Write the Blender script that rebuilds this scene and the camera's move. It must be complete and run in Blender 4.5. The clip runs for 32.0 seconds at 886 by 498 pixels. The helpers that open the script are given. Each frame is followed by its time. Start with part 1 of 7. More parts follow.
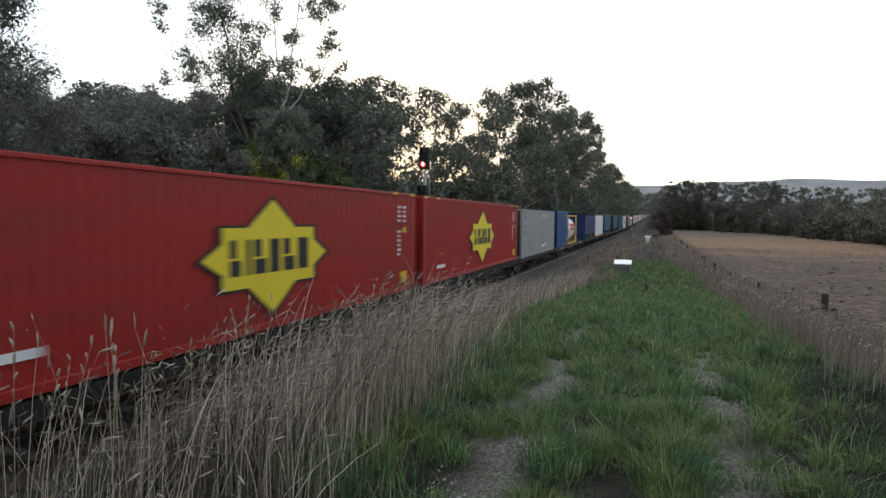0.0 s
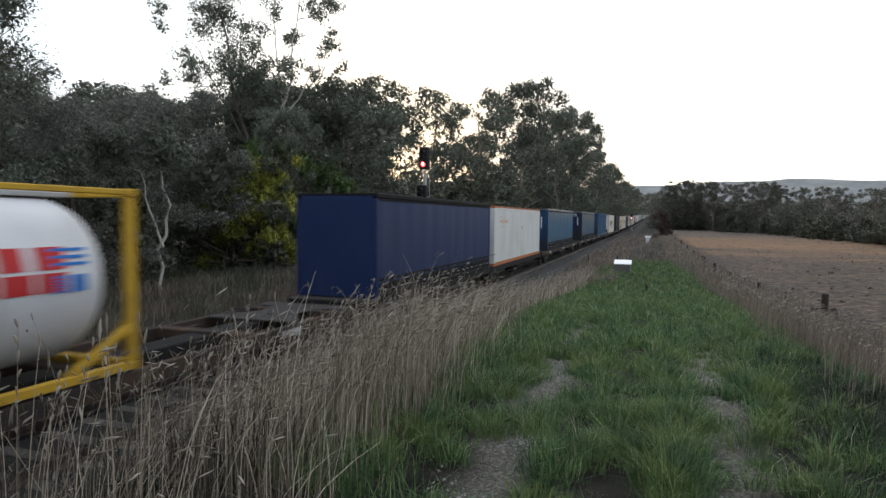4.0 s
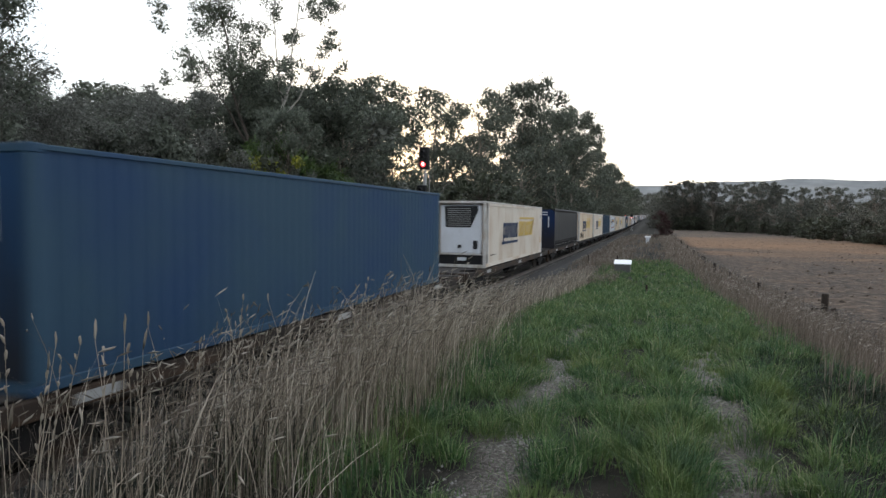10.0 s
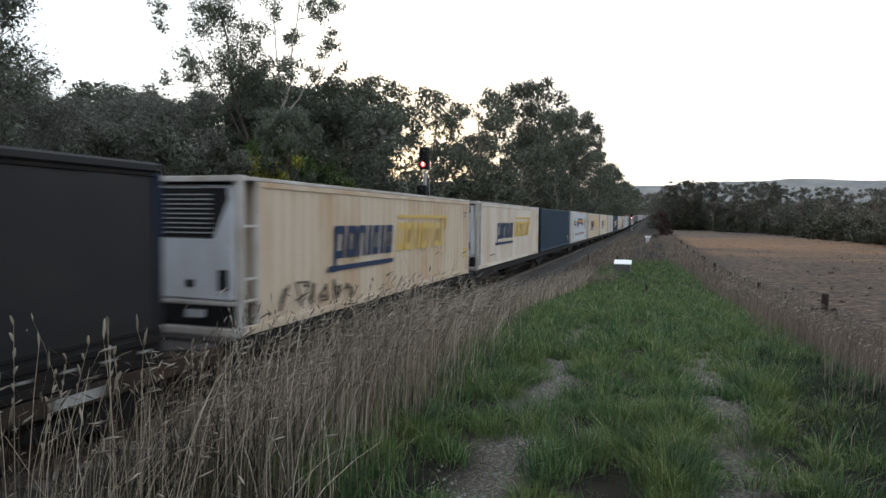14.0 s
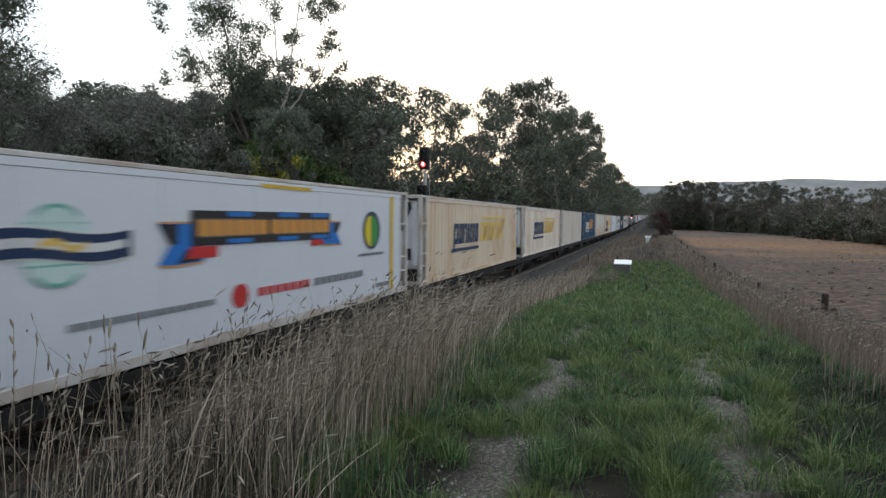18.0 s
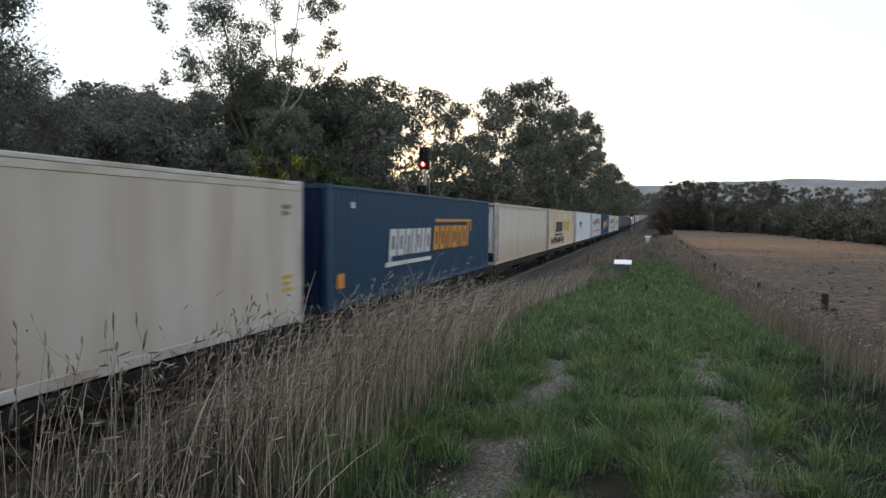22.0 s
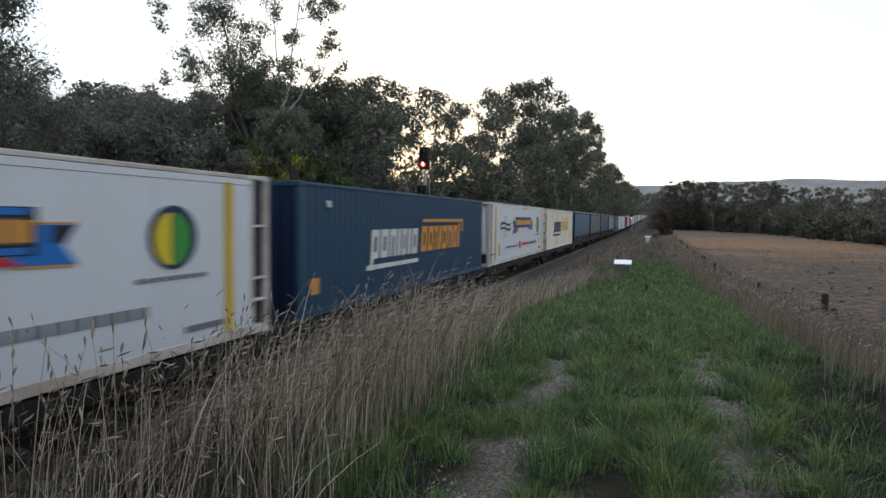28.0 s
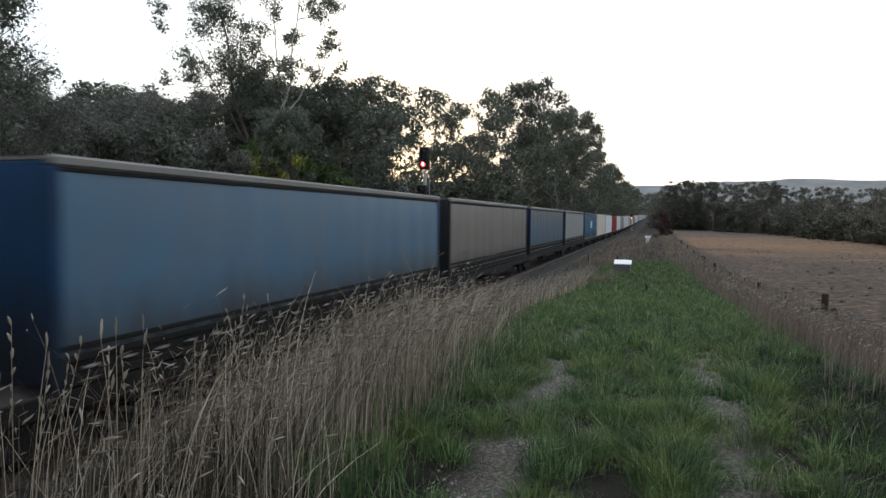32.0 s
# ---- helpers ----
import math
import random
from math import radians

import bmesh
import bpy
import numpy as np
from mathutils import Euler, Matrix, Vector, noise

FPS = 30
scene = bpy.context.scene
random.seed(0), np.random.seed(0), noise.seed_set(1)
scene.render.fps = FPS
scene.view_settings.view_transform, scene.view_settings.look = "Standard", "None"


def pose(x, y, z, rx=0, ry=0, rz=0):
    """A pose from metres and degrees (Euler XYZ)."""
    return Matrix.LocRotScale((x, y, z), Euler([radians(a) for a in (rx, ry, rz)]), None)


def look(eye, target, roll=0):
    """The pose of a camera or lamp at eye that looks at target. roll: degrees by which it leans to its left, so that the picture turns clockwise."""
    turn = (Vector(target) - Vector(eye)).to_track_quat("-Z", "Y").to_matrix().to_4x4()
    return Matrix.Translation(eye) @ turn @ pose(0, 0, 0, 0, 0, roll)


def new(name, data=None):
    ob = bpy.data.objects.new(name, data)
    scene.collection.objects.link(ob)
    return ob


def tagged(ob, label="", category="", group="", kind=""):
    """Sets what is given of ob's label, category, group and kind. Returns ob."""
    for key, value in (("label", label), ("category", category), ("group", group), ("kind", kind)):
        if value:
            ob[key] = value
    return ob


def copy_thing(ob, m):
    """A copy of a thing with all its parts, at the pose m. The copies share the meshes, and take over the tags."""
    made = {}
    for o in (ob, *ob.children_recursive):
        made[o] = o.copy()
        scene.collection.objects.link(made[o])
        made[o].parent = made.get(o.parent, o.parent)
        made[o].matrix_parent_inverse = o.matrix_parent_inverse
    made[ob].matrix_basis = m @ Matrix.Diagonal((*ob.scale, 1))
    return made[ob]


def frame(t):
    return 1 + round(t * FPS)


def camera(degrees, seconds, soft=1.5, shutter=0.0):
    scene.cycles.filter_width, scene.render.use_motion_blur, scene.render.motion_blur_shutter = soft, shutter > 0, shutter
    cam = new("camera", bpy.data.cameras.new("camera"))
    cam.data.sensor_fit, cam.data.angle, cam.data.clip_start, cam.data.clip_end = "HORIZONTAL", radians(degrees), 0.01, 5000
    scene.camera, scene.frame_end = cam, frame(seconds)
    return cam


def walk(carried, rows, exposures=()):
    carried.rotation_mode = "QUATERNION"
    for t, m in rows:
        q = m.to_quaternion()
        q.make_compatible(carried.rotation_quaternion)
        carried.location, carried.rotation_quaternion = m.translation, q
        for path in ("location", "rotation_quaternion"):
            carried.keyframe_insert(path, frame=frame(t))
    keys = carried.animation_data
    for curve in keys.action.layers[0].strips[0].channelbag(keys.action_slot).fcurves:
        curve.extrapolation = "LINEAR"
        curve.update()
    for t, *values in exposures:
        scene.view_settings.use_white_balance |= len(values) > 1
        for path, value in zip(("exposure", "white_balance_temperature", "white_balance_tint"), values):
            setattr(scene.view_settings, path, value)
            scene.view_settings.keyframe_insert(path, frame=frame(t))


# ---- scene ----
cam = camera(70.2, 32.0, soft=1.5, shutter=0.5)
EYE = Vector((0.0, 0.0, 3.19))
LOOK = EYE + Vector((-0.31475, 0.94789, -0.04937)) * 50
walk(cam, [(0.0, look(EYE, LOOK, 0.6)), (32.0, look(EYE, LOOK, 0.6))],
     exposures=[(0.0, 0.1), (11.0, 0.15), (14.0, 0.05), (18.0, 0.05), (21.0, -0.06), (25.0, -0.1), (32.0, -0.03)])

# ---- light: dusk, bright hazy sky, the sun low behind the trees ----
SUN_AZ, SUN_EL = 22.0, 9.0          # degrees left of the line, degrees up
world = bpy.data.worlds.new("sky")
scene.world = world
world.use_nodes = True
wn, wl = world.node_tree.nodes, world.node_tree.links
wn.clear()
w_out = wn.new("ShaderNodeOutputWorld")
sky = wn.new("ShaderNodeTexSky")
sky.sky_type = "NISHITA"
sky.sun_disc = False
sky.sun_elevation = radians(SUN_EL)
sky.sun_rotation = radians(-SUN_AZ)
sky.air_density, sky.dust_density = 1.0, 1.0
bg_sky, bg_veil = wn.new("ShaderNodeBackground"), wn.new("ShaderNodeBackground")
bg_sky.inputs[1].default_value = 0.05
bg_veil.inputs[0].default_value = (0.88, 0.95, 1.04, 1)   # thin, even high cloud
bg_veil.inputs[1].default_value = 0.975
w_add = wn.new("ShaderNodeAddShader")
wl.new(sky.outputs[0], bg_sky.inputs[0])
wl.new(bg_sky.outputs[0], w_add.inputs[0])
wl.new(bg_veil.outputs[0], w_add.inputs[1])
wl.new(w_add.outputs[0], w_out.inputs[0])

sun = new("sun", bpy.data.lights.new("sun", "SUN"))
sun.data.energy, sun.data.angle, sun.data.color = 1.2, radians(3.0), (1.0, 0.82, 0.62)
sa, se = radians(SUN_AZ), radians(SUN_EL)
sun_dir = Vector((-math.sin(sa) * math.cos(se), math.cos(sa) * math.cos(se), math.sin(se)))
sun.matrix_world = look(sun_dir * 100, (0, 0, 0))

# ---- materials ----
def rgb(r, g, b):
    return (r, g, b, 1.0)


def nodes_of(name):
    m = bpy.data.materials.new(name)
    m.use_nodes = True
    return m, m.node_tree.nodes, m.node_tree.links, m.node_tree.nodes["Principled BSDF"]


def ramp(nt, fac, stops, links):
    r = nt.new("ShaderNodeValToRGB")
    els = r.color_ramp.elements
    while len(els) < len(stops):
        els.new(0.5)
    for e, (pos, col) in zip(els, stops):
        e.position, e.color = pos, col
    links.new(fac, r.inputs[0])
    return r.outputs[0]


def surface(name, col, stain=(0.12, 0.09, 0.06), amount=0.35, scale=(1.5, 1.5, 0.5), grain=30.0, rough=0.6,
            metal=0.0, bump=0.15, vary=0.12, lo=0.45, hi=0.75, height_tones=()):
    """Painted or weathered surface: base colour, stretched stains, fine grain, small relief."""
    m, nt, lk, bs = nodes_of(name)
    tc, oi = nt.new("ShaderNodeTexCoord"), nt.new("ShaderNodeObjectInfo")
    mp = nt.new("ShaderNodeMapping")
    mp.inputs["Scale"].default_value = scale
    off = nt.new("ShaderNodeVectorMath")
    off.operation = "MULTIPLY_ADD"
    comb = nt.new("ShaderNodeCombineXYZ")
    for i in range(3):
        lk.new(oi.outputs["Random"], comb.inputs[i])
    lk.new(comb.outputs[0], off.inputs[0])
    off.inputs[1].default_value = (37, 53, 29)
    lk.new(tc.outputs["Object"], off.inputs[2])
    lk.new(off.outputs[0], mp.inputs[0])
    n1, n2 = nt.new("ShaderNodeTexNoise"), nt.new("ShaderNodeTexNoise")
    n1.inputs["Scale"].default_value, n1.inputs["Detail"].default_value = 1.0, 6
    n2.inputs["Scale"].default_value, n2.inputs["Detail"].default_value = grain, 3
    lk.new(mp.outputs[0], n1.inputs[0])
    lk.new(off.outputs[0], n2.inputs[0])
    fac = ramp(nt, n1.outputs[0], [(lo, rgb(0, 0, 0)), (hi, rgb(amount, amount, amount))], lk)
    mix = nt.new("ShaderNodeMix")
    mix.data_type = "RGBA"
    lk.new(fac, mix.inputs[0])
    mix.inputs[6].default_value, mix.inputs[7].default_value = rgb(*col), rgb(*stain)
    base_out = mix.outputs[2]
    if height_tones:        # tones by height: colour, start height, full height, cover; edges ragged and streaked
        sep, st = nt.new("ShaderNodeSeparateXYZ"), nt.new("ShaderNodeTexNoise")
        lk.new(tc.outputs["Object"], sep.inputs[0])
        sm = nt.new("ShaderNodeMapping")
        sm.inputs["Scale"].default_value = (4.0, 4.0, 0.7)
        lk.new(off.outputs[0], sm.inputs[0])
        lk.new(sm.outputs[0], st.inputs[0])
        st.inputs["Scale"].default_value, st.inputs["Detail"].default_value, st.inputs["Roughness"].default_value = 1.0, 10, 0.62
        for dcol, z0, z1, amt in height_tones:
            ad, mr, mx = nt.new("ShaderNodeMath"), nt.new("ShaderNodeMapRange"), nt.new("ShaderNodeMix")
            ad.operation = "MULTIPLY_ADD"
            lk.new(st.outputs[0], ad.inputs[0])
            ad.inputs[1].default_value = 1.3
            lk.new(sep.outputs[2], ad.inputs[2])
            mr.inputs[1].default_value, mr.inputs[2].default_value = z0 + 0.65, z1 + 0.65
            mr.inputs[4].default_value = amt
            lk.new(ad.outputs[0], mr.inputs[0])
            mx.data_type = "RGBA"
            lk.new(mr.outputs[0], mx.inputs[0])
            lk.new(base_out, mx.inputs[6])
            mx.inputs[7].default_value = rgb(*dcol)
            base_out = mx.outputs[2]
    hsv = nt.new("ShaderNodeHueSaturation")
    vr = nt.new("ShaderNodeMapRange")
    vr.inputs[3].default_value, vr.inputs[4].default_value = 1 - vary, 1 + vary
    lk.new(n2.outputs[0], vr.inputs[0])
    lk.new(vr.outputs[0], hsv.inputs["Value"])
    lk.new(base_out, hsv.inputs["Color"])
    lk.new(hsv.outputs[0], bs.inputs["Base Color"])
    bs.inputs["Roughness"].default_value, bs.inputs["Metallic"].default_value = rough, metal
    bs.inputs["Specular IOR Level"].default_value = 0.5 if rough < 0.5 else 0.25
    if bump:
        b = nt.new("ShaderNodeBump")
        b.inputs["Strength"].default_value, b.inputs["Distance"].default_value = bump, 0.01
        lk.new(n2.outputs[0], b.inputs["Height"])
        lk.new(b.outputs[0], bs.inputs["Normal"])
    return m


def foliage(name, stops, rough=0.55, trans=0.25, patch=None, patch_scale=0.7, deep=None, deep_scale=4.0):
    """Leaves and stalks: colour by island, light passing through a little."""
    m, nt, lk, bs = nodes_of(name)
    g, oi = nt.new("ShaderNodeNewGeometry"), nt.new("ShaderNodeObjectInfo")
    col = ramp(nt, g.outputs["Random Per Island"], stops, lk)
    if patch:
        n = nt.new("ShaderNodeTexNoise")
        n.inputs["Scale"].default_value, n.inputs["Detail"].default_value = patch_scale, 4
        lk.new(g.outputs["Position"], n.inputs[0])
        fac = ramp(nt, n.outputs[0], [(0.42, rgb(0, 0, 0)), (0.66, rgb(0.85, 0.85, 0.85))], lk)
        mx2 = nt.new("ShaderNodeMix")
        mx2.data_type = "RGBA"
        lk.new(fac, mx2.inputs[0])
        lk.new(col, mx2.inputs[6])
        mx2.inputs[7].default_value = patch
        col = mx2.outputs[2]
    if deep:
        n = nt.new("ShaderNodeTexNoise")
        n.inputs["Scale"].default_value, n.inputs["Detail"].default_value = deep_scale, 3
        lk.new(g.outputs["Position"], n.inputs[0])
        fac = ramp(nt, n.outputs[0], [(0.48, rgb(0, 0, 0)), (0.62, rgb(0.8, 0.8, 0.8))], lk)
        mx3 = nt.new("ShaderNodeMix")
        mx3.data_type = "RGBA"
        lk.new(fac, mx3.inputs[0])
        lk.new(col, mx3.inputs[6])
        mx3.inputs[7].default_value = deep
        col = mx3.outputs[2]
    hsv = nt.new("ShaderNodeHueSaturation")
    vr = nt.new("ShaderNodeMapRange")
    vr.inputs[3].default_value, vr.inputs[4].default_value = 0.8, 1.2
    lk.new(oi.outputs["Random"], vr.inputs[0])
    lk.new(vr.outputs[0], hsv.inputs["Value"])
    lk.new(col, hsv.inputs["Color"])
    lk.new(hsv.outputs[0], bs.inputs["Base Color"])
    bs.inputs["Roughness"].default_value = rough
    if trans:
        tr, mx = nt.new("ShaderNodeBsdfTranslucent"), nt.new("ShaderNodeMixShader")
        mx.inputs[0].default_value = trans
        lk.new(hsv.outputs[0], tr.inputs[0])
        lk.new(bs.outputs[0], mx.inputs[1])
        lk.new(tr.outputs[0], mx.inputs[2])
        lk.new(mx.outputs[0], nt["Material Output"].inputs[0])
    return m


def glow(name, col, power):
    m, nt, lk, bs = nodes_of(name)
    bs.inputs["Base Color"].default_value = rgb(*[c * 0.3 for c in col])
    bs.inputs["Emission Color"].default_value = rgb(*col)
    bs.inputs["Emission Strength"].default_value = power
    return m


RUST = (0.10, 0.045, 0.022)
M_RED = surface("red_container_paint", (0.28, 0.020, 0.015), (0.14, 0.03, 0.03), 0.5, (0.8, 0.25, 2.0), rough=0.5)
M_GREY = surface("grey_container_paint", (0.23, 0.235, 0.235), (0.18, 0.17, 0.16), 0.5, (1, 0.6, 0.4))
M_BLUE20 = surface("strong_blue_paint", (0.008, 0.06, 0.17), (0.03, 0.04, 0.08), 0.4, (1, 1, 0.4), rough=0.45)
M_NAVY = surface("navy_curtain", (0.009, 0.022, 0.082), (0.018, 0.03, 0.075), 0.6, (1, 0.7, 0.7), rough=0.55)
M_PALEORANGE = surface("faded_orange_print", (0.60, 0.42, 0.30), (0.62, 0.58, 0.52), 0.7, (3, 3, 3), rough=0.6)
M_WHITEA = surface("chalk_white_panel", (0.62, 0.62, 0.60), (0.42, 0.40, 0.36), 0.5, (1, 0.7, 0.5), rough=0.5)
M_ORANGE = surface("orange_rail_paint", (0.42, 0.13, 0.045), (0.20, 0.07, 0.03), 0.5, (2, 1, 2))
M_SKYC = surface("mid_blue_curtain", (0.017, 0.110, 0.205), (0.04, 0.08, 0.12), 0.6, (1, 0.4, 0.9), rough=0.34, height_tones=(((0.125, 0.120, 0.115), 1.8, 2.8, 0.7), ((0.045, 0.040, 0.036), 0.95, 0.25, 0.85)))
M_BLUGREY = surface("faded_blue_curtain", (0.045, 0.105, 0.165), (0.08, 0.10, 0.13), 0.6, (1, 0.4, 0.9), rough=0.34, height_tones=(((0.15, 0.145, 0.14), 1.3, 2.5, 0.75), ((0.045, 0.040, 0.036), 0.95, 0.25, 0.85)))
M_PALEC = surface("pale_blue_curtain", (0.070, 0.150, 0.235), (0.12, 0.15, 0.18), 0.6, (1, 0.8, 0.5), rough=0.34, height_tones=(((0.055, 0.052, 0.05), 1.35, 0.35, 0.9),))
M_TAUPE = surface("taupe_curtain", (0.17, 0.155, 0.14), (0.11, 0.10, 0.09), 0.5, (1, 0.4, 0.9), rough=0.34, height_tones=(((0.045, 0.040, 0.036), 0.95, 0.25, 0.85),))
M_CHARC = surface("charcoal_curtain", (0.02, 0.02, 0.022), (0.042, 0.038, 0.036), 0.5, (1, 0.4, 0.9), rough=0.55)
M_ENDBLUE = surface("deep_blue_end_panel", (0.005, 0.018, 0.065), (0.012, 0.012, 0.013), 0.85, (1, 1, 0.6), rough=0.55, height_tones=(((0.018, 0.015, 0.013), 0.5, -0.7, 0.85),))
M_CORBLUE = surface("weathered_blue_steel", (0.038, 0.082, 0.128), (0.016, 0.05, 0.14), 0.75, (1, 0.5, 0.4), rough=0.6)
M_PNBLUE = surface("slate_blue_steel", (0.019, 0.060, 0.112), (0.035, 0.05, 0.07), 0.45, (1, 2, 0.25), rough=0.5)
M_HBLUE = surface("dull_grey_blue_steel", (0.023, 0.045, 0.074), (0.04, 0.052, 0.066), 0.5, (1, 2, 0.25), rough=0.6)
M_CREAM = surface("stained_cream_panel", (0.65, 0.545, 0.42), (0.48, 0.29, 0.15), 0.75, (1, 0.9, 0.3), rough=0.55, lo=0.42, hi=0.72)
M_CREAM2 = surface("light_cream_panel", (0.70, 0.63, 0.545), (0.46, 0.30, 0.175), 0.65, (1, 0.8, 0.3), rough=0.55)
M_GREYCREAM = surface("greyish_white_panel", (0.57, 0.53, 0.47), (0.42, 0.33, 0.25), 0.7, (1, 1.5, 0.25), rough=0.6, lo=0.40, hi=0.68)
M_WHITE = surface("clean_white_panel", (0.60, 0.63, 0.68), (0.52, 0.535, 0.56), 0.3, (1, 0.7, 0.3), rough=0.4)
M_REEFW = surface("white_machine_casing", (0.68, 0.70, 0.74), (0.40, 0.38, 0.35), 0.4, (2, 2, 1), rough=0.45)
M_FRAMEW = surface("off_white_steel_frame", (0.58, 0.56, 0.54), (0.30, 0.21, 0.14), 0.6, (3, 1.2, 2), lo=0.38, hi=0.66)
M_TAN = surface("dusty_tan_panel", (0.60, 0.56, 0.50), (0.50, 0.42, 0.33), 0.5, (1, 1.6, 0.22), rough=0.6, lo=0.40, hi=0.70, height_tones=(((0.44, 0.32, 0.21), 1.5, 0.1, 0.75),))
M_BLACK = surface("black_void_steel", (0.018, 0.018, 0.02), (0.05, 0.045, 0.04), 0.4, rough=0.6)
M_DARK = surface("sooty_dark_steel", (0.015, 0.014, 0.014), (0.04, 0.03, 0.023), 0.5, (2, 2, 2), rough=0.95)
M_WAGON = surface("brown_wagon_steel", (0.034, 0.027, 0.023), (0.15, 0.08, 0.04), 0.5, (1.5, 0.8, 3), rough=0.85, bump=0.3)
M_DECK = surface("dusty_deck_plate", (0.055, 0.049, 0.046), (0.022, 0.02, 0.018), 0.6, (1.5, 1.5, 1.5), rough=0.85)
M_ROOFRAIL = surface("grey_alloy_rail", (0.22, 0.21, 0.20), (0.10, 0.09, 0.08), 0.5, (1, 0.6, 1), rough=0.5, metal=0.3)
M_GREYTRIM = surface("pale_grey_trim", (0.42, 0.42, 0.41), (0.22, 0.2, 0.18), 0.4)
M_YELLOW = surface("yellow_marking", (0.62, 0.40, 0.03), (0.35, 0.22, 0.06), 0.4)
M_LOGOYEL = surface("lemon_yellow_print", (0.66, 0.52, 0.03), (0.5, 0.38, 0.03), 0.3)
M_LOGODK = surface("black_print", (0.02, 0.02, 0.022), (0.04, 0.04, 0.04), 0.3)
M_INK = surface("dark_blue_print", (0.014, 0.033, 0.085), (0.05, 0.065, 0.10), 0.45)
M_GOLD = surface("golden_yellow_print", (0.66, 0.45, 0.12), (0.62, 0.50, 0.28), 0.55)
M_AMBER = surface("amber_orange_print", (0.60, 0.27, 0.06), (0.42, 0.24, 0.09), 0.5)
M_PRINTW = surface("white_print", (0.62, 0.63, 0.62), (0.35, 0.36, 0.36), 0.4)
M_BRIGHTBLUE = surface("bright_blue_print", (0.02, 0.16, 0.50), (0.02, 0.1, 0.3), 0.2)
M_ENDMID = surface("mid_blue_end_panel", (0.010, 0.050, 0.125), (0.015, 0.02, 0.03), 0.7, (1, 1, 0.6), rough=0.5, height_tones=(((0.02, 0.02, 0.02), 0.2, -1.1, 0.8),))
M_FADEBLUE = surface("faded_blue_badge", (0.07, 0.13, 0.24), (0.18, 0.2, 0.22), 0.5, (6, 6, 6))
M_FADEYEL = surface("faded_yellow_badge", (0.44, 0.38, 0.17), (0.3, 0.28, 0.22), 0.5, (6, 6, 6))
M_DOORDK = surface("sooty_brown_door", (0.035, 0.03, 0.027), (0.075, 0.06, 0.05), 0.6, (1, 2, 0.4), rough=0.85)
M_SEAFOAM = surface("dark_teal_line", (0.13, 0.36, 0.31), (0.2, 0.42, 0.37), 0.3)
M_TEAL = surface("pale_teal_print", (0.50, 0.64, 0.61), (0.45, 0.6, 0.57), 0.3)
M_LEAFGREEN = surface("leaf_green_print", (0.05, 0.28, 0.05), (0.04, 0.2, 0.04), 0.2)
M_PRINTRED = surface("red_print", (0.50, 0.03, 0.03), (0.35, 0.04, 0.04), 0.3)
M_PRINTGREY = surface("grey_print", (0.16, 0.17, 0.19), (0.3, 0.3, 0.3), 0.3)
M_SCRAWL = surface("faded_black_scrawl", (0.10, 0.08, 0.065), (0.3, 0.22, 0.15), 0.5)
M_TANK = surface("white_tank_shell", (0.66, 0.66, 0.68), (0.38, 0.35, 0.33), 0.35, (0.7, 0.7, 0.7), rough=0.35)
M_TANKYEL = surface("yellow_frame_paint", (0.55, 0.33, 0.03), (0.25, 0.14, 0.03), 0.5, (3, 3, 3))
M_RAILST = surface("worn_rail_steel", (0.25, 0.22, 0.2), RUST, 0.7, (3, 0.5, 3), rough=0.35, metal=0.9)
M_BALLAST = surface("ballast_stone", (0.04, 0.038, 0.037), (0.075, 0.066, 0.058), 0.7, (3, 3, 3), 16, rough=0.95, bump=0.9, vary=0.6)
M_SLEEPER = surface("concrete_sleeper", (0.12, 0.11, 0.10), (0.06, 0.05, 0.04), 0.7)
M_CONC = surface("rough_concrete", (0.11, 0.11, 0.105), (0.07, 0.065, 0.06), 0.6, (3, 3, 3), bump=0.4)
M_PEBBLE = surface("loose_grey_stone", (0.30, 0.285, 0.265), (0.11, 0.10, 0.095), 0.8, (12, 12, 12), 60, rough=0.9)
M_CLOD = surface("turned_soil", (0.05, 0.038, 0.030), (0.13, 0.08, 0.05), 0.6, (1.0, 1.0, 1.0), 20, rough=0.95)
M_LID = surface("white_lid_paint", (0.86, 0.87, 0.89), (0.75, 0.75, 0.75), 0.3, rough=0.22)
M_POST = surface("weathered_post_wood", (0.035, 0.026, 0.021), (0.085, 0.065, 0.052), 0.6, (9, 9, 1.2), 60, rough=0.9, bump=0.5)
M_WIRE = surface("dull_wire", (0.12, 0.11, 0.10), RUST, 0.5, rough=0.6, metal=0.6)
M_BARK = surface("smooth_gum_bark", (0.30, 0.26, 0.22), (0.12, 0.085, 0.06), 0.75, (2.5, 2.5, 0.6), 20, rough=0.9, bump=0.4)
M_PALEBARK = surface("chalky_gum_bark", (0.46, 0.43, 0.385), (0.25, 0.21, 0.175), 0.7, (2.5, 2.5, 0.6), 20, rough=0.9, bump=0.3)
M_BARKDK = surface("dark_rough_bark", (0.075, 0.06, 0.05), (0.16, 0.13, 0.11), 0.5, (3, 3, 0.5), 20, rough=0.95, bump=0.6)
M_LEAF = foliage("gum_leaf", [(0.0, rgb(0.058, 0.068, 0.050)), (0.5, rgb(0.108, 0.124, 0.090)), (1.0, rgb(0.18, 0.195, 0.15))])
M_LEAFDK = foliage("dark_shrub_leaf", [(0.0, rgb(0.035, 0.042, 0.026)), (0.6, rgb(0.075, 0.085, 0.054)), (1.0, rgb(0.125, 0.132, 0.085))])
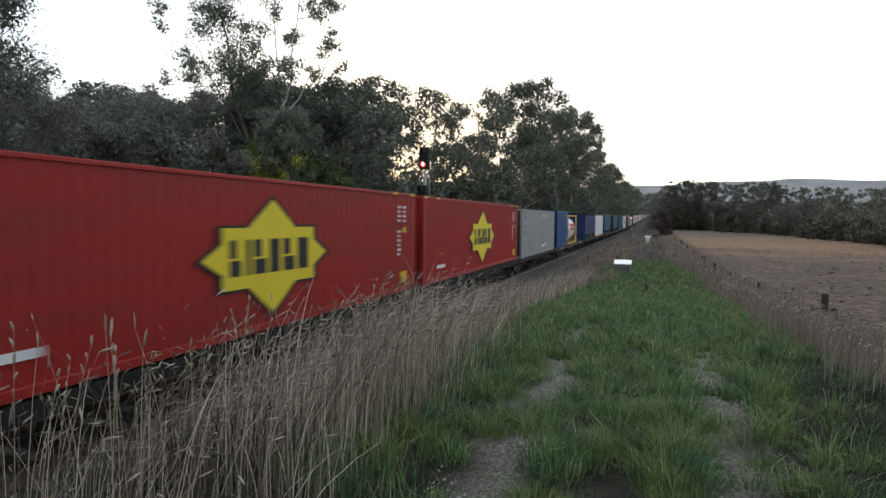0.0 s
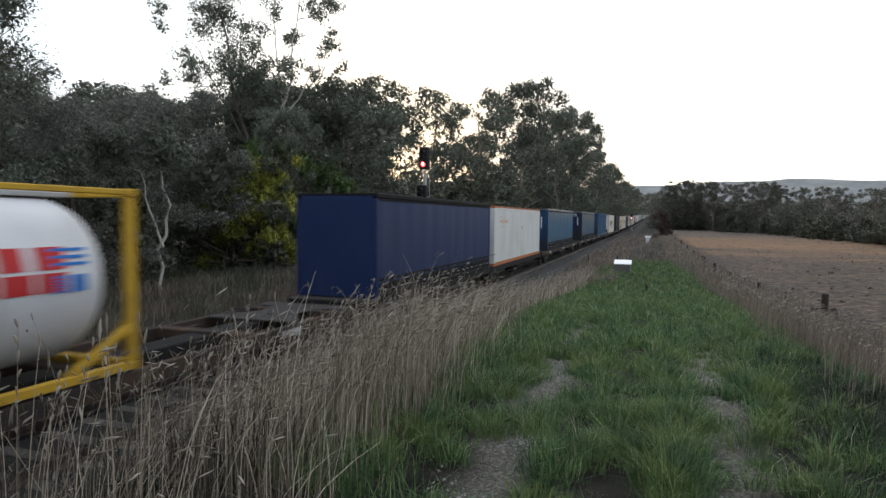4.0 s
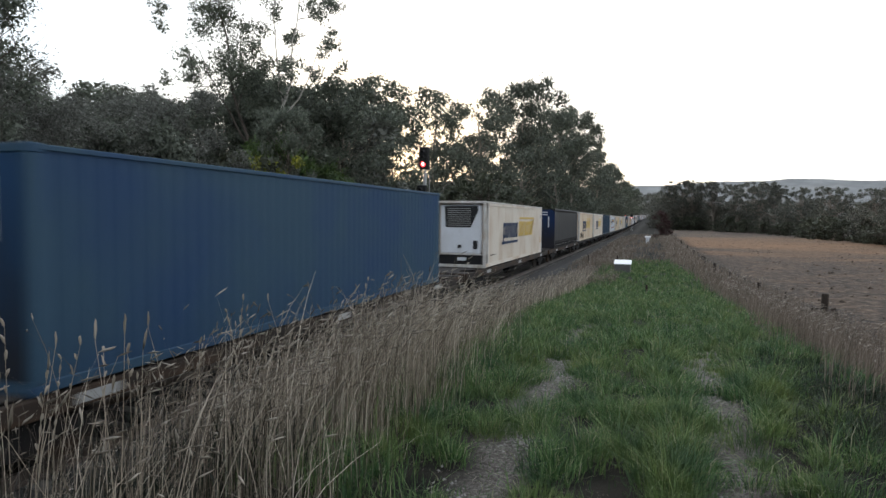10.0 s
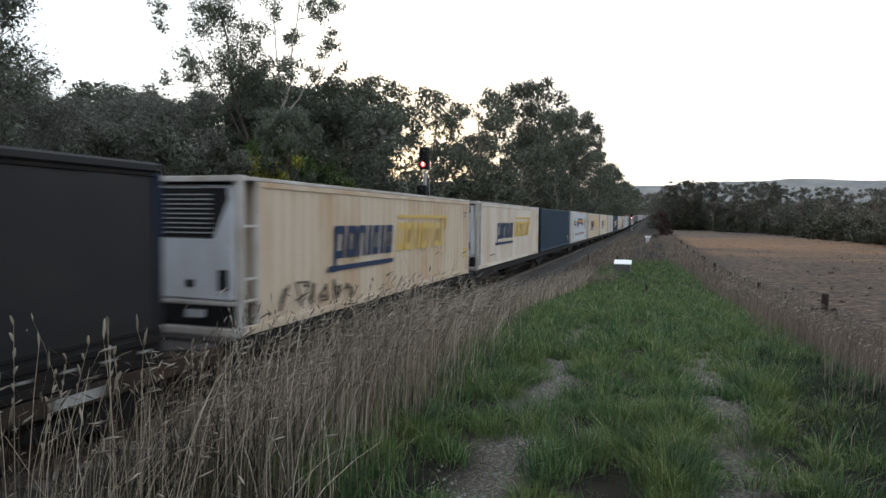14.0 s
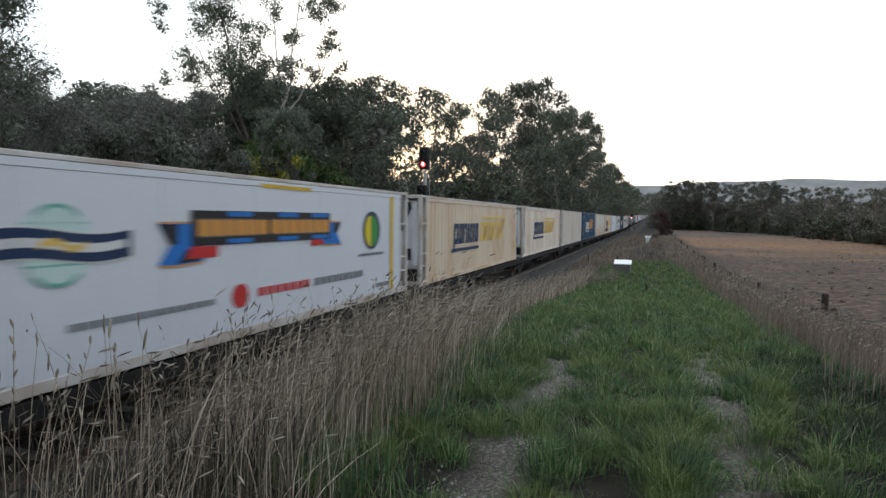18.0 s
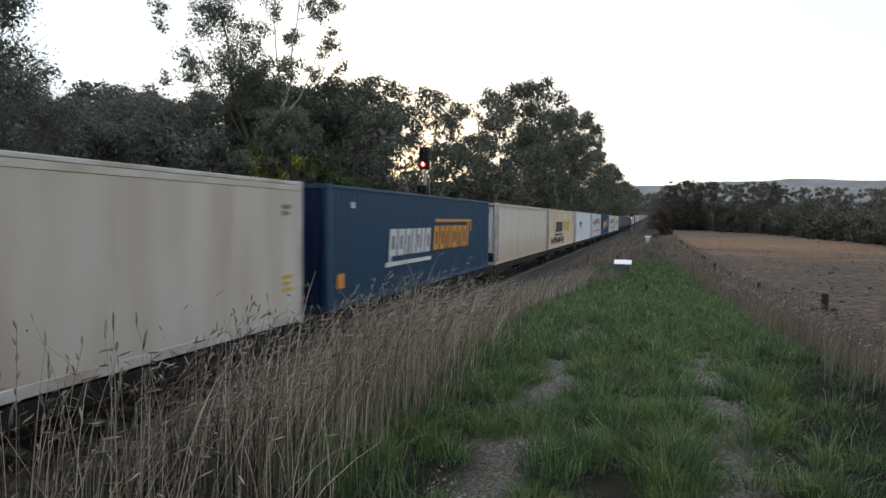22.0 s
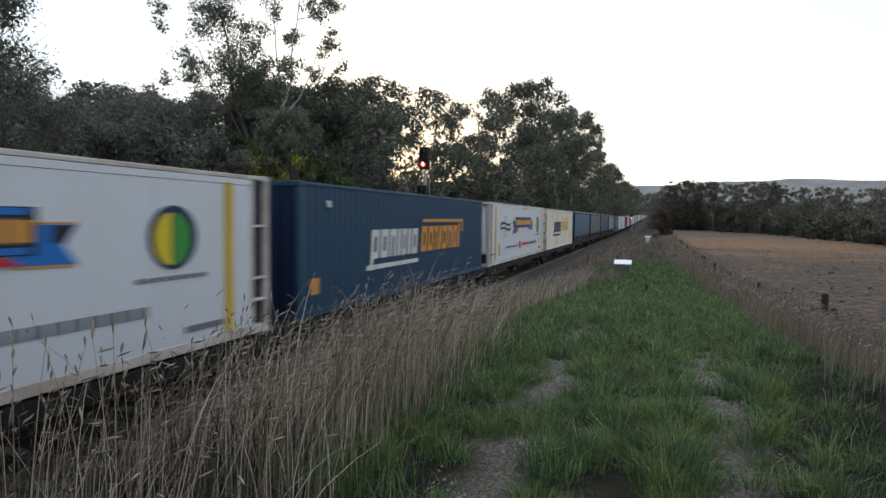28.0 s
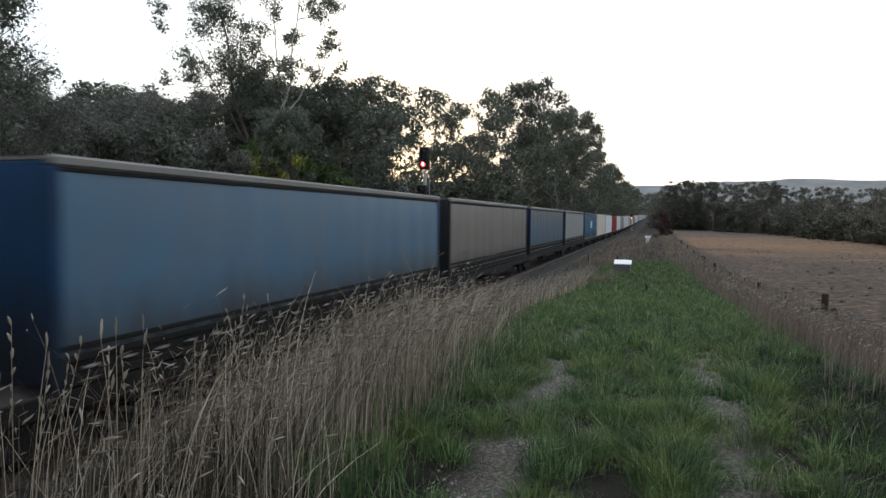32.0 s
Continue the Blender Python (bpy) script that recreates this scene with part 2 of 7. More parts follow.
# greyed leaf tones, with some distance haze put into the colour
M_LEAFFAR = foliage("hazed_gum_leaf", [(0.0, rgb(0.06, 0.064, 0.05)), (0.6, rgb(0.105, 0.108, 0.085)), (1.0, rgb(0.145, 0.143, 0.115))])
M_LEAFGREY = foliage("grey_green_leaf", [(0.0, rgb(0.07, 0.072, 0.06)), (0.6, rgb(0.125, 0.127, 0.108)), (1.0, rgb(0.20, 0.20, 0.175))])
M_LEAFYEL = foliage("yellow_green_leaf", [(0.0, rgb(0.11, 0.13, 0.02)), (0.6, rgb(0.24, 0.25, 0.035)), (1.0, rgb(0.34, 0.32, 0.05))])
M_LEAFBRIGHT = foliage("fresh_green_leaf", [(0.0, rgb(0.04, 0.07, 0.02)), (0.6, rgb(0.07, 0.12, 0.03)), (1.0, rgb(0.12, 0.17, 0.04))])
M_LEAFRED = foliage("dark_red_leaf", [(0.0, rgb(0.03, 0.013, 0.013)), (0.6, rgb(0.055, 0.022, 0.02)), (1.0, rgb(0.08, 0.035, 0.03))])
M_STRAW = foliage("dry_straw", [(0.0, rgb(0.06, 0.05, 0.036)), (0.30, rgb(0.215, 0.178, 0.135)), (0.72, rgb(0.48, 0.40, 0.31)), (1.0, rgb(0.84, 0.74, 0.61))], trans=0.2)
# near-black stems: the bank's shade is put into this colour
M_SHADESTEM = foliage("shade_dark_stem", [(0.0, rgb(0.005, 0.007, 0.004)), (0.6, rgb(0.012, 0.017, 0.008)), (0.9, rgb(0.03, 0.034, 0.018)), (1.0, rgb(0.10, 0.085, 0.055))], trans=0.05)
M_SHADYGRASS = foliage("shaded_rank_grass_blade", [(0.0, rgb(0.006, 0.011, 0.005)), (0.5, rgb(0.016, 0.032, 0.011)), (0.85, rgb(0.042, 0.075, 0.024)), (1.0, rgb(0.12, 0.12, 0.06))], trans=0.15)
M_STUBBLE = foliage("pale_stubble", [(0.0, rgb(0.16, 0.12, 0.085)), (0.6, rgb(0.26, 0.20, 0.15)), (1.0, rgb(0.40, 0.34, 0.27))], trans=0.3)
M_STRAWDK = foliage("brown_dry_grass", [(0.0, rgb(0.09, 0.068, 0.05)), (0.5, rgb(0.19, 0.148, 0.115)), (1.0, rgb(0.34, 0.275, 0.22))], trans=0.2)
M_HEAD = foliage("dry_seed_head", [(0.0, rgb(0.10, 0.08, 0.06)), (0.5, rgb(0.30, 0.25, 0.195)), (1.0, rgb(0.66, 0.59, 0.50))], trans=0.15)
M_GRASS = foliage("green_grass_blade", [(0.0, rgb(0.012, 0.040, 0.016)), (0.36, rgb(0.06, 0.138, 0.045)), (0.76, rgb(0.165, 0.285, 0.092)), (0.92, rgb(0.30, 0.33, 0.16)), (1.0, rgb(0.50, 0.45, 0.34))], trans=0.3, patch=rgb(0.20, 0.25, 0.075), patch_scale=1.6, deep=rgb(0.026, 0.080, 0.034), deep_scale=3.2)
M_SIGBLK = surface("matt_black_signal_case", (0.012, 0.012, 0.012), (0.03, 0.03, 0.03), 0.4)
M_SIGPOLE = surface("galvanised_pole", (0.42, 0.42, 0.43), (0.25, 0.23, 0.22), 0.4, rough=0.5, metal=0.4)
M_REDLAMP = glow("lit_red_lens", (1.0, 0.04, 0.04), 9.0)
M_LAMPCORE = glow("lit_lens_core", (1.0, 0.75, 0.75), 14.0)
# pale grey base colour carries the hills' distance haze
M_HILL = surface("haze_tinted_wooded_hill", (0.20, 0.205, 0.205), (0.30, 0.30, 0.295), 0.8, (0.006, 0.006, 0.02), 0.03, rough=1.0, bump=0, vary=0.25)

# ---- small builders ----
def thing(name, m, label, category, group="", kind=""):
    ob = new(name)
    ob.empty_display_size = 0.2
    ob.matrix_basis = m
    return tagged(ob, label, category, group, kind)


def mesh_object(name, mesh, parent=None, label="", loc=(0, 0, 0)):
    ob = new(name, mesh)
    ob.location = loc
    if parent is not None:
        ob.parent = parent
    if label:
        ob["label"] = label
    return ob


def part(name, bm, material, parent, label="", smooth=False):
    me = bpy.data.meshes.new(name)
    bmesh.ops.recalc_face_normals(bm, faces=bm.faces)
    bm.to_mesh(me)
    bm.free()
    me.materials.append(material)
    if smooth:
        me.polygons.foreach_set("use_smooth", [True] * len(me.polygons))
    return mesh_object(name, me, parent, label)


BOXES = {}


def bx(name, material, parent, x0, x1, y0, y1, z0, z1, bevel=0.0, label=""):
    """A bevelled box as one part; alike boxes share their mesh."""
    sx, sy, sz = x1 - x0, y1 - y0, z1 - z0
    key = (round(sx, 3), round(sy, 3), round(sz, 3), material.name, bevel)
    if key not in BOXES:
        bm = bmesh.new()
        bmesh.ops.create_cube(bm, size=1.0, matrix=Matrix.Diagonal((sx, sy, sz, 1)))
        if bevel:
            bmesh.ops.bevel(bm, geom=list(bm.edges), offset=bevel, segments=1, affect="EDGES")
        me = bpy.data.meshes.new(name)
        bm.to_mesh(me)
        bm.free()
        me.materials.append(material)
        BOXES[key] = me
    return mesh_object(name, BOXES[key], parent, label, ((x0 + x1) / 2, (y0 + y1) / 2, (z0 + z1) / 2))


def add_box(bm, x0, x1, y0, y1, z0, z1):
    vs = [bm.verts.new((x, y, z)) for x in (x0, x1) for y in (y0, y1) for z in (z0, z1)]
    for f in ((0, 1, 3, 2), (4, 6, 7, 5), (0, 4, 5, 1), (2, 3, 7, 6), (0, 2, 6, 4), (1, 5, 7, 3)):
        bm.faces.new([vs[i] for i in f])


def add_slab(bm, pts, x0, x1):
    """A flat shape in the plane of a container's side: outline (y, z), from x0 to x1."""
    a = [bm.verts.new((x0, y, z)) for y, z in pts]
    b = [bm.verts.new((x1, y, z)) for y, z in pts]
    bm.faces.new(b)
    bm.faces.new(a[::-1])
    for i in range(len(pts)):
        j = (i + 1) % len(pts)
        bm.faces.new((a[i], a[j], b[j], b[i]))


def add_bar(bm, p0, p1, r):
    """A square bar between two points."""
    p0, p1 = Vector(p0), Vector(p1)
    d = p1 - p0
    m = Matrix.Translation((p0 + p1) / 2) @ d.to_track_quat("Z", "Y").to_matrix().to_4x4() @ Matrix.Diagonal((2 * r, 2 * r, d.length, 1))
    bmesh.ops.create_cube(bm, size=1.0, matrix=m)


def add_cyl(bm, p0, p1, r0, r1=None, n=12):
    p0, p1 = Vector(p0), Vector(p1)
    d = p1 - p0
    m = Matrix.Translation((p0 + p1) / 2) @ d.to_track_quat("Z", "Y").to_matrix().to_4x4()
    bmesh.ops.create_cone(bm, cap_ends=True, segments=n, radius1=r0, radius2=r0 if r1 is None else r1, depth=d.length, matrix=m)


def tube(points, radii, n=7):
    """Vertices and faces of a tapered tube along points."""
    vs, fs = [], []
    for k, (p, r) in enumerate(zip(points, radii)):
        d = Vector(points[min(k + 1, len(points) - 1)]) - Vector(points[max(k - 1, 0)])
        q = d.to_track_quat("Z", "Y")
        for i in range(n):
            a = 2 * math.pi * i / n
            vs.append(tuple(Vector(p) + q @ Vector((math.cos(a) * r, math.sin(a) * r, 0))))
    for k in range(len(points) - 1):
        for i in range(n):
            j = (i + 1) % n
            fs.append((k * n + i, k * n + j, (k + 1) * n + j, (k + 1) * n + i))
    return vs, fs


def raw_mesh(name, vs, fs, material, smooth=False):
    me = bpy.data.meshes.new(name)
    me.from_pydata(vs, [], fs)
    me.materials.append(material)
    if smooth:
        me.polygons.foreach_set("use_smooth", [True] * len(me.polygons))
    me.update()
    return me


def quad_mesh(name, verts, per, material):
    """Many separate faces of `per` corners each, from one array (n, per, 3)."""
    n = verts.shape[0]
    me = bpy.data.meshes.new(name)
    me.vertices.add(n * per)
    me.vertices.foreach_set("co", verts.reshape(-1).astype(np.float32))
    me.loops.add(n * per)
    me.loops.foreach_set("vertex_index", np.arange(n * per, dtype=np.int32))
    me.polygons.add(n)
    me.polygons.foreach_set("loop_start", np.arange(0, n * per, per, dtype=np.int32))
    me.update(calc_edges=True)
    me.materials.append(material)
    return me


# ---- ground ----
TRACK_X = -8.13


def grade(y):
    """The line and the land climb gently in the distance."""
    y = min(y, 1500.0)
    if y < 120:
        return 0.0
    if y < 220:
        return 0.000045 * (y - 120) ** 2
    return 0.45 + 0.009 * (y - 220)


def sstep(a, b, x):
    t = min(max((x - a) / (b - a), 0.0), 1.0)
    return t * t * (3 - 2 * t)


def land(x, y):
    near = 1.52 - 1.12 * sstep(5.0, 30.0, y)
    z = near
    z += (-0.30 - near) * sstep(-1.9, -5.8, x) if x < -1.9 else 0.0
    if x < -10.5:
        z = -0.30 + 0.7 * sstep(-10.5, -15.0, x)
    if x > 1.7:
        z += (0.0 - near) * sstep(1.7, 5.2, x)
    z += 0.05 * noise.noise((x * 0.35, y * 0.35, 3.1)) + 0.025 * noise.noise((x * 1.3, y * 1.3, 7.7))
    z -= 0.05 * (math.exp(-((x + 1.0) / 0.28) ** 2) + math.exp(-((x - 0.62) / 0.28) ** 2)) * (1 - sstep(16, 24, y))
    return z + grade(y)


def make_ground():
    def steps(bands):
        out = []
        for a, b, s in bands:
            n = max(1, round((b - a) / s))
            out += [a + (b - a) * i / n for i in range(n)]
        return out + [bands[-1][1]]
    xs = steps([(-4000, -600, 500), (-600, -60, 60), (-60, -16, 6), (-16, -6, 0.8), (-6, 6, 0.22), (6, 40, 2), (40, 600, 60), (600, 4000, 500)])
    ys = steps([(-3000, -300, 500), (-300, -20, 40), (-20, 0, 2.5), (0, 14, 0.22), (14, 40, 0.6), (40, 260, 6), (260, 1600, 90), (1600, 5000, 500)])
    vs = [(x, y, land(x, y)) for y in ys for x in xs]
    w = len(xs)
    fs = [(j * w + i, j * w + i + 1, (j + 1) * w + i + 1, (j + 1) * w + i) for j in range(len(ys) - 1) for i in range(w - 1)]
    m, nt, lk, bs = nodes_of("ground_soil")
    geo = nt.new("ShaderNodeNewGeometry")
    sep = nt.new("ShaderNodeSeparateXYZ")
    lk.new(geo.outputs["Position"], sep.inputs[0])

    def noise_of(scale, detail=5, stretch=None, rough=0.5):
        n = nt.new("ShaderNodeTexNoise")
        n.inputs["Scale"].default_value, n.inputs["Detail"].default_value = scale, detail
        n.inputs["Roughness"].default_value = rough
        if stretch:
            mp = nt.new("ShaderNodeMapping")
            mp.inputs["Scale"].default_value = stretch
            mp.inputs["Rotation"].default_value = (0, 0, radians(12))
            lk.new(geo.outputs["Position"], mp.inputs[0])
            lk.new(mp.outputs[0], n.inputs[0])
        else:
            lk.new(geo.outputs["Position"], n.inputs[0])
        return n.outputs[0]

    def edge(lo, hi, wob):
        a = nt.new("ShaderNodeMath")
        a.operation = "MULTIPLY_ADD"
        lk.new(noise_of(0.9), a.inputs[0])
        a.inputs[1].default_value = wob
        lk.new(sep.outputs[0], a.inputs[2])
        r = nt.new("ShaderNodeMapRange")
        r.inputs[1].default_value, r.inputs[2].default_value = lo + wob / 2, hi + wob / 2
        lk.new(a.outputs[0], r.inputs[0])
        return r.outputs[0]

    def mixed(fac, a, b):
        x = nt.new("ShaderNodeMix")
        x.data_type = "RGBA"
        lk.new(fac, x.inputs[0])
        for s, c in ((x.inputs[6], a), (x.inputs[7], b)):
            if isinstance(c, tuple):
                s.default_value = c
            else:
                lk.new(c, s)
        return x.outputs[2]
    fine = noise_of(28, 10, None, 0.8)
    # verge soil nearly black: the shade beneath the grass is in its colour
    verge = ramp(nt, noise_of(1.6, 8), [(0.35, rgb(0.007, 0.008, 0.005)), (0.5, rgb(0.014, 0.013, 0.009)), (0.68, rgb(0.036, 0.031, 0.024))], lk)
    grit = ramp(nt, fine, [(0.36, rgb(0.03, 0.026, 0.022)), (0.5, rgb(0.11, 0.097, 0.085)), (0.64, rgb(0.29, 0.27, 0.245))], lk)
    # two worn wheel ruts, broken up by the turf
    def maths(op, p, q):
        n = nt.new("ShaderNodeMath")
        n.operation = op
        for s, v in zip(n.inputs, (p, q)):
            if isinstance(v, float):
                s.default_value = v
            else:
                lk.new(v, s)
        return n.outputs[0]
    wob = maths("MULTIPLY", maths("SUBTRACT", noise_of(0.8), 0.5), 0.7)
    off_mid = maths("ABSOLUTE", maths("ADD", maths("ADD", sep.outputs[0], 0.19), wob), 0.0)
    off_rut = maths("ABSOLUTE", maths("SUBTRACT", off_mid, 0.81), 0.0)
    lane = nt.new("ShaderNodeMapRange")
    lane.inputs[1].default_value, lane.inputs[2].default_value = 0.32, 0.04
    lk.new(off_rut, lane.inputs[0])
    far = nt.new("ShaderNodeMapRange")
    far.inputs[1].default_value, far.inputs[2].default_value = 9.0, 24.0
    lk.new(sep.outputs[1], far.inputs[0])
    lane_n = nt.new("ShaderNodeMath")
    lane_n.operation = "MULTIPLY_ADD"
    lk.new(far.outputs[0], lane_n.inputs[0])
    lane_n.inputs[1].default_value = -0.8
    lane_n.inputs[2].default_value = 1.0
    lane_m = nt.new("ShaderNodeMath")
    lane_m.operation = "MULTIPLY"
    lk.new(lane.outputs[0], lane_m.inputs[0])
    lk.new(lane_n.outputs[0], lane_m.inputs[1])
    verge = mixed(lane_m.outputs[0], verge, grit)
    stone = ramp(nt, noise_of(9, 6), [(0.3, rgb(0.025, 0.025, 0.024)), (0.7, rgb(0.075, 0.069, 0.062))], lk)
    apron = nt.new("ShaderNodeMath")
    apron.operation = "MULTIPLY"
    ap_e = nt.new("ShaderNodeMath")
    ap_e.operation = "SUBTRACT"
    ap_e.inputs[0].default_value = 1.0
    lk.new(edge(-3.6, -2.4, 1.2), ap_e.inputs[1])
    lk.new(ap_e.outputs[0], apron.inputs[0])
    lk.new(far.outputs[0], apron.inputs[1])
    verge = mixed(apron.outputs[0], verge, stone)
    reach = nt.new("ShaderNodeMath")
    reach.operation = "MULTIPLY_ADD"
    lk.new(noise_of(1.0, 6, (0.03, 0.06, 1)), reach.inputs[0])
    reach.inputs[1].default_value = 110.0
    lk.new(sep.outputs[1], reach.inputs[2])
    part_way = nt.new("ShaderNodeMapRange")
    part_way.inputs[1].default_value, part_way.inputs[2].default_value = 55.0, 255.0
    lk.new(reach.outputs[0], part_way.inputs[0])
    bands = ramp(nt, part_way.outputs[0], [(0.12, rgb(0.038, 0.033, 0.03)), (0.30, rgb(0.06, 0.046, 0.037)), (0.45, rgb(0.30, 0.155, 0.075)), (0.60, rgb(0.22, 0.125, 0.07)), (0.74, rgb(0.085, 0.077, 0.074))], lk)
    patches = ramp(nt, noise_of(0.3, 12, None, 0.68), [(0.40, rgb(0.03, 0.027, 0.026)), (0.5, rgb(0.12, 0.085, 0.06)), (0.60, rgb(0.29, 0.17, 0.095))], lk)
    soft = nt.new("ShaderNodeMix")
    soft.data_type = "RGBA"
    soft.inputs[0].default_value = 0.25
    lk.new(bands, soft.inputs[6])
    lk.new(patches, soft.inputs[7])
    bands = soft.outputs[2]
    clod_n = noise_of(2.2, 12, None, 0.72)
    clods = ramp(nt, clod_n, [(0.42, rgb(0.012, 0.011, 0.010)), (0.49, rgb(0.07, 0.055, 0.045)), (0.54, rgb(0.20, 0.13, 0.085)), (0.60, rgb(0.32, 0.25, 0.19))], lk)
    mid = nt.new("ShaderNodeMix")
    mid.data_type = "RGBA"
    mid.inputs[0].default_value = 0.38
    lk.new(bands, mid.inputs[6])
    lk.new(clods, mid.inputs[7])
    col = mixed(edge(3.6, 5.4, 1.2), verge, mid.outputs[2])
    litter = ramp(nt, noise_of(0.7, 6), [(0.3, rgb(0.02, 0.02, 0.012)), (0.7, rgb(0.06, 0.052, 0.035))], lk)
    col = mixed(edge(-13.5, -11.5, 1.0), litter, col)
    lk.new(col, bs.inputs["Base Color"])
    bs.inputs["Roughness"].default_value = 0.95
    bs.inputs["Specular IOR Level"].default_value = 0.2
    b = nt.new("ShaderNodeBump")
    b.inputs["Strength"].default_value, b.inputs["Distance"].default_value = 0.6, 0.03
    lk.new(fine, b.inputs["Height"])
    lk.new(b.outputs[0], bs.inputs["Normal"])
    tagged(mesh_object("ground", raw_mesh("ground", vs, fs, m, True)), "grassy verge, soil and ploughed stubble field", "ground", kind="structure")


make_ground()


def make_track():
    ys = [-80 + 12 * i for i in range(0, 26)] + [232 + 60 * i for i in range(1, 22)]
    prof = [(-3.1, -0.60), (-2.0, -0.18), (2.0, -0.18), (3.1, -0.60)]
    vs = [(TRACK_X + px, y, pz + grade(y)) for y in ys for px, pz in prof]
    fs = [(4 * k + i, 4 * k + i + 1, 4 * k + i + 5, 4 * k + i + 4) for k in range(len(ys) - 1) for i in range(3)]
    tagged(mesh_object("ballast", raw_mesh("ballast", vs, fs, M_BALLAST)), "dark grey crushed stone ballast bed under the railway line", "ballast", kind="structure")
    rp = [(-0.075, -0.165), (-0.075, -0.15), (-0.012, -0.13), (-0.012, -0.045), (-0.036, -0.035), (-0.036, 0), (0.036, 0), (0.036, -0.035), (0.012, -0.045), (0.012, -0.13), (0.075, -0.15), (0.075, -0.165)]
    for side in (-0.8, 0.8):
        vs = [(TRACK_X + side + px, y, pz + grade(y)) for y in ys for px, pz in rp]
        n = len(rp)
        fs = [(n * k + i, n * k + (i + 1) % n, n * (k + 1) + (i + 1) % n, n * (k + 1) + i) for k in range(len(ys) - 1) for i in range(n)]
        tagged(mesh_object("rail", raw_mesh("rail", vs, fs, M_RAILST)), "worn steel rail on concrete sleepers", "rail", "rails of the line", "structure")
    bm = bmesh.new()
    for k in range(260):
        y = -30 + 0.7 * k
        add_box(bm, TRACK_X - 1.25, TRACK_X + 1.25, y - 0.12, y + 0.12, -0.36 + grade(y), -0.166 + grade(y))
    ob = part("sleepers", bm, M_SLEEPER, None)
    tagged(ob, "row of concrete sleepers half buried in ballast", "sleepers", kind="stuff")


make_track()


def make_hills():
    for k, (d, base, name) in enumerate(((2600, 165, "hill"), (3900, 330, "hill"))):
        vs, fs = [], []
        n = 160
        for i in range(n + 1):
            a = radians(-75 + 150 * i / n)
            x, y = d * math.sin(a), d * math.cos(a)
            h = base * (0.72 + 0.35 * noise.noise((i * 0.035, k * 5.0, 0.3)) + 0.08 * noise.noise((i * 0.2, k, 1)) + 0.025 * noise.noise((i * 1.7, k, 2)))
            h *= sstep(-70, -8, math.degrees(a)) * 0.9 + 0.1
            vs += [(x * 0.8, y * 0.8, -5), (x * 0.93, y * 0.93, h * 0.6), (x, y, h), (x * 1.2, y * 1.2, -5)]
        for i in range(n):
            for j in range(3):
                fs.append((4 * i + j, 4 * i + j + 1, 4 * i + j + 5, 4 * i + j + 4))
        tagged(mesh_object(name, raw_mesh(name, vs, fs, M_HILL, True)), "wooded hill range in the distance, haze painted into its grey", "hill", kind="structure")


make_hills()

# ---- trees and shrubs ----
def leaf_cards(rng, centres, radii, count, size, droop=0.5, flat=0.75, tufts=12, spread=0.5):
    """Small pointed leaf faces in tufts round each clump, with a share of larger sprays deep inside."""
    n = len(centres)
    w = radii ** 2
    pick = rng.choice(n, count, p=w / w.sum())
    off = rng.normal(size=(n, tufts, 3))
    off /= np.linalg.norm(off, axis=2)[:, :, None]
    off *= rng.uniform(0.35, 0.98, (n, tufts, 1)) * np.array([1, 1, flat])
    reach = spread * rng.uniform(0.55, 1.25, (n, tufts))
    k = rng.integers(0, tufts, count)
    d = rng.normal(size=(count, 3))
    d /= np.linalg.norm(d, axis=1)[:, None]
    inner = rng.uniform(0, 1, count) < 0.26
    rad = radii[pick] * np.where(inner, 0.75, reach[pick, k]) * rng.uniform(0.05, 1.0, count) ** 0.5
    c = centres[pick] + np.where(inner[:, None], 0.0, off[pick, k] * radii[pick][:, None]) + d * rad[:, None] * np.array([1, 1, 0.8])
    axis = rng.normal(size=(count, 3)) * np.array([1, 1, 0.6]) - np.array([0, 0, droop])
    axis /= np.linalg.norm(axis, axis=1)[:, None]
    other = np.cross(axis, rng.normal(size=(count, 3)))
    other /= np.linalg.norm(other, axis=1)[:, None] + 1e-9
    ln = (size * rng.uniform(0.6, 1.4, count) * np.where(inner, 1.7, 1.0))[:, None]
    wd = ln * (rng.uniform(0.15, 0.27, count) * np.where(inner, 1.6, 1.0))[:, None]
    return np.stack([c + axis * ln / 2, c - axis * ln / 2 + other * wd, c - axis * ln / 2 - other * wd], axis=1)


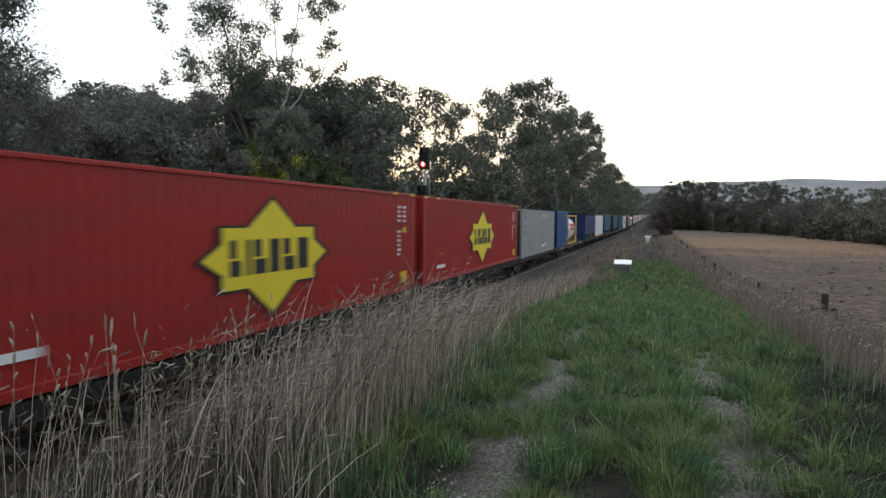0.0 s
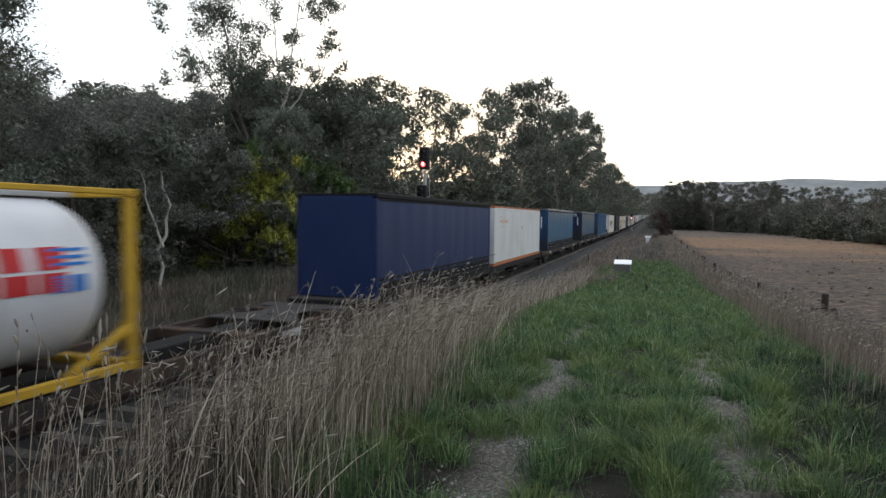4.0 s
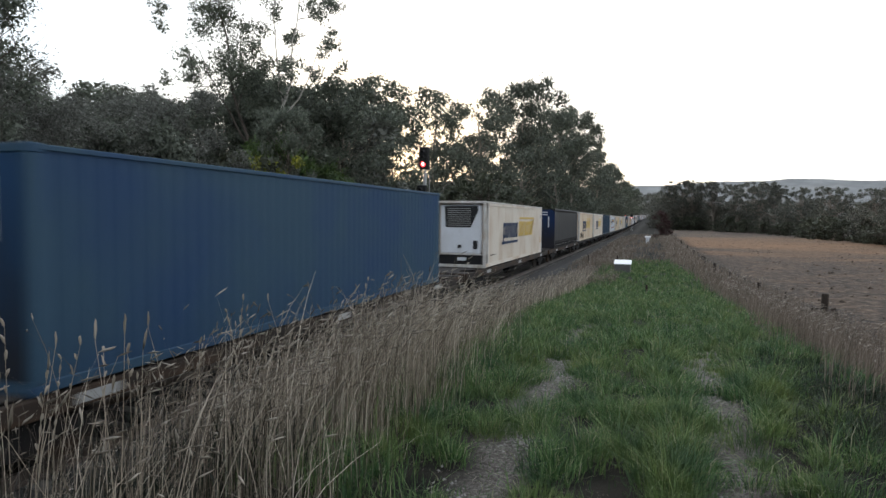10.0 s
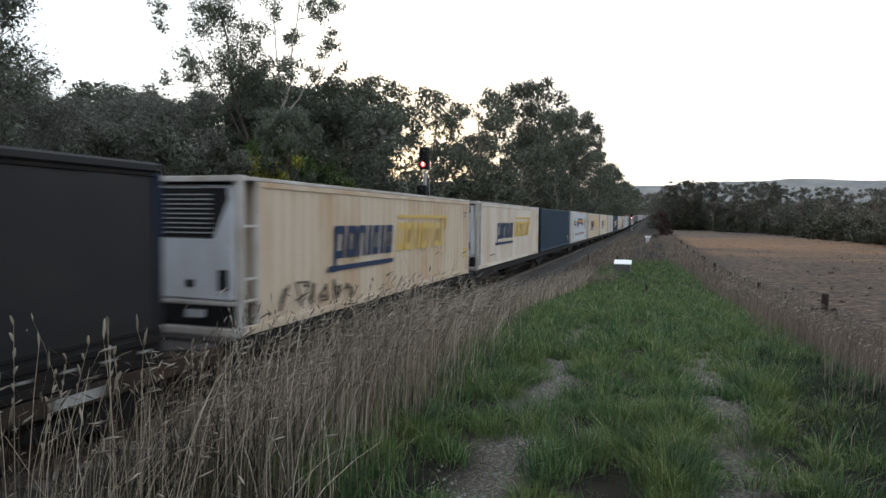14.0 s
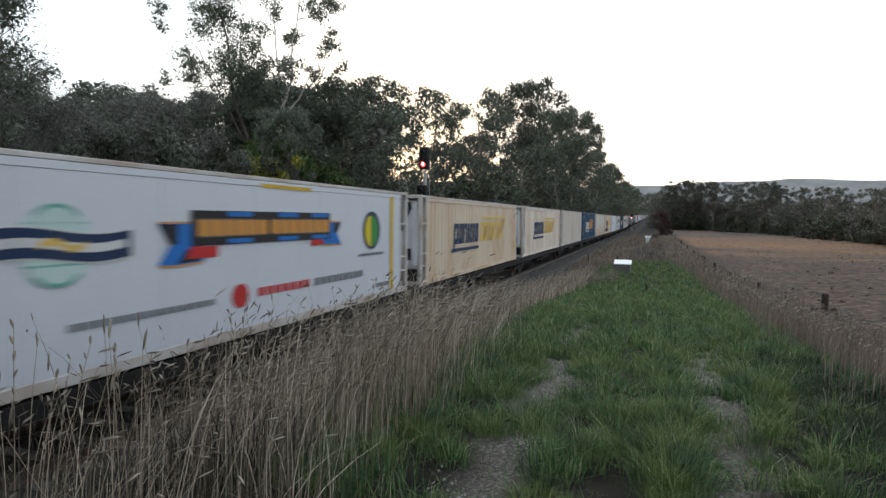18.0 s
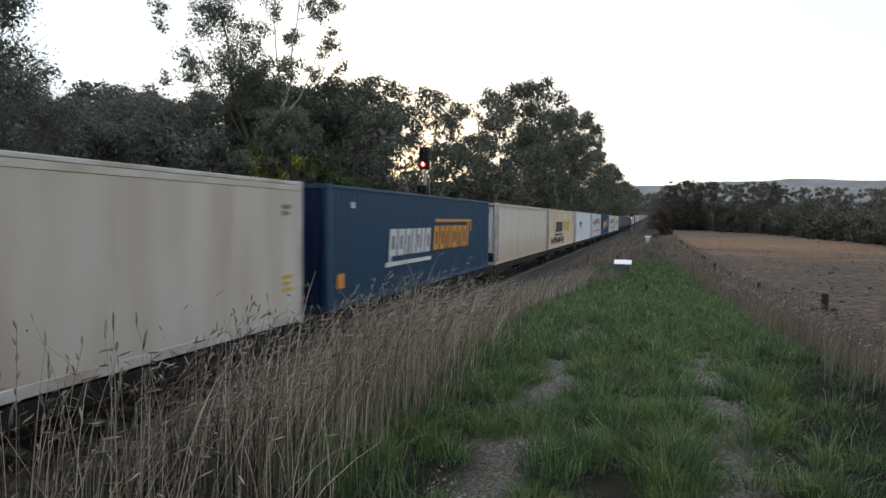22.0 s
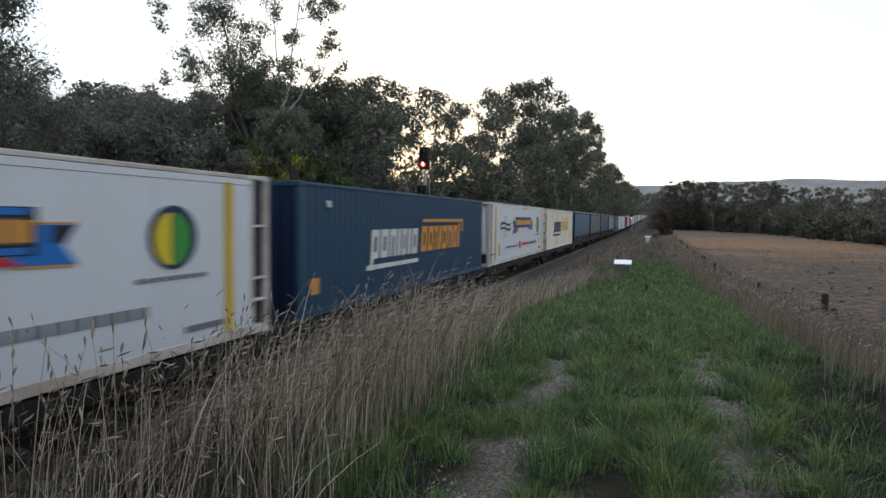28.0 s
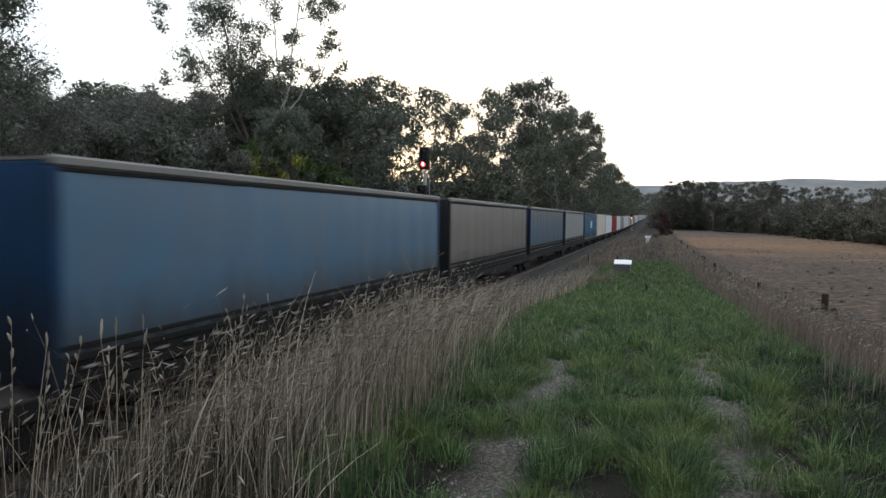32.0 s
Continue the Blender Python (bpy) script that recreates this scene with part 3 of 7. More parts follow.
def make_tree(name, seed, h, width, leaves, size, mat, bark, label, category, low=0.3, clumps=26, clump_r=0.13, droop=0.6, stems=1, top_heavy=1.0, limb=1.0, cone=0.0, girth=1.0):
    """A tapered trunk with limbs and a loose, uneven crown. Stands at the origin."""
    rng = np.random.default_rng(seed)
    root = thing(name, Matrix.Identity(4), label, category)
    cs, rs = [], []
    for k in range(clumps):
        f = low + (0.97 - low) * ((k + rng.uniform(0, 1)) / clumps) ** (1 / top_heavy)
        u = (f - low) / (1 - low)
        env = width / 2 * (0.55 + 0.75 * math.sin(math.pi * min(1.0, u * 0.8 + 0.15))) * 0.8
        if cone:
            env = width / 2 * (1 - cone * u ** 1.2)
        a, q = rng.uniform(0, 2 * math.pi), rng.uniform(0.0, 1.0) ** (0.5 if cone else 0.7)
        r = h * clump_r * rng.uniform(0.55, 1.15)
        cs.append((env * q * math.cos(a), env * q * math.sin(a), min(f * h, h - r * 0.7)))
        rs.append(r)
    cs, rs = np.array(cs), np.array(rs)
    tv, tf = [], []

    def put(vs, fs, av, af):
        o = len(av)
        av += vs
        af += [tuple(i + o for i in f) for f in fs]
    for s in range(stems):
        a = rng.uniform(0, 6.28)
        lean = Vector((math.cos(a), math.sin(a), 0)) * h * (0.03 if stems == 1 else 0.11)
        pts, rad = [], []
        for i in range(7):
            f = i / 6
            pts.append(Vector((0, 0, -0.3)) + lean * f * (1.2 - 0.3 * f) + Vector((rng.normal() * 0.02 * h * f, rng.normal() * 0.02 * h * f, h * 0.86 * f)))
            rad.append(h * 0.019 * girth / math.sqrt(stems) * (1 - 0.82 * f) + 0.012)
        rad[0] *= 1.5
        put(*tube(pts, rad, 8), tv, tf)
        for k in range(s, len(cs), stems):
            c = Vector(cs[k])
            f = min(0.92, max(0.18, (c.z / h - 0.16) / 0.86 * 0.9))
            i = f * 6
            p = pts[int(i)].lerp(pts[min(6, int(i) + 1)], i - int(i))
            mid = p.lerp(c, 0.5) + Vector((rng.normal() * 0.04 * h, rng.normal() * 0.04 * h, -0.02 * h))
            r0 = (h * 0.0065 * (1.2 - 0.6 * f) + 0.01) * limb * min(1.0, girth * 1.3)
            put(*tube([p, mid, c, c + (c - mid) * 0.4], [r0, r0 * 0.65, r0 * 0.35, r0 * 0.12], 4), tv, tf)
    mesh_object("trunk", raw_mesh("trunk", tv, tf, bark, True), root)
    mesh_object("crown", quad_mesh("crown", leaf_cards(rng, cs, rs, int(leaves * 1.75), size * 0.76, droop), 3, mat), root)
    return root


def lobed_gum(seed, stems, lobes, leaves, size, bark, label, deep=1.1, girth=0.62):
    """A gum of chosen habit. stems: outlines (across, up, radius); lobes: leaf masses (across, up, radius)."""
    rng = np.random.default_rng(seed)
    root = thing("gum_tree", Matrix.Identity(4), label, "tree")
    tv, tf, cs, rs = [], [], [], []

    def put(points, radii, n=7):
        vs, fs = tube(points, radii, n)
        o = len(tv)
        tv.extend(vs)
        tf.extend([tuple(i + o for i in f) for f in fs])
    joints = []
    for st in stems:
        pts = [Vector((u, 0.25 * math.sin(z * 0.7 + seed), z)) for u, z, _ in st]
        fine, rad = [], []
        for (a, b), (p, q) in zip(zip(pts, pts[1:]), zip(st, st[1:])):
            for k in range(3):
                f = k / 3
                fine.append(a.lerp(b, f) + Vector((rng.normal(), rng.normal(), 0)) * 0.05)
                rad.append(girth * (p[2] + (q[2] - p[2]) * f))
        fine.append(pts[-1])
        rad.append(girth * st[-1][2])
        put(fine, rad, 8)
        joints += list(zip(fine, rad))
    for u, z, r in lobes:
        r = r * 1.0 + 0.06
        c = Vector((u, rng.normal() * deep, z))
        near = min(joints, key=lambda j: (j[0] - c).length + 1.6 * max(0.0, j[0].z - c.z + 0.5))
        p, pr = near
        mid = p.lerp(c, 0.55) + Vector((rng.normal() * 0.15, rng.normal() * 0.15, -0.10 * (c - p).length))
        r0 = min(pr * 0.6, 0.02 + 0.012 * (c - p).length)
        put([p, mid, c], [r0, r0 * 0.65, r0 * 0.35], 5)
        m = 4 + int(6 * r)
        for k in range(m):
            d = Vector(rng.normal(size=3)).normalized() * r * rng.uniform(0.3, 1.15)
            d.z *= 0.8
            e = c + d
            put([c.lerp(mid, 0.3), c.lerp(e, 0.6) + Vector((0, 0, 0.06)), e], [r0 * 0.4, r0 * 0.25, 0.006], 4)
            cs.append(tuple(e))
            rs.append(r * rng.uniform(0.55, 1.05))
    mesh_object("trunk", raw_mesh("trunk", tv, tf, bark, True), root)
    mesh_object("crown", quad_mesh("crown", leaf_cards(rng, np.array(cs), np.array(rs), leaves, size, 0.9, 0.9, 9, 0.5), 3, M_LEAF), root)
    return root


GUM_LABEL = "tall gum tree with grey-green drooping leaves and pale bark"
GUMS = [make_tree("gum_tree", 11 + k, 10.0, w, 18000, 0.15, M_LEAF, M_BARK, GUM_LABEL, "tree", low, cl, cr, 0.7, 1, th, 0.32, girth=0.75)
        for k, (w, low, cl, cr, th) in enumerate([(6.4, 0.16, 60, 0.10, 1.0), (7.2, 0.2, 66, 0.095, 1.1), (5.8, 0.12, 58, 0.10, 0.9), (6.8, 0.16, 64, 0.095, 1.2)])]
NEAR_GUM = make_tree("gum_tree", 19, 10.0, 4.9, 30000, 0.085, M_LEAF, M_BARKDK, "dense dark gum tree close behind the line", "tree", 0.08, 96, 0.088, 0.6, 1, 0.9, 0.3, cone=0.62, girth=0.7)
THIN_GUM = make_tree("gum_tree", 15, 10.0, 6.6, 10500, 0.14, M_LEAF, M_BARK, "open gum tree with sky showing through its leaves", "tree", 0.15, 66, 0.08, 0.7, 1, 1.1, 0.32, girth=0.75)
LEAN_GUM = lobed_gum(35, (((0.0, -0.3, 0.30), (-0.45, 5.3, 0.20), (-1.2, 7.7, 0.16), (-2.0, 10.8, 0.12), (-2.3, 13.0, 0.09), (-3.2, 15.5, 0.06), (-3.5, 18.0, 0.03)),
                          ((-0.8, 6.4, 0.12), (-2.3, 9.2, 0.09), (-3.6, 11.6, 0.06), (-4.6, 13.2, 0.03)), ((-1.6, 9.2, 0.09), (-0.6, 11.6, 0.06), (-0.1, 13.6, 0.03))),
                     ((-1.8, 12.5, 1.25), (-2.4, 11.2, 1.1), (-1.1, 11.2, 1.1), (-3.3, 15.3, 1.2), (-2.6, 16.9, 1.3), (-4.3, 16.4, 0.9), (-6.7, 11.9, 0.55), (-5.6, 12.3, 0.65), (-4.6, 12.6, 0.7),
                      (-6.0, 11.1, 0.45), (-5.0, 13.9, 0.5), (-6.9, 15.6, 0.4), (-6.1, 15.4, 0.4), (0.2, 14.0, 0.55), (-0.9, 13.9, 0.65), (-0.3, 12.8, 0.7), (0.4, 11.8, 0.8), (-4.2, 11.4, 0.75), (-3.5, 13.9, 0.8), (-2.6, 9.6, 0.9), (-0.6, 9.7, 0.9), (-5.3, 16.2, 0.5)),
                     25000, 0.105, M_BARKDK, "tall leaning gum tree with dark forked limbs and an open top")
PALE_GUM = lobed_gum(33, (((0.0, -0.3, 0.26), (-0.1, 6.0, 0.20), (0.0, 9.4, 0.16), (0.85, 11.0, 0.11), (0.9, 12.5, 0.08), (1.25, 14.3, 0.055), (1.4, 17.2, 0.025)),
                          ((0.0, 9.4, 0.10), (-0.1, 12.6, 0.06), (-0.35, 14.5, 0.045), (-0.5, 16.8, 0.02)), ((0.3, 9.0, 0.09), (1.5, 10.2, 0.06), (2.6, 12.3, 0.03))),
                     ((0.75, 13.3, 0.5), (-0.5, 15.0, 0.55), (2.1, 15.0, 0.75), (3.1, 12.9, 0.5), (1.8, 12.9, 0.4), (-0.1, 12.0, 0.5), (1.6, 11.5, 0.5), (2.8, 15.4, 0.65), (2.6, 13.9, 0.3), (1.4, 16.7, 0.8), (-0.3, 16.9, 0.7),
                      (3.4, 11.7, 0.4), (0.3, 13.9, 0.35), (-0.9, 11.0, 0.7), (0.5, 10.6, 0.5), (2.3, 10.8, 0.6), (3.4, 16.2, 0.5)),
                     12000, 0.10, M_PALEBARK, "tall sparse gum tree with a pale forked trunk", girth=0.6)
SHRUBS = [make_tree("shrub", 41 + k, 4.0, 4.6, 2300, 0.23, M_LEAFDK, M_BARKDK, "dense dark green shrub under the gum trees", "shrub", 0.03, 36, 0.17, 0.2, 3) for k in range(3)]
WATTLE = make_tree("wattle_tree", 51, 8.0, 8.4, 36000, 0.095, M_LEAFGREY, M_BARKDK, "broad rounded wattle with dull grey-green leaves", "tree", 0.1, 80, 0.125, 0.2, 2, 1.0, 0.25, girth=0.5)
BRIGHT = make_tree("shrub", 55, 4.0, 4.4, 8000, 0.14, M_LEAFBRIGHT, M_BARKDK, "leafy fresh green shrub behind the line", "shrub", 0.05, 36, 0.17, 0.2, 3)
YELLOW = make_tree("shrub", 56, 3.0, 3.2, 4600, 0.13, M_LEAFYEL, M_BARKDK, "small yellow-green shrub behind the line", "shrub", 0.05, 30, 0.15, 0.2, 3)
REDBUSH = make_tree("shrub", 57, 4.0, 3.2, 3000, 0.14, M_LEAFRED, M_BARKDK, "dark reddish shrub beside the railway line", "shrub", 0.08, 30, 0.15, 0.2, 3)
FARGUMS = [make_tree("gum_tree", 81 + k, 10.0, w, 8500, 0.15, M_LEAFFAR, M_BARK, "grey-green gum tree with a pale trunk at the field's edge", "tree", lo, 80, 0.062, 0.5, 1, 1.3, 0.5) for k, (w, lo) in enumerate(((6.5, 0.42), (8.0, 0.36), (7.2, 0.46)))]
FARTREES = [make_tree("gum_tree", 61 + k, 10.0, w, 2700, 0.30, M_LEAFFAR, M_BARK, "dark gum tree at the field's far edge", "tree", 0.04, 50, 0.12, 0.4, limb=0.5) for k, w in enumerate((8.0, 6.5, 9.0))]
PLACED = set()


def plant(src, x, y, h, own, turn, wide=1.0, group="", label=""):
    """Sets a tree of height h at (x, y); own is the height at which src is built."""
    s = h / own
    m = Matrix.Translation((x, y, land(x, y) - 0.05)) @ pose(0, 0, 0, 0, 0, turn) @ Matrix.Diagonal((s * wide, s * wide, s, 1))
    if src.name in PLACED:
        ob = copy_thing(src, m @ Matrix.Diagonal((*[1 / v for v in src.scale], 1)))
    else:
        PLACED.add(src.name)
        ob = src
        ob.matrix_basis = m
    return tagged(ob, label, "", group)


WOOD = "trees along the line"
# big gums behind the line: x, y, height, variant, turn, width
for x, y, h, k, a, w in ((-19.6, 96, 24.6, 1, 75, 0.85), (-16.6, 112, 23.0, 2, 10, 0.95), (-15.6, 128, 24.5, 3, 140, 0.82),
                         (-26, 54, 16.0, 3, 200, 1.1),  (-30, 47, 13.4, 0, 160, 1.1),
                         (-15.5, 150, 24, 0, 220, 0.8), (-14.8, 175, 22, 2, 300, 0.8), (-15, 205, 20.5, 1, 30, 0.85), (-15, 240, 20, 3, 60, 1.0),
                         (-16, 285, 19, 0, 100, 1.2), (-15, 335, 20, 1, 10, 1.2), (-16, 400, 21, 2, 250, 1.3), (-16, 480, 22, 3, 20, 1.4), (-17, 580, 23, 0, 70, 1.6),
                         (-34, 38, 10.5, 2, 15, 1.2), (-27, 103, 17, 0, 280, 1.0), (-24, 140, 22, 1, 190, 1.1)):
    plant(GUMS[k], x, y, h, 10.0, a, w, WOOD)
for x, y, h, a, w in ((-27, 62, 16.6, 40, 1.1), (-25, 71, 18.0, 100, 1.0), (-20.5, 76, 17.6, 20, 1.0)):
    plant(THIN_GUM, x, y, h, 10.0, a, w, WOOD)
plant(LEAN_GUM, -22.6, 33.0, 10.0, 10.0, 0, 1.0, WOOD)
plant(PALE_GUM, -21.3, 33.0, 10.0, 10.0, 0, 1.0, WOOD)
plant(GUMS[1], -23.6, 37.0, 12.4, 10.0, 140, 1.2, WOOD)
plant(GUMS[3], -19.9, 31.4, 9.0, 10.0, 30, 0.8, WOOD)
ROUGH_TRUNK = lobed_gum(36, (((0.0, -0.3, 0.36), (0.3, 2.5, 0.28), (-0.1, 5.2, 0.18)), ((0.15, 1.0, 0.2), (-0.7, 3.2, 0.15), (-1.1, 5.4, 0.09))),
                        ((-0.3, 5.8, 0.9), (-1.3, 5.7, 0.8), (0.5, 5.4, 0.8), (-0.5, 6.6, 0.8)), 9000, 0.11, M_BARKDK, "old dark tree with a split leaning trunk")
PALE_SAPLING = lobed_gum(37, (((0.0, -0.2, 0.12), (-0.15, 1.6, 0.10), (0.05, 3.2, 0.075), (-0.3, 5.0, 0.04)), ((-0.1, 1.7, 0.08), (-0.8, 3.0, 0.055), (-1.1, 4.4, 0.03))),
                         ((-0.3, 5.3, 0.8), (-1.2, 4.9, 0.7), (0.4, 5.0, 0.7)), 6000, 0.11, M_PALEBARK, "young gum with a thin pale forked trunk")
plant(ROUGH_TRUNK, -16.6, 14.4, 6.6, 10.0, 0, 1.0, WOOD)
plant(PALE_SAPLING, -16.4, 18.0, 10.0, 10.0, 0, 1.0, WOOD)
plant(GUMS[2], -25.5, 38.0, 12.2, 10.0, 65, 1.15, WOOD)
plant(GUMS[0], -21.0, 40.0, 12.4, 10.0, 25, 1.1, WOOD)
for x, y, h, a in ((-28.5, 51, 12.5, 0), (-33, 58, 14, 70), (-26, 43, 10.5, 140), (-31, 66, 15, 200)):
    plant(FARTREES[0], x, y, h, 10.0, a, 1.0, WOOD, "dark leafy gum tree among taller gums")
plant(WATTLE, -23, 24.5, 9.0, 8.0, 0, 0.95, WOOD)
plant(WATTLE, -18.8, 16.4, 6.9, 8.0, 130, 0.85, WOOD)
plant(WATTLE, -27, 19.0, 9.5, 8.0, 220, 1.0, WOOD)
# unseen trees added behind the camera, beside line and lane, to block sky light
for x, y, h, k, a in ((-16, 2, 12, 1, 30), (-18, -7, 14, 3, 80), (-16, -17, 15, 0, 10), (-19, -28, 16, 2, 200), (-26, -2, 14, 1, 120),
                      (9, -9, 13, 1, 60), (14, -3, 12, 0, 150), (8, -18, 15, 3, 20), (17, -14, 15, 2, 90), (3, -26, 16, 1, 250), (24, -8, 14, 3, 310)):
    plant(FARTREES[k % 3], x, y, h, 10.0, a, 1.0, WOOD, "unseen gum tree added behind the camera to block sky light")
plant(NEAR_GUM, -18.9, 12.6, 12.6, 10.0, 50, 1.0, WOOD)
for x, y, h, a in ((-40, 28, 12, 0), (-44, 38, 13, 90), (-42, 50, 14, 200), (-42, 60, 12, 40), (-36, 58, 13, 0), (-38, 45, 13, 130), (-36, 20, 10, 310), (-34, 104, 17, 20), (-24, 46, 12.5, 170)):
    plant(FARTREES[1], x, y, h, 10.0, a, 1.3, WOOD, "dark gum tree deep in the wood")
for x, y, h, a, k in ((-30, 30, 10.5, 60, 2), (-34, 33, 11.2, 15, 0), (-29, 38, 11.8, 220, 3), (-33, 25, 9.6, 100, 2)):
    plant(GUMS[k], x, y, h, 10.0, a, 1.25, WOOD, "dark gum tree deep in the wood")
plant(BRIGHT, -21, 31, 7.5, 4.0, 0, 0.7, WOOD)
plant(BRIGHT, -20, 36, 6.6, 4.0, 80, 0.8, WOOD)
plant(YELLOW, -18.9, 29.0, 6.1, 3.0, 0, 0.6, WOOD)
plant(YELLOW, -20.6, 28.0, 5.1, 3.0, 130, 0.72, WOOD)
plant(YELLOW, -21.6, 27.5, 3.4, 3.0, 250, 0.8, WOOD)
rng = random.Random(5)
for k in range(46):
    y = 6 + k * 4.1 + rng.uniform(-1.2, 1.2)
    x = -16.5 - rng.uniform(0, 6.5) - (3 if y < 45 else 0)
    plant(SHRUBS[k % 3], x, y, rng.uniform(4.2, 6.6) + (1.2 if y > 60 else 0), 4.0, rng.uniform(0, 360), 0.85, "shrubs along the line")
for k in range(14):
    plant(SHRUBS[k % 3], -13.5 - rng.uniform(0, 2), 190 + k * 26, rng.uniform(5, 8), 4.0, rng.uniform(0, 360), 1.3, "shrubs along the line")
plant(REDBUSH, 1.6, 104, 4.5, 4.0, 0, 1.0)
for x, y, h in ((2.5, 470, 19), (0.5, 540, 22), (1.0, 640, 25), (3, 720, 22), (-16.5, 520, 24), (-16, 620, 26), (-2, 1320, 22), (-8, 1330, 24), (-14, 1325, 22), (-21, 1335, 24), (4, 1330, 22), (-26, 900, 22), (-20, 700, 22)):
    plant(FARTREES[int(h) % 3], x, y, h, 10.0, h * 40, 1.1, WOOD, "dark gum tree far along the line")
for k in range(22):
    f = k / 21
    plant(SHRUBS[k % 3], 3.5 + 8 * f + 21 * min(1.0, f * 1.9) + rng.uniform(-1, 1), 202 - 122 * max(0.0, f - 0.25) / 0.75 - 6 * f + rng.uniform(-2, 2), rng.uniform(2.2, 4.4), 4.0, rng.uniform(0, 360), 1.5, "shrubs round the field")
# tree belt at the far side of the field: a closed lower storey and taller gums standing out of it
EDGE = ((3, 204), (12, 206), (20, 199), (28, 180), (32, 150), (33, 122), (32, 98), (33, 76))


def along_edge(f):
    k = min(int(f * 7), 6)
    (x0, y0), (x1, y1) = EDGE[k], EDGE[k + 1]
    g = f * 7 - k
    return x0 + (x1 - x0) * g, y0 + (y1 - y0) * g


for k in range(66):
    f = k / 65
    x, y = along_edge(f)
    row = k % 3
    plant(FARTREES[k * 2 % 3 if row else 0], x + row * 3.0 * (0.3 + f) + rng.uniform(-1.5, 1.5), y + row * 5 * (1.2 - f) + rng.uniform(-3, 3), (10.9 - 5.0 * f + 0.5 * row) * rng.uniform(0.72, 0.98), 10.0,
          rng.uniform(0, 360), rng.uniform(1.0, 1.6), "trees round the field")
for n, (x, y, h, w) in enumerate(((4.6, 206, 13.6, 0.8), (8.6, 204, 15.2, 1.15), (11.0, 203, 14.6, 1.0), (16.6, 199, 14.4, 1.3), (21.5, 190, 13.2, 1.0), (25.6, 178, 13.2, 1.35), (28.0, 172, 12.2, 1.2), (30.9, 157, 10.9, 0.8), (31.8, 137, 10.0, 1.2), (31.8, 112, 8.6, 1.0), (32, 90, 8.0, 1.1))):
    plant(FARGUMS[n % 3], x, y - 0.5, h, 10.0, n * 77, w, "trees round the field")
for k in range(16):
    plant(FARTREES[k % 3], 3.5 + rng.uniform(0, 7), 225 + k * 24, rng.uniform(10, 14), 10.0, rng.uniform(0, 360), 1.2, "trees round the field")

# ---- grass ----
def stalks(rng, xy, heights, width, lean, head, head_len, head_r, steps=(0, 0.45, 0.72, 0.88, 1.0), turn=None):
    """Thin bent stalks as ribbons of three faces, with spindle seed heads on a share of them."""
    n = len(xy)
    base = np.array([(x, y, land(x, y) - 0.02) for x, y in xy])
    a = rng.uniform(0, 2 * math.pi, n) if turn is None else turn
    bend = (lean * heights * np.abs(rng.normal(0.6, 0.5, n)))[:, None] * np.stack([np.cos(a), np.sin(a), np.zeros(n)], 1)
    b = rng.uniform(-0.9, 0.9, n)
    side = np.stack([np.cos(b), np.sin(b), np.zeros(n)], 1) * (width / 2)[:, None]
    up = np.stack([np.zeros(n), np.zeros(n), heights], 1)
    pts = [base + up * f + bend * f ** 2.6 - up * (0.2 * lean) * f ** 4 for f in steps]
    vs = np.zeros((n, 2 * len(steps), 3))
    for k, (p, s) in enumerate(zip(pts, (1.0, 0.9, 0.75, 0.6, 0.35) if len(steps) == 5 else (1.0, 0.85, 0.25))):
        vs[:, 2 * k] = p - side * s
        vs[:, 2 * k + 1] = p + side * s
    heads = np.nonzero(rng.uniform(0, 1, n) < head * np.clip((heights / max(heights.mean(), 1e-6) - 0.62) / 0.3, 0, 1))[0]
    tip = pts[-1][heads]
    d = (pts[-1] - pts[-2])[heads] + np.stack([rng.normal(0, 0.03, len(heads)), rng.normal(0, 0.03, len(heads)), np.full(len(heads), -0.022)], 1)
    d /= np.linalg.norm(d, axis=1)[:, None]
    nod = rng.uniform(0.05, 0.85, len(heads))        # some heads nod over
    na = rng.normal(0.2, 0.7, len(heads))
    d += nod[:, None] * np.stack([1.1 * np.cos(na), 1.1 * np.sin(na), np.full(len(heads), -0.55)], 1)
    d /= np.linalg.norm(d, axis=1)[:, None]
    return vs, tip, d, head_len * rng.uniform(0.6, 1.4, len(heads)), head_r * rng.uniform(0.7, 1.3, len(heads)), rng


def ribbon_object(name, vs, mat, label):
    n, c = vs.shape[0], vs.shape[1]
    k = c // 2 - 1
    me = bpy.data.meshes.new(name)
    me.vertices.add(n * c)
    me.vertices.foreach_set("co", vs.reshape(-1).astype(np.float32))
    idx = np.concatenate([np.arange(n)[:, None] * c + np.array([2 * i, 2 * i + 1, 2 * i + 3, 2 * i + 2]) for i in range(k)], 1).reshape(-1)
    me.loops.add(len(idx))
    me.loops.foreach_set("vertex_index", idx.astype(np.int32))
    me.polygons.add(n * k)
    me.polygons.foreach_set("loop_start", np.arange(0, len(idx), 4, dtype=np.int32))
    me.update(calc_edges=True)
    me.materials.append(mat)
    return tagged(mesh_object(name, me), label, "grass", kind="stuff")


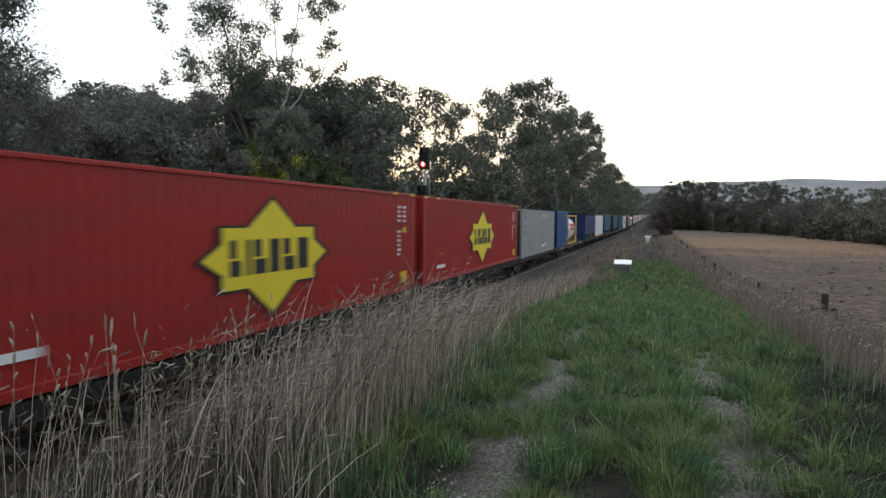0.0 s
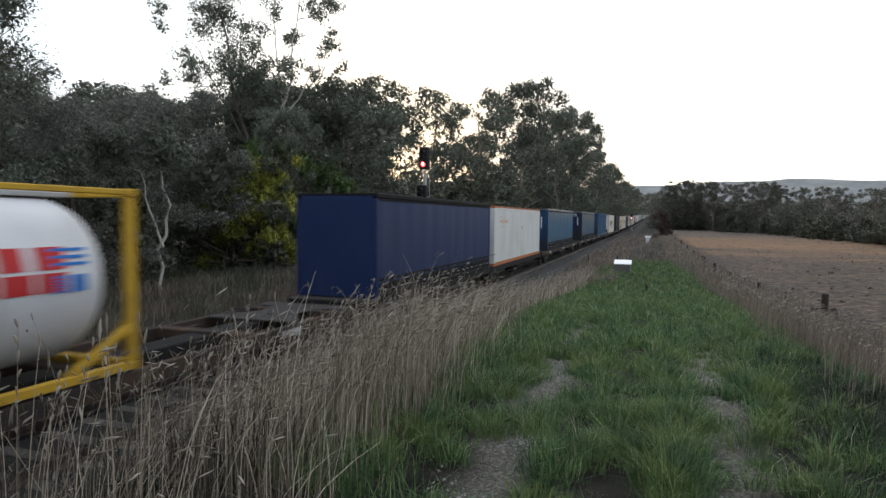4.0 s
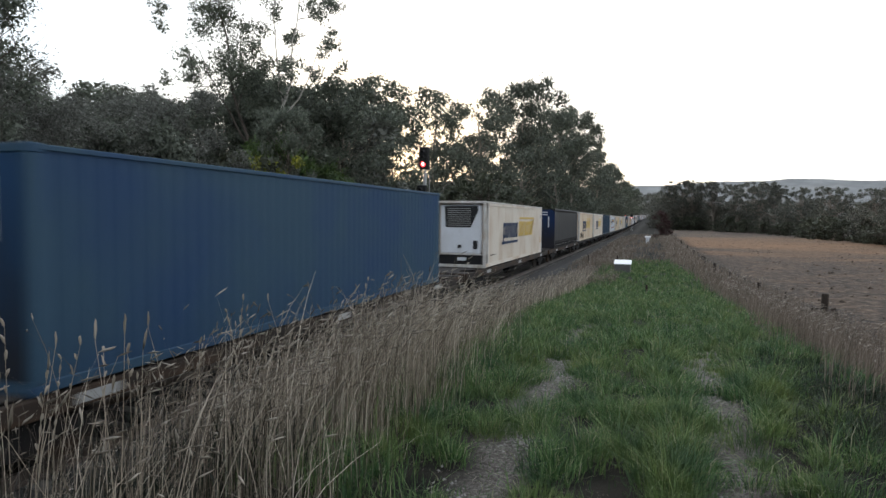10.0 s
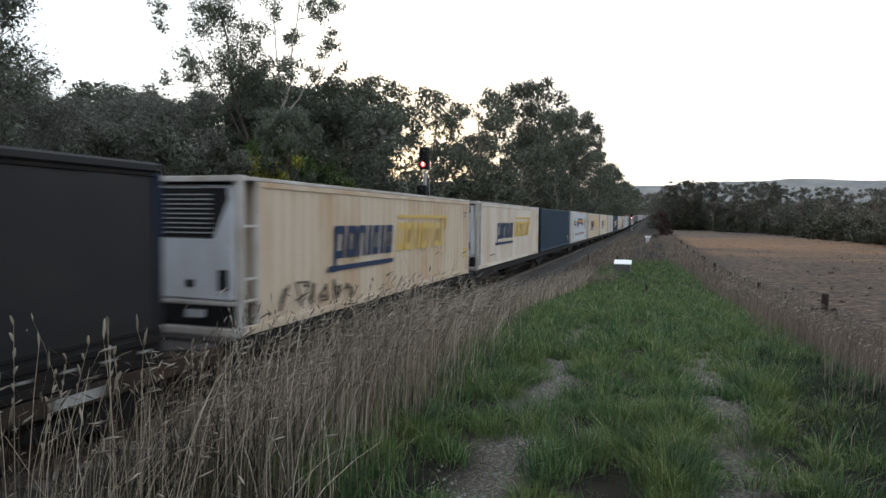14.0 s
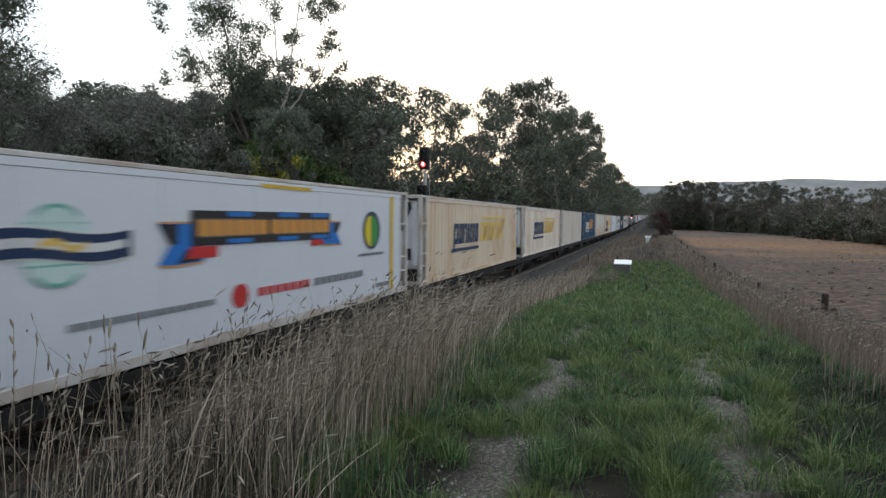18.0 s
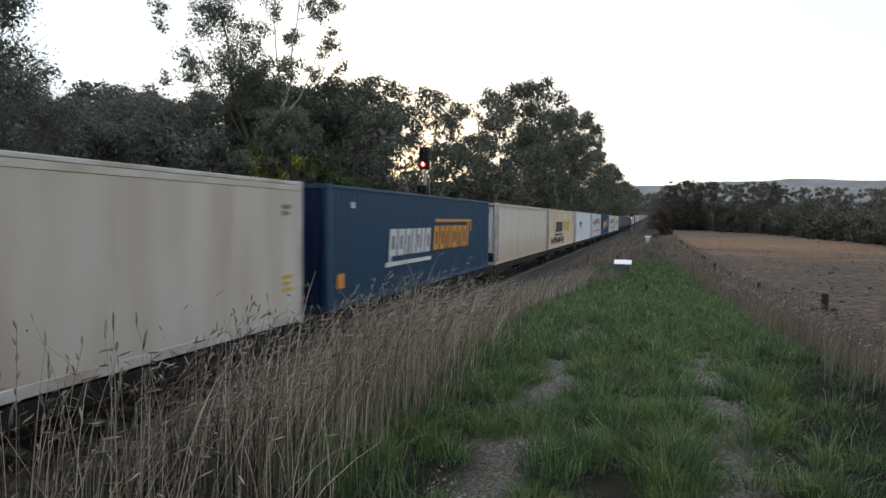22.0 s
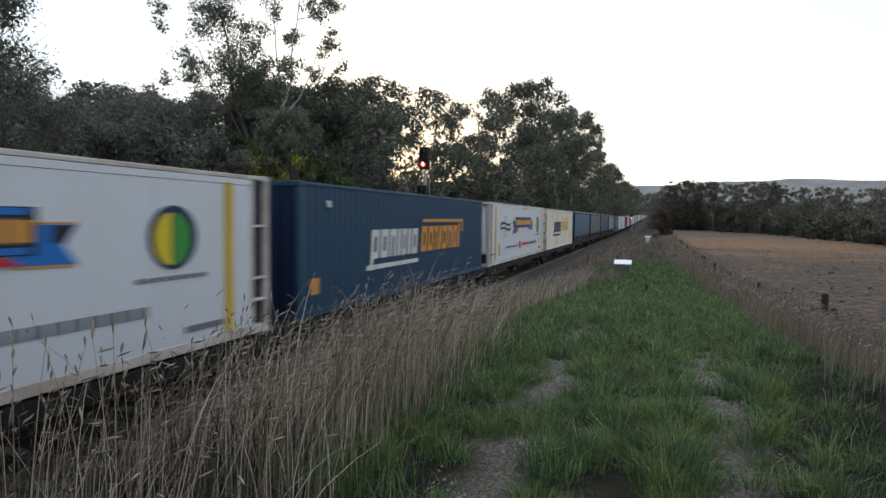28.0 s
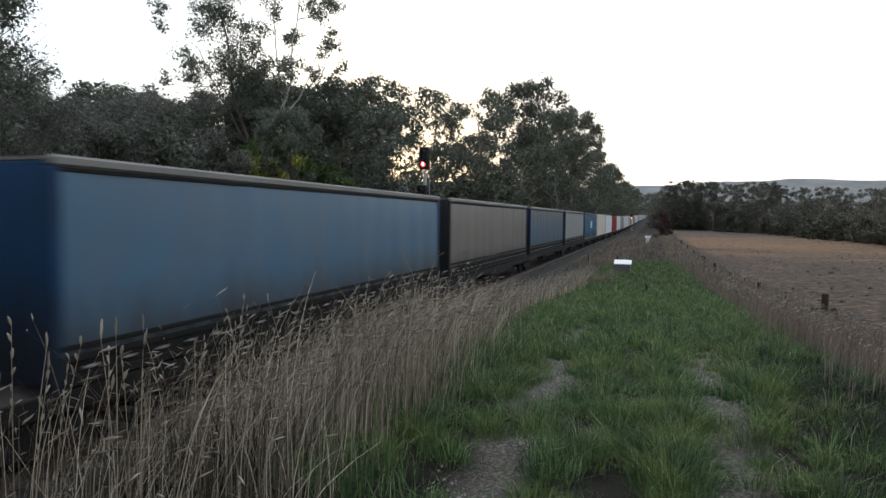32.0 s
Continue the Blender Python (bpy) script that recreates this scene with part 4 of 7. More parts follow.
def head_object(name, tip, d, ln, r, mat, label, rng):
    """Seed heads: three-sided spindles, a little ragged."""
    n = len(tip)
    o = np.cross(d, np.array([0.3, 0.9, 0.1]))
    o /= np.linalg.norm(o, axis=1)[:, None]
    q = np.cross(d, o)
    vs = [tip - d * 0.01]
    for f, s in ((0.25, 1.0), (0.65, 0.8)):
        for i in range(3):
            a = 2 * math.pi * i / 3 + f * 2
            vs.append(tip + d * (ln * (f + 0.06 * (i % 2)))[:, None] + (o * math.cos(a) + q * math.sin(a)) * (r * s * rng.uniform(0.7, 1.3, n))[:, None])
    vs.append(tip + d * ln[:, None])
    vs = np.stack(vs, 1)
    tri = []
    for i in range(3):
        j = (i + 1) % 3
        tri += [(0, 1 + j, 1 + i), (1 + i, 1 + j, 4 + i), (1 + j, 4 + j, 4 + i), (4 + i, 4 + j, 7)]
    idx = (np.arange(n)[:, None, None] * 8 + np.array(tri)[None]).reshape(-1)
    me = bpy.data.meshes.new(name)
    me.vertices.add(n * 8)
    me.vertices.foreach_set("co", vs.reshape(-1).astype(np.float32))
    me.loops.add(len(idx))
    me.loops.foreach_set("vertex_index", idx.astype(np.int32))
    me.polygons.add(len(idx) // 3)
    me.polygons.foreach_set("loop_start", np.arange(0, len(idx), 3, dtype=np.int32))
    me.update(calc_edges=True)
    me.materials.append(mat)
    return tagged(mesh_object(name, me), label, "grass", kind="stuff")


def scatter(rng, n, x0, x1, y0, y1, keep):
    """Points in a rectangle that pass keep(x, y) (a chance from 0 to 1)."""
    out = []
    while len(out) < n:
        x, y, c = rng.uniform(x0, x1), rng.uniform(y0, y1), rng.uniform()
        if c < keep(x, y):
            out.append((x, y))
    return out


def dry_edge(y):
    """Where the tall dry grass gives way to the green verge."""
    return -1.75 - 0.9 * sstep(5, 14, y) + 0.3 * noise.noise((y * 0.6, 2.0, 0.0))


def fence_x(y):
    return min(6.4, max(3.15, 7.25 - 0.09 * y))


def make_dry_grass():
    rng = np.random.default_rng(3)
    sets = [(-3.3, -1.9, 3.5, 6.4, 1000, 0.0042, 0.98), (-4.9, -1.2, 1.6, 6.6, 2500, 0.0040, 1.08), (-5.3, -1.5, 6.0, 14.0, 8500, 0.0050, 0.82), (-5.4, -2.2, 14.0, 30.0, 7500, 0.009, 0.68),
            (-5.0, -0.6, 0.9, 1.8, 50, 0.0036, 1.0),
            (1.6, 6.4, 5.5, 14.0, 7500, 0.006, 0.58), (1.9, 6.0, 14.0, 34.0, 9500, 0.008, 0.54), (0.6, 4.2, 34.0, 110.0, 6500, 0.02, 0.55), (-3.6, 2.0, 42.0, 120.0, 3000, 0.03, 0.40), (-5.0, -1.5, 26.0, 60.0, 4500, 0.016, 0.36), (-5.6, -2.6, 42.0, 120.0, 3500, 0.03, 0.42)]
    all_v, right_v, tips, ds, lns, rs = [], [], [], [], [], []
    for x0, x1, y0, y1, n, w, h in sets:
        if x1 < 0 and y0 < 25:
            keep = lambda x, y: (1 - sstep(dry_edge(y) - 0.5, dry_edge(y) + 0.25, x)) * (0.35 + 0.65 * sstep(-0.25, 0.15, noise.noise((x * 0.9, y * 0.9, 5)))) * (1 - 0.6 * sstep(-4.2, -5.0, x)) * (1 - 0.96 * sstep(4.0, 2.9, y) * sstep(-1.9, -2.5, x)) * (1 - 0.75 * sstep(-3.1, -3.7, x) * sstep(7.0, 5.2, y))
        elif y0 in (26.0, 42.0):
            keep = lambda x, y: 0.15 + 0.85 * sstep(-0.1, 0.3, noise.noise((x * 0.7, y * 0.25, 17)))
        else:
            keep = lambda x, y: sstep(1.7 - 1.0 * sstep(30, 50, y), 2.6 - 1.0 * sstep(30, 50, y), x + 0.5 * noise.noise((x, y * 0.5, 8))) * (0.3 + 0.7 * sstep(-0.3, 0.2, noise.noise((x * 0.8, y * 0.4, 9)))) * (1 - sstep(fence_x(y) - 0.2, fence_x(y) + 0.5, x))
        xy = scatter(rng, n, x0, x1, y0, y1, keep)
        hs = h * np.clip(rng.normal(0.8, 0.22, n), 0.25, 1.35)
        v, t, d, ln, r, _ = stalks(rng, xy, hs, np.full(n, w) * rng.uniform(0.7, 1.3, n), 0.34, 0.72 if x1 < 0 else 0.25, 0.075 if y0 < 14 else 0.10, 0.0050 + 0.42 * (w - 0.004), turn=rng.normal(0.2, 1.1, n))
        (all_v if x1 < 0 and y0 < 25 else right_v).append(v)
        tips.append(t), ds.append(d), lns.append(ln), rs.append(r)
    # sparse dull stalks low on the bank, close by
    xy = scatter(rng, 330, -3.7, -1.9, 1.8, 4.6, lambda x, y: sstep(-0.2, 0.2, noise.noise((x * 1.5, y * 1.5, 33))))
    v, t, d, ln, r, _ = stalks(rng, xy, np.clip(rng.normal(1.02, 0.17, 330), 0.5, 1.4), rng.uniform(0.003, 0.005, 330), 0.35, 0.8, 0.05, 0.0046)
    right_v.append(v)
    tips.append(t), ds.append(d), lns.append(ln), rs.append(r)
    ribbon_object("dry_grass", np.concatenate(all_v), M_STRAW, "tall dry straw-coloured grass stalks beside the line")
    ribbon_object("dry_grass", np.concatenate(right_v), M_STRAWDK, "brown dry grass strip along the fence")
    head_object("grass_seed_heads", np.concatenate(tips), np.concatenate(ds), np.concatenate(lns), np.concatenate(rs), M_HEAD, "pale dry seed heads on tall grass", rng)
    # stems low on the bank, coloured near black for the shade there
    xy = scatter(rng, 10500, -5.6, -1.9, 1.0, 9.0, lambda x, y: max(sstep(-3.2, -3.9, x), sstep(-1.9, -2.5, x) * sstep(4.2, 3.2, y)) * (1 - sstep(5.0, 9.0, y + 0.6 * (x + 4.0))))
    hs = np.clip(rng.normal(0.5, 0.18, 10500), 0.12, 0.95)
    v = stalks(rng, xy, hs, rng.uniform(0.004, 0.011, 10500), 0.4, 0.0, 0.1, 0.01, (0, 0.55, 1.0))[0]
    ribbon_object("damp_undergrowth", v, M_SHADESTEM, "weeds and stems on the bank, shade put into their dark colour")
    # rank grass towards the fence, close by, its green darkened to stand for shade
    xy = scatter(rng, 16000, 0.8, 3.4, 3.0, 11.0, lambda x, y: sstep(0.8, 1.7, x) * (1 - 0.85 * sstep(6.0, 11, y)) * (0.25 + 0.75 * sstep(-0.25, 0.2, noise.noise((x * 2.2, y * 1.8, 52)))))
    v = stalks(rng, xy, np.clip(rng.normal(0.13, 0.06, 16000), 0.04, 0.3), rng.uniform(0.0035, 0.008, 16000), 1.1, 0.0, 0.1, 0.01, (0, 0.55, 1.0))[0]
    ribbon_object("rank_grass", v, M_SHADYGRASS, "rank dark green grass towards the fence, shade put into its colour")
    # flattened dead blades over the worn ground
    xy = scatter(rng, 9000, -2.2, 1.6, 2.8, 11.0, lambda x, y: (0.15 + 0.85 * sstep(-0.25, 0.25, noise.noise((x * 2.8, y * 2.2, 57)))) * (1 - 0.6 * sstep(7, 11, y)))
    v = stalks(rng, xy, np.clip(rng.normal(0.035, 0.015, 9000), 0.015, 0.08), rng.uniform(0.0025, 0.005, 9000), 2.6, 0.0, 0.1, 0.01, (0, 0.55, 1.0))[0]
    ribbon_object("dead_grass", v, M_STRAWDK, "flattened dead grass over the worn ruts")
    # short dry undergrowth at the foot of the stalks
    xy = scatter(rng, 8000, -5.2, -1.0, 1.4, 16, lambda x, y: (1 - sstep(dry_edge(y) - 0.4, dry_edge(y) + 0.4, x)) * (1 - 0.6 * sstep(8, 16, y)) * (1 - 0.95 * sstep(4.4, 3.0, y) * sstep(-1.7, -2.4, x)))
    hs = np.clip(rng.normal(0.40, 0.16, 8000), 0.1, 0.8)
    v = stalks(rng, xy, hs, rng.uniform(0.003, 0.006, 8000), 0.5, 0.0, 0.1, 0.01)[0]
    ribbon_object("dry_undergrowth", v, M_STRAW, "short tangled dry grass among the stalks")
    # fresh blades coming up between the dry ones
    xy = scatter(rng, 5000, -3.3, -1.4, 2.6, 10.0, lambda x, y: (1 - sstep(dry_edge(y) - 0.1, dry_edge(y) + 0.5, x)) * sstep(-0.1, 0.2, noise.noise((x * 1.4, y * 0.9, 37))) * (1 - 0.8 * sstep(-2.4, -3.2, x)))
    v = stalks(rng, xy, np.clip(rng.normal(0.27, 0.09, 5000), 0.08, 0.5), rng.uniform(0.004, 0.008, 5000), 0.8, 0.0, 0.1, 0.01, (0, 0.55, 1.0))[0]
    ribbon_object("fresh_grass", v, M_GRASS, "fresh green blades between dry grass stalks")


def green_keep(x, y):
    wide = 0.13 + 0.07 * sstep(8.5, 5.0, y)
    rut = max(math.exp(-((x + 1.0 + 0.25 * noise.noise((y * 0.6, 0, 1))) / wide) ** 2), math.exp(-((x - 0.62 + 0.25 * noise.noise((y * 0.6, 0, 4))) / wide) ** 2))
    tuft = sstep(-0.2, 0.2, noise.noise((x * 2.4, y * 1.9, 12)))
    k = (0.10 + 0.90 * tuft) * (1 - 0.95 * rut * (1 - 0.75 * sstep(9, 15, y)) * (0.12 + 0.88 * sstep(0.15, -0.12, noise.noise((x * 2.6, y * 1.5, 15)))))
    k *= sstep(dry_edge(y) - 0.7, dry_edge(y) + 0.35, x) * (1 - sstep(1.75, 2.6, x + 1.2 * sstep(30, 50, y)))
    k *= 1 - 0.93 * sstep(0.9, 1.75, x) * sstep(9.0, 6.2, y) * sstep(-0.5, 1.0, y)
    return max(k, 0.01)


def make_green_grass():
    """Short turf, and leaning blades in tufts above it."""
    rng = np.random.default_rng(4)
    vs = []
    for y0, y1, n, w, h in ((-9.0, 1.6, 9000, 0.012, 0.10), (1.6, 4.0, 5500, 0.0045, 0.07), (4.0, 7.0, 13000, 0.0052, 0.07), (7.0, 12.0, 15000, 0.0078, 0.085), (12.0, 22.0, 20000, 0.010, 0.10), (22.0, 46.0, 14000, 0.022, 0.14)):
        xy = scatter(rng, n, -3.2, 3.1, y0, y1, green_keep)
        hs = h * np.clip(rng.normal(0.9, 0.35, n), 0.3, 1.8)
        vs.append(stalks(rng, xy, hs, w * rng.uniform(0.6, 1.4, n), 0.75, 0.0, 0.1, 0.01, (0, 0.55, 1.0))[0])
    for y0, y1, tufts, blades, w, h in ((-9.0, 1.7, 260, 30, 0.011, 0.2), (1.7, 4.0, 190, 60, 0.0046, 0.14), (4.0, 7.0, 400, 95, 0.0052, 0.145), (7.0, 12.0, 800, 52, 0.0076, 0.155), (12.0, 22.0, 1150, 30, 0.0098, 0.15), (22.0, 40.0, 380, 24, 0.020, 0.17)):
        centres = np.array(scatter(rng, tufts, -3.0, 2.9, y0, y1, lambda x, y: green_keep(x, y) ** 1.5))
        size = np.repeat(0.5 + 1.5 * rng.uniform(0, 1, tufts) ** 3, blades)
        c = np.repeat(centres, blades, axis=0)
        a = rng.uniform(0, 2 * math.pi, len(c))
        r = 0.11 * size * rng.uniform(0, 1, len(c)) ** 0.7
        xy = c + np.stack([np.cos(a), np.sin(a)], 1) * r[:, None]
        hs = h * size * np.clip(rng.normal(0.85, 0.28, len(c)), 0.3, 1.5)
        vs.append(stalks(rng, [tuple(q) for q in xy], hs, w * rng.uniform(0.6, 1.4, len(c)), 1.0, 0.0, 0.1, 0.01, (0, 0.55, 1.0), a + rng.normal(0, 0.5, len(c)))[0])
    ribbon_object("green_grass", np.concatenate(vs), M_GRASS, "short tufted green grass on the verge with two worn wheel ruts")


def make_gravel():
    """Small loose stones where the wheels have worn the turf away."""
    rng = np.random.default_rng(14)
    xy = scatter(rng, 4500, -1.6, 1.3, 3.2, 10.0, lambda x, y: max(math.exp(-((x + 1.0) / 0.2) ** 2), math.exp(-((x - 0.62) / 0.2) ** 2)) * sstep(-0.3, 0.2, noise.noise((x * 2.0, y * 1.1, 19))))
    corner = np.array([(1, 0, 0), (0, 1, 0), (-1, 0, 0), (0, -1, 0), (0, 0, 0.7), (0, 0, -0.5)], float)
    tri = [(0, 1, 4), (1, 2, 4), (2, 3, 4), (3, 0, 4), (1, 0, 5), (2, 1, 5), (3, 2, 5), (0, 3, 5)]
    vs, fs = [], []
    for x, y in xy:
        r = 0.005 + 0.014 * rng.uniform() ** 3
        o = len(vs)
        p = corner * r * rng.uniform(0.6, 1.3, (6, 3)) + np.array([x, y, land(x, y) + r * 0.25])
        vs += [tuple(q) for q in p]
        fs += [tuple(i + o for i in t) for t in tri]
    tagged(mesh_object("gravel", raw_mesh("gravel", vs, fs, M_PEBBLE)), "small grey stones in the worn wheel ruts", "gravel", kind="stuff")


def make_clods():
    """Turned lumps of soil on the bare field."""
    rng = np.random.default_rng(15)
    xy = scatter(rng, 3600, 4.0, 70.0, 17.0, 130.0, lambda x, y: float(x > fence_x(y) + 0.5) * (1 - 0.8 * sstep(22, 80, y)) * (0.1 + 0.9 * sstep(-0.1, 0.25, noise.noise((x * 0.22, y * 0.3, 41)))))
    corner = np.array([(1, 0, 0), (0, 1, 0), (-1, 0, 0), (0, -1, 0), (0, 0, 0.7)], float)
    tri = [(0, 1, 4), (1, 2, 4), (2, 3, 4), (3, 0, 4)]
    vs, fs = [], []
    for x, y in xy:
        r = 0.025 + 0.11 * rng.uniform() ** 3
        o = len(vs)
        p = corner * r * rng.uniform(0.6, 1.5, (5, 3)) + np.array([x, y, land(x, y)])
        vs += [tuple(q) for q in p]
        fs += [tuple(i + o for i in t) for t in tri]
    tagged(mesh_object("soil_clods", raw_mesh("soil_clods", vs, fs, M_CLOD)), "dark turned soil clods across the bare field", "clods", kind="stuff")


def make_wood_floor():
    """Low dark growth on the ground behind the line."""
    rng = np.random.default_rng(8)
    xy = scatter(rng, 20000, -26, -11.2, 4, 60, lambda x, y: (0.3 + 0.7 * sstep(-0.3, 0.3, noise.noise((x * 0.4, y * 0.4, 21)))) * (1 - 0.6 * sstep(30, 60, y)))
    hs = 0.6 * np.array([0.35 + 0.7 * sstep(-0.3, 0.5, noise.noise((x * 0.5, y * 0.5, 25))) for x, y in xy]) * rng.uniform(0.5, 1.3, 20000)
    ribbon_object("wood_undergrowth", stalks(rng, xy, hs, rng.uniform(0.012, 0.04, 20000), 0.6, 0.0, 0.1, 0.01, (0, 0.55, 1.0))[0], M_LEAFDK, "rough dark green undergrowth beneath the trees")
    xy = scatter(rng, 7000, -16.5, -11.3, 5, 40, lambda x, y: 0.1 + 0.9 * sstep(-0.05, 0.25, noise.noise((x * 0.6, y * 0.35, 27))))
    v = stalks(rng, xy, rng.uniform(0.25, 0.95, 7000), rng.uniform(0.008, 0.02, 7000), 0.8, 0.0, 0.1, 0.01, (0, 0.55, 1.0))[0]
    ribbon_object("dry_scrub", v, M_STRAWDK, "brown dry scrub between the line and the trees")


def make_stubble():
    """Broken straw and clods over the bare field."""
    rng = np.random.default_rng(9)
    xy = scatter(rng, 9000, 4.0, 60.0, 16.0, 150.0, lambda x, y: float(x > fence_x(y) + 0.4) * (1 - 0.75 * sstep(25, 90, y)) * (0.15 + 0.85 * sstep(-0.1, 0.3, noise.noise((x * 0.25, y * 0.2, 31)))))
    hs = rng.uniform(0.02, 0.07, len(xy))
    v = stalks(rng, xy, hs, np.array([0.02 + 0.0012 * y for _, y in xy]) * rng.uniform(0.6, 1.6, len(xy)), 1.2, 0.0, 0.1, 0.01, (0, 0.55, 1.0))[0]
    ribbon_object("field_stubble", v, M_STUBBLE, "broken dry stubble scattered over the bare field")


STALKS = ((-2.89, 2.18, 1.46), (-2.46, 1.9, 1.23), (-2.59, 2.17, 1.24), (-2.88, 2.38, 1.21), (-2.19, 2.1, 1.26), (-2.25, 2.18, 1.19), (-2.45, 2.32, 1.12), (-2.44, 2.43, 1.15), (-2.34, 2.78, 1.11), (-2.3, 2.68, 1.08), (-2.33, 3.11, 1.27), (-2.31, 3.21, 1.19), (-2.39, 3.4, 1.17), (-2.47, 4.0, 1.19), (-2.61, 2.9, 1.25), (-2.54, 2.28, 0.97), (-2.48, 2.62, 0.98), (-2.5, 1.98, 1.1), (-2.44, 5.06, 0.98), (-2.4, 4.87, 1.24), (-2.41, 4.22, 1.0))
SWAY = []                       # (stalk, base, phase)


def tall_stalk(seed, x, y, h):
    """One tall grass stalk with a branched seed head; its origin is at the root."""
    rng = random.Random(seed)
    z = land(x, y) - 0.03
    s = thing("grass_stalk", pose(x, y, z), "single tall dry grass stalk with a pale seed head", "grass stalk", "tall stalks near the camera")
    a = rng.uniform(0, 6.28)
    d = Vector((math.cos(a), math.sin(a), 0)) * h * rng.uniform(0.06, 0.16)
    pts = [Vector((0, 0, h * f)) + d * f ** 2.5 for f in (0, 0.3, 0.6, 0.85, 1.0)]
    mesh_object("stem", raw_mesh("stem", *tube(pts, [0.0028, 0.0025, 0.0022, 0.0017, 0.0012], 5), M_STRAW, True), s)
    n = rng.choice((1, 4, 5, 6, 7))
    for k in range(n):
        f = 1.0 - 0.055 * k
        p = Vector((0, 0, h * f)) + d * f ** 2.5
        e = (d.normalized() * rng.uniform(-0.1, 0.35) + Vector((rng.uniform(-0.28, 0.28), rng.uniform(-0.28, 0.28), 1.0))).normalized()
        ln = rng.uniform(0.045, 0.075) if n > 1 else rng.uniform(0.08, 0.12)
        r = rng.uniform(0.0048, 0.0075)
        q = [p + e * ln * t + Vector((rng.uniform(-1, 1), rng.uniform(-1, 1), 0)) * 0.002 - Vector((0, 0, 0.02 * t * t)) for t in (0, 0.2, 0.45, 0.7, 0.9, 1.0)]
        mesh_object("seed_head", raw_mesh("seed_head", *tube(q, [0.0015, r * 0.8, r, r * 0.85, r * 0.5, 0.001], 7), M_HEAD, True), s)
    bx_leaf = [pts[1], pts[1] + Vector((rng.uniform(-0.1, 0.1), rng.uniform(-0.1, 0.1), 0.16)), pts[1] + Vector((rng.uniform(-0.2, 0.2), rng.uniform(-0.2, 0.2), 0.2))]
    mesh_object("leaf", raw_mesh("leaf", *tube(bx_leaf, [0.003, 0.0028, 0.0006], 4), M_STRAW, True), s)
    SWAY.append((s, (x, y, z), rng.uniform(0, 6.28)))


for k, (x, y, h) in enumerate(STALKS):
    tall_stalk(70 + k, x, y, h)

make_wood_floor()
make_dry_grass()
make_green_grass()
make_stubble()
make_gravel()
make_clods()

# ---- train ----
DECK = 1.0
MOVERS = []                     # (thing, metres ahead at the start, height)
SPEED = 13.532
HALF = 1.22
TRAIN = "containers on the freight train"
WAGONS = "wagons of the freight train"


def corrugated(name, mat, parent, x, y0, y1, z0, z1, label="", pitch=0.278, depth=0.036):
    """A corrugated steel side panel at x (its outer face), with thickness."""
    s = 1 if x > 0 else -1
    ys, xs = [y0], [x]
    n = max(1, int((y1 - y0 - 0.1) / pitch))
    o = (y1 - y0 - n * pitch) / 2
    for k in range(n):
        b = y0 + o + k * pitch
        for f, i in ((0.12, 0), (0.32, 1), (0.68, 1), (0.88, 0)):
            ys.append(b + f * pitch)
            xs.append(x - s * depth * i)
    ys.append(y1), xs.append(x)
    m = len(ys)
    vs = [(a, b, z0) for a, b in zip(xs, ys)] + [(a, b, z1) for a, b in zip(xs, ys)]
    vs += [(a - s * 0.004, b, z0) for a, b in zip(xs, ys)] + [(a - s * 0.004, b, z1) for a, b in zip(xs, ys)]
    fs = []
    for i in range(m - 1):
        fs.append((i, i + 1, m + i + 1, m + i))
        fs.append((2 * m + i, 3 * m + i, 3 * m + i + 1, 2 * m + i + 1))
    return mesh_object(name, raw_mesh(name, vs, fs, mat), parent, label)


def corrugated_end(name, mat, parent, y, z0, z1, depth=0.04):
    """A corrugated end wall facing along the train."""
    s = 1 if y > 0 else -1
    xs, ys = [-HALF + 0.08], [y]
    for k in range(8):
        b = -HALF + 0.1 + k * 0.28
        for f, i in ((0.12, 0), (0.32, 1), (0.68, 1), (0.88, 0)):
            xs.append(b + f * 0.28), ys.append(y - s * depth * i)
    xs.append(HALF - 0.08), ys.append(y)
    m = len(xs)
    vs = [(a, b, z0) for a, b in zip(xs, ys)] + [(a, b, z1) for a, b in zip(xs, ys)]
    fs = [(i, i + 1, m + i + 1, m + i) for i in range(m - 1)]
    return mesh_object(name, raw_mesh(name, vs, fs, mat), parent)


def slabs(name, mat, parent, shapes, x=HALF + 0.006, t=0.004, label=""):
    """Each shape, or group of touching shapes, is a part of its own."""
    for group in shapes:
        bm = bmesh.new()
        for pts in group if isinstance(group[0], list) else [group]:
            add_slab(bm, pts, x - t, x)
        part(name, bm, mat, parent, label)


def disc(cy, cz, ry, rz, n=20, a0=0.0, a1=360.0):
    return [(cy + ry * math.cos(radians(a0 + (a1 - a0) * i / n)), cz + rz * math.sin(radians(a0 + (a1 - a0) * i / n))) for i in range(n if a1 - a0 == 360 else n + 1)]


